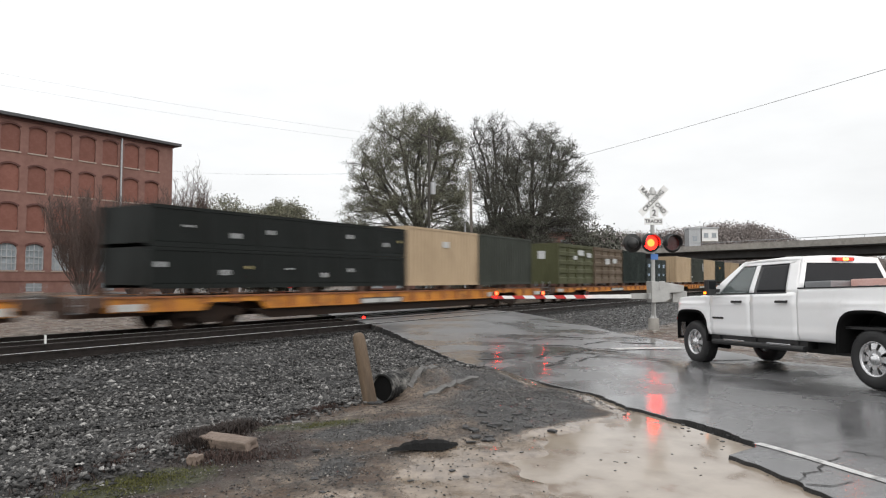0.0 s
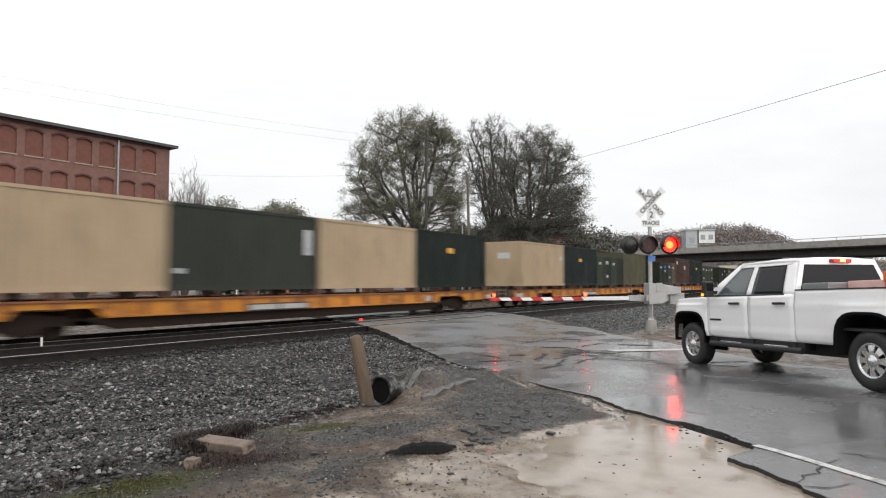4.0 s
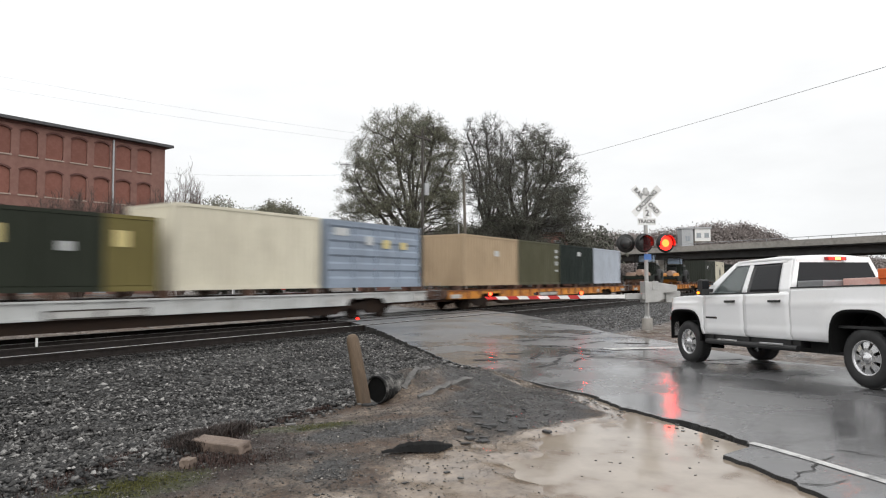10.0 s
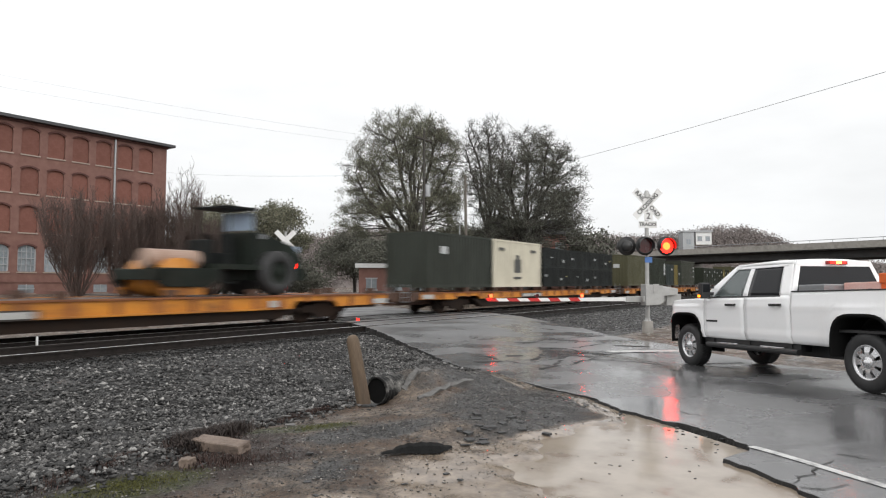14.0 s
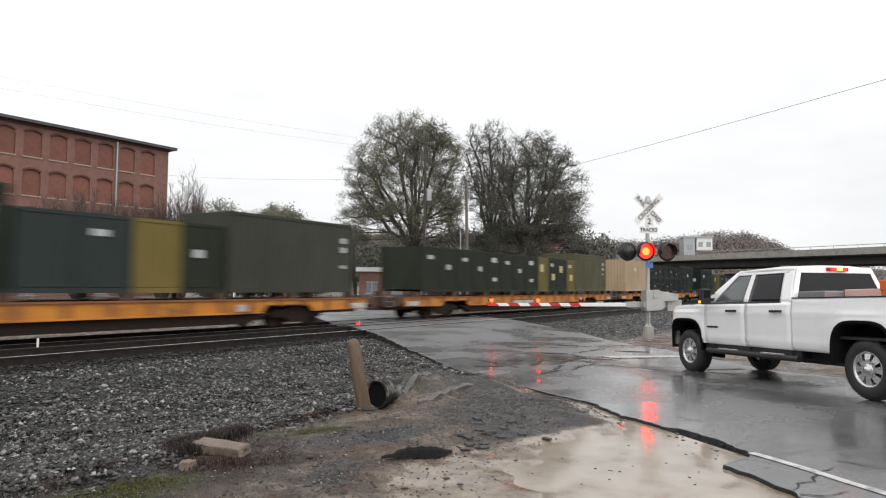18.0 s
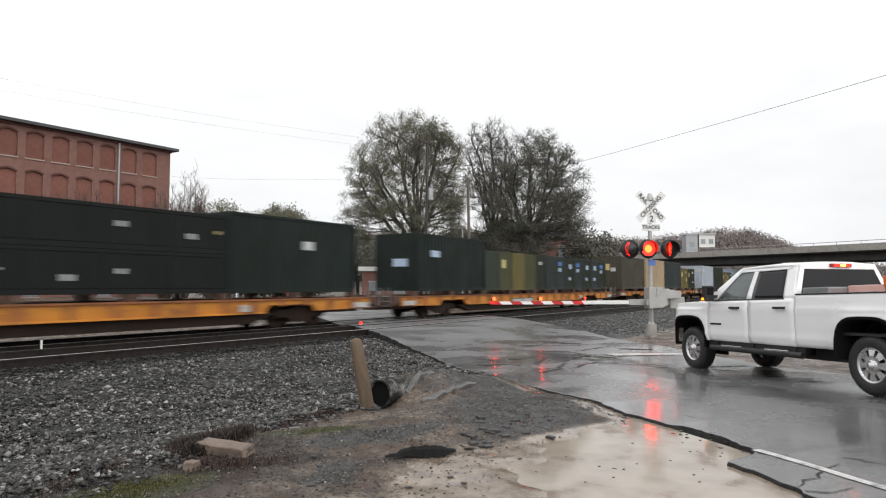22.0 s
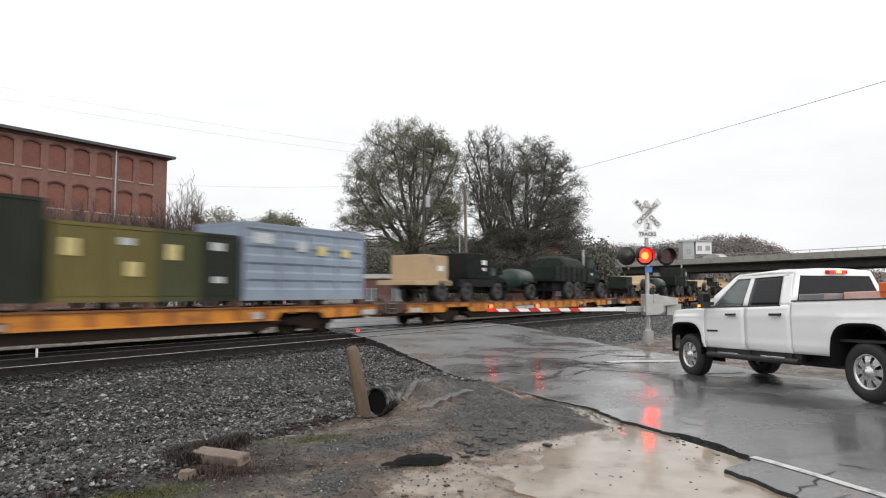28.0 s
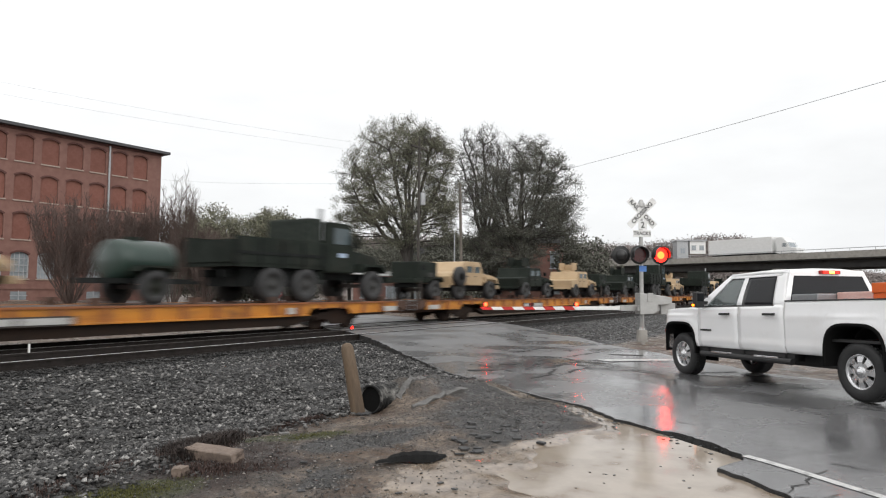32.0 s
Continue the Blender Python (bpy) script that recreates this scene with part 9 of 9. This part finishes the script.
build_post()
PIPEMAT = surf("black_corrugated_plastic", (0.012, 0.012, 0.012), (0.02, 0.02, 0.02), 6, (0.5, 0.75), 0, 0.1, 40, 0, (0.26, 0.25, 0.235), 4.5, 0.85, spec=0.2)


def build_pipe():
    """A culvert pipe, its torn mouth out of the bank, running under the road's shoulder."""
    a, b = Vector((7.2, 5.73, 0.06)), Vector((7.9, 5.75, 0.03))
    d = b - a
    root = tagged(empty("drain_pipe", Matrix.Translation(a) @ d.to_track_quat("X", "Z").to_matrix().to_4x4()), "black corrugated plastic culvert pipe half buried in gravel", "pipe")
    bm = bmesh.new()
    prof = []
    x = 0.0
    while x < d.length:
        prof += [(0.195, x), (0.195, x + 0.03), (0.18, x + 0.045), (0.18, x + 0.06)]
        x += 0.075
    outer = [[bm.verts.new((x, r * math.cos(2 * math.pi * k / 32), r * math.sin(2 * math.pi * k / 32))) for k in range(32)] for r, x in prof]
    inner = [[bm.verts.new((x, 0.168 * math.cos(2 * math.pi * k / 32), 0.168 * math.sin(2 * math.pi * k / 32))) for k in range(32)] for x in (0.0, d.length)]
    for p, q in list(zip(outer, outer[1:])) + [(inner[0], inner[1]), (outer[0], inner[0])]:
        for k in range(32):
            bm.faces.new((p[k], p[(k + 1) % 32], q[(k + 1) % 32], q[k])).smooth = True
    bmesh.ops.recalc_face_normals(bm, faces=bm.faces)
    part("barrel", bm, PIPEMAT, root)
    # Black plug just inside the mouth stands in for the pipe's shade.
    part("silt_plug", tube((0.035, 0, 0), (0.6, 0, 0), 0.167, seg=24), LINER, root, "black plug for the dark of the pipe's mouth")
    return root


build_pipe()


def slab(name, at, size, turn, mat, label, category, seed, tilt=0, flat=0.6):
    """A broken chunk: a box with knocked, uneven corners."""
    rng = random.Random(seed)
    bm = bmesh.new()
    l, w, h = size
    box(bm, -l / 2, l / 2, -w / 2, w / 2, 0, h)
    bmesh.ops.subdivide_edges(bm, edges=list(bm.edges), cuts=3, use_grid_fill=True)
    for v in bm.verts:
        v.co += Vector((rng.gauss(0, 0.009) * l, rng.gauss(0, 0.012) * w, rng.gauss(0, 0.02) * h))
    bmesh.ops.bevel(bm, geom=[e for e in bm.edges if e.calc_face_angle(0) > 0.7], offset=min(size) * 0.08, segments=1, affect="EDGES")
    ob = part(name, bm, mat)
    ob.matrix_basis = pose(*at, tilt, 0, turn)
    return tagged(ob, label, category)


BLOCKMAT = surf("tan_concrete_block", (0.2, 0.15, 0.118), (0.12, 0.09, 0.072), 6, (0.6, 0.85), 0, 0.5, 50, 0, (0.06, 0.045, 0.037), 3, 0.7)
RUBBISH = surf("black_torn_rubber", (0.007, 0.007, 0.007), (0.012, 0.012, 0.012), 8, (0.7, 0.9), 0, 0.8, spec=0.15)
slab("concrete_block", (4.22, 5.2, -0.045), (0.6, 0.17, 0.1), -84, BLOCKMAT, "tan broken concrete block lying on gravel", "block", 2, 8)
slab("stone", (3.72, 5.02, -0.06), (0.12, 0.09, 0.08), 20, BLOCKMAT, "pale tan stone on the dirt", "stone", 3)


def rubber_scrap():
    bm = bmesh.new()
    secs = []
    rng = random.Random(7)
    for i in range(19):
        t = i / 18
        x = -0.34 + 0.68 * t
        w = 0.04 + 0.07 * math.sin(t * 3.1) ** 0.8 * (0.5 + 0.5 * t) + rng.uniform(-0.014, 0.014)
        z = 0.02 + 0.10 * math.sin(t * 3.0) ** 2 * (0.35 + 0.65 * t) + rng.uniform(-0.012, 0.012)
        y = 0.04 * math.sin(t * 7) + rng.uniform(-0.01, 0.01)
        secs.append([(x, y - w, 0.0), (x, y - w * 0.6, z * 0.75), (x, y + w * 0.05, z), (x, y + w * 0.5, z * 0.55), (x, y + w, 0.0)])
    ob = part("rubber_scrap", loft(secs, smooth=False), RUBBISH)
    ob.matrix_basis = pose(5.12, 3.58, -0.012, 0, 0, -38)
    return tagged(ob, "black torn strip of tyre rubber on the dirt", "scrap")


rubber_scrap()

EDGESTONE = surf("pale_broken_concrete", (0.14, 0.134, 0.127), (0.06, 0.058, 0.055), 6, (0.4, 0.7), 0, 0.4, 50, 0, (0.07, 0.065, 0.06), 2.5, 0.7)


def shoulder_strip(a, b, seed):
    """A broken strip of old paving, tilted on the grit above the pipe."""
    rng = random.Random(seed)
    secs = []
    for i in range(13):
        t = i / 12
        q = Vector((*a, 0)).lerp(Vector((*b, 0)), t)
        z = float(ground_z(q.x, q.y)) + 0.035
        w = 0.035 + rng.uniform(-0.015, 0.015)
        secs.append([(q.x, q.y - w, z - 0.09), (q.x, q.y - w + rng.uniform(-0.02, 0.02), z - 0.02 + rng.uniform(-0.02, 0.015)), (q.x, q.y + w, z + rng.uniform(-0.015, 0.015)), (q.x, q.y + w, z - 0.09)])
    return tagged(part("broken_paving", loft(secs, smooth=False), EDGESTONE), "pale broken strip of old paving in grit", "rubble")


shoulder_strip((7.4, 5.16), (8.7, 5.08), 21)
shoulder_strip((7.55, 5.52), (8.3, 5.6), 22)

ASPHALTBIT = surf("broken_asphalt_bits", (0.02, 0.02, 0.021), (0.05, 0.05, 0.05), 12, (0.4, 0.7), 0, 0.5, 60)


def rubble(name, spots, mat, seed, label):
    """Flat broken pieces lying about, each one its own."""
    rng = random.Random(seed)
    for cx, cy, spread, count, size in spots:
        for _ in range(count):
            x, y = cx + rng.gauss(0, spread), cy + rng.gauss(0, spread * 0.6)
            l = size * rng.uniform(0.5, 1.3)
            z = float(ground_z(x, y) + hollow(np.array(x), np.array(y)))
            slab(name, (x, y, max(z, -0.062) + 0.004), (l, l * rng.uniform(0.4, 0.9), l * rng.uniform(0.12, 0.24)), rng.uniform(0, 180), mat, label, "rubble", rng.randrange(999), rng.uniform(-8, 8))


rubble("asphalt_fragment", ((6.45, 3.45, 0.3, 22, 0.1), (5.75, 3.35, 0.12, 5, 0.08), (7.9, 2.75, 0.25, 6, 0.05), (6.1, 2.0, 0.6, 12, 0.02), (7.1, 1.5, 0.4, 10, 0.022), (5.2, 1.4, 0.5, 8, 0.018), (5.0, 4.0, 0.5, 6, 0.05), (4.6, 2.9, 0.4, 5, 0.04), (6.75, 5.5, 0.07, 3, 0.15), (3.9, 3.8, 0.4, 6, 0.045), (9.2, 3.7, 0.5, 8, 0.05)), ASPHALTBIT, 8, "black broken fragment of asphalt on wet dirt")
edge_spots = []
for al_, n_ in ((5.6, 5), (6.2, 7), (6.9, 7), (7.6, 8), (8.4, 8), (9.3, 7), (10.2, 6), (11.2, 5)):
    q_ = road_pt(al_, float(np.interp(al_, EDGE_AL, EDGE_AC)) - 0.12)
    edge_spots.append((q_.x, q_.y, 0.16, n_, 0.04))
rubble("asphalt_crumb", edge_spots, ASPHALTBIT, 18, "small black crumb fallen from the asphalt edge")
rubble("loose_stone", ((20.9, 5.7, 0.5, 9, 0.16), (19.6, 5.0, 0.5, 5, 0.12)), CONCRETE, 9, "pale grey loose stone on the verge")
rubble("flat_stone", ((4.9, 5.95, 0.2, 3, 0.13), (5.3, 5.75, 0.2, 3, 0.09), (5.9, 5.95, 0.3, 4, 0.08), (6.7, 5.75, 0.2, 5, 0.1)), EDGESTONE, 9, "grey flat stone at the ballast's foot")
DEADWEED = surf("dead_reddish_weeds", (0.05, 0.025, 0.019), (0.024, 0.014, 0.011), 20, (0.7, 0.9), 0, 0, 60, 0.5, island=True)
DARKWEED = surf("blackish_dead_weeds", (0.03, 0.018, 0.014), (0.014, 0.01, 0.008), 20, (0.7, 0.9), 0, 0, 60, 0.5, island=True)
MOSSBLADE = surf("short_green_blades", (0.088, 0.085, 0.013), (0.042, 0.044, 0.009), 20, (0.7, 0.9), 0, 0, 60, 0.4, island=True)


def tufts(name, spots, count, tall, mat, seed, label):
    """Short blades and stalks growing out of the dirt, in clumps."""
    rng = random.Random(seed)
    bm = bmesh.new()
    for _ in range(count):
        cx, cy, rx, ry, turn = rng.choice(spots)
        u, v = rng.gauss(0, 0.5) * rx, rng.gauss(0, 0.5) * ry
        c, s = math.cos(radians(turn)), math.sin(radians(turn))
        x, y = cx + u * c - v * s, cy + u * s + v * c
        z = float(ground_z(x, y)) + 0.01
        a = rng.uniform(0, 6.28)
        h, w = tall * rng.uniform(0.35, 1.0), 0.003 + min(0.003, 0.05 * tall) * rng.random()
        lean = rng.uniform(0.2, 1.2) * h
        side = Vector((-math.sin(a), math.cos(a), 0)) * w
        p = Vector((x, y, z - 0.01))
        q = p + Vector((math.cos(a) * lean * 0.4, math.sin(a) * lean * 0.4, h * 0.7))
        r = p + Vector((math.cos(a) * lean, math.sin(a) * lean, h))
        v = [bm.verts.new(k) for k in (p - side, p + side, q + side * 0.7, q - side * 0.7, r)]
        bm.faces.new(v[:4])
        bm.faces.new((v[3], v[2], v[4]))
    return tagged(part(name, bm, mat), label, "weeds", kind="stuff")


tufts("dead_weeds", ((4.45, 5.75, 0.5, 0.4, 20), (4.3, 5.5, 0.3, 0.5, 20), (4.0, 4.9, 0.5, 0.25, -50), (3.4, 5.75, 0.9, 0.2, 25), (6.2, 6.0, 0.8, 0.15, 10), (4.35, 5.62, 0.35, 0.3, 20)), 6000, 0.05, DEADWEED, 3, "dead reddish-brown weeds round the block")
tufts("tall_dead_weeds", ((4.62, 5.72, 0.32, 0.22, 20), (4.8, 5.85, 0.3, 0.15, 10), (4.45, 5.85, 0.3, 0.2, 0), (4.15, 5.5, 0.2, 0.14, 20)), 5200, 0.13, DARKWEED, 5, "dark brown clump of dead weeds behind the block")
tufts("moss_grass", ((3.2, 4.9, 0.45, 0.25, -20), (3.1, 4.9, 0.5, 0.22, -20), (5.35, 5.28, 0.6, 0.14, -32), (2.3, 4.7, 0.5, 0.3, 0), (10.4, 6.6, 0.3, 0.15, 40)), 4600, 0.018, MOSSBLADE, 4, "short bright green moss and grass on dirt")


def glint_and_stake():
    """Added red glow on a stake for a glint between the tracks; a white stake."""
    root = tagged(empty("marker_lamp", pose(19.5, 16.4, -0.1)), "added glowing red ball on a short stake, for a red glint", "marker")
    part("stake", boxes((-0.02, 0.02, -0.02, 0.02, -0.1, 0.13)), STEEL, root)
    b = bmesh.new()
    bmesh.ops.create_uvsphere(b, u_segments=14, v_segments=8, radius=0.06, matrix=Matrix.Translation((0, 0, 0.19)))
    part("lens", b, LIT, root, "added red glow")
    st = tagged(empty("marker_stake", pose(7.9, 16.2, -0.02)), "thin white stake beside the track", "stake")
    part("stake", boxes((-0.02, 0.02, -0.02, 0.02, -0.1, 0.27), bev=0.005), WHITEPAINT, st)


glint_and_stake()


def motions():
    """The train slows a little as it runs through; the signal lenses turn over in step; two vehicles cross the bridge."""
    times = [0, 2, 4, 6, 8, 10, 12, 14, 16, 18, 20, 22, 24, 26, 28, 30, 32]
    for ob, sigma, y, z, turn in KEYED:
        walk(ob, [(t, pose(sigma - 15.85 * t + 0.033 * t * t, y, z, 0, 0, turn)) for t in times])
    # lamps of phase 0 are dark at the start and light at 0.25 s, then every 1.21 s
    half = 0.606
    for ob, (x, y, z), turn, phase in FLASH:
        rows, lit = [], phase == 1
        a = 0 if lit else 180
        rows.append((0.0, pose(x, y, z, 0, 0, turn + a)))
        for k in range(60):
            f = round((0.25 + k * half) * FPS)
            if f > 31.8 * FPS:
                break
            f += -2 if (a // 180) % 2 else 1
            for i in range(4):
                rows.append(((f + i - 1) / FPS, pose(x, y, z, 0, 0, turn + a + 60 * i)))
            a += 180
        rows.append((32.0, pose(x, y, z, 0, 0, turn + a)))
        walk(ob, rows)

    walk(SEMI, [(t, on_bridge(10.9 + 11.0 * (32 - t), -2.4)) for t in (0, 8, 16, 24, 32)])
    walk(OVERCAR, [(t, on_bridge(19.5 - 14.7 * (t - 28.4), -5.5)) for t in (0, 8, 16, 24, 32)])


motions()
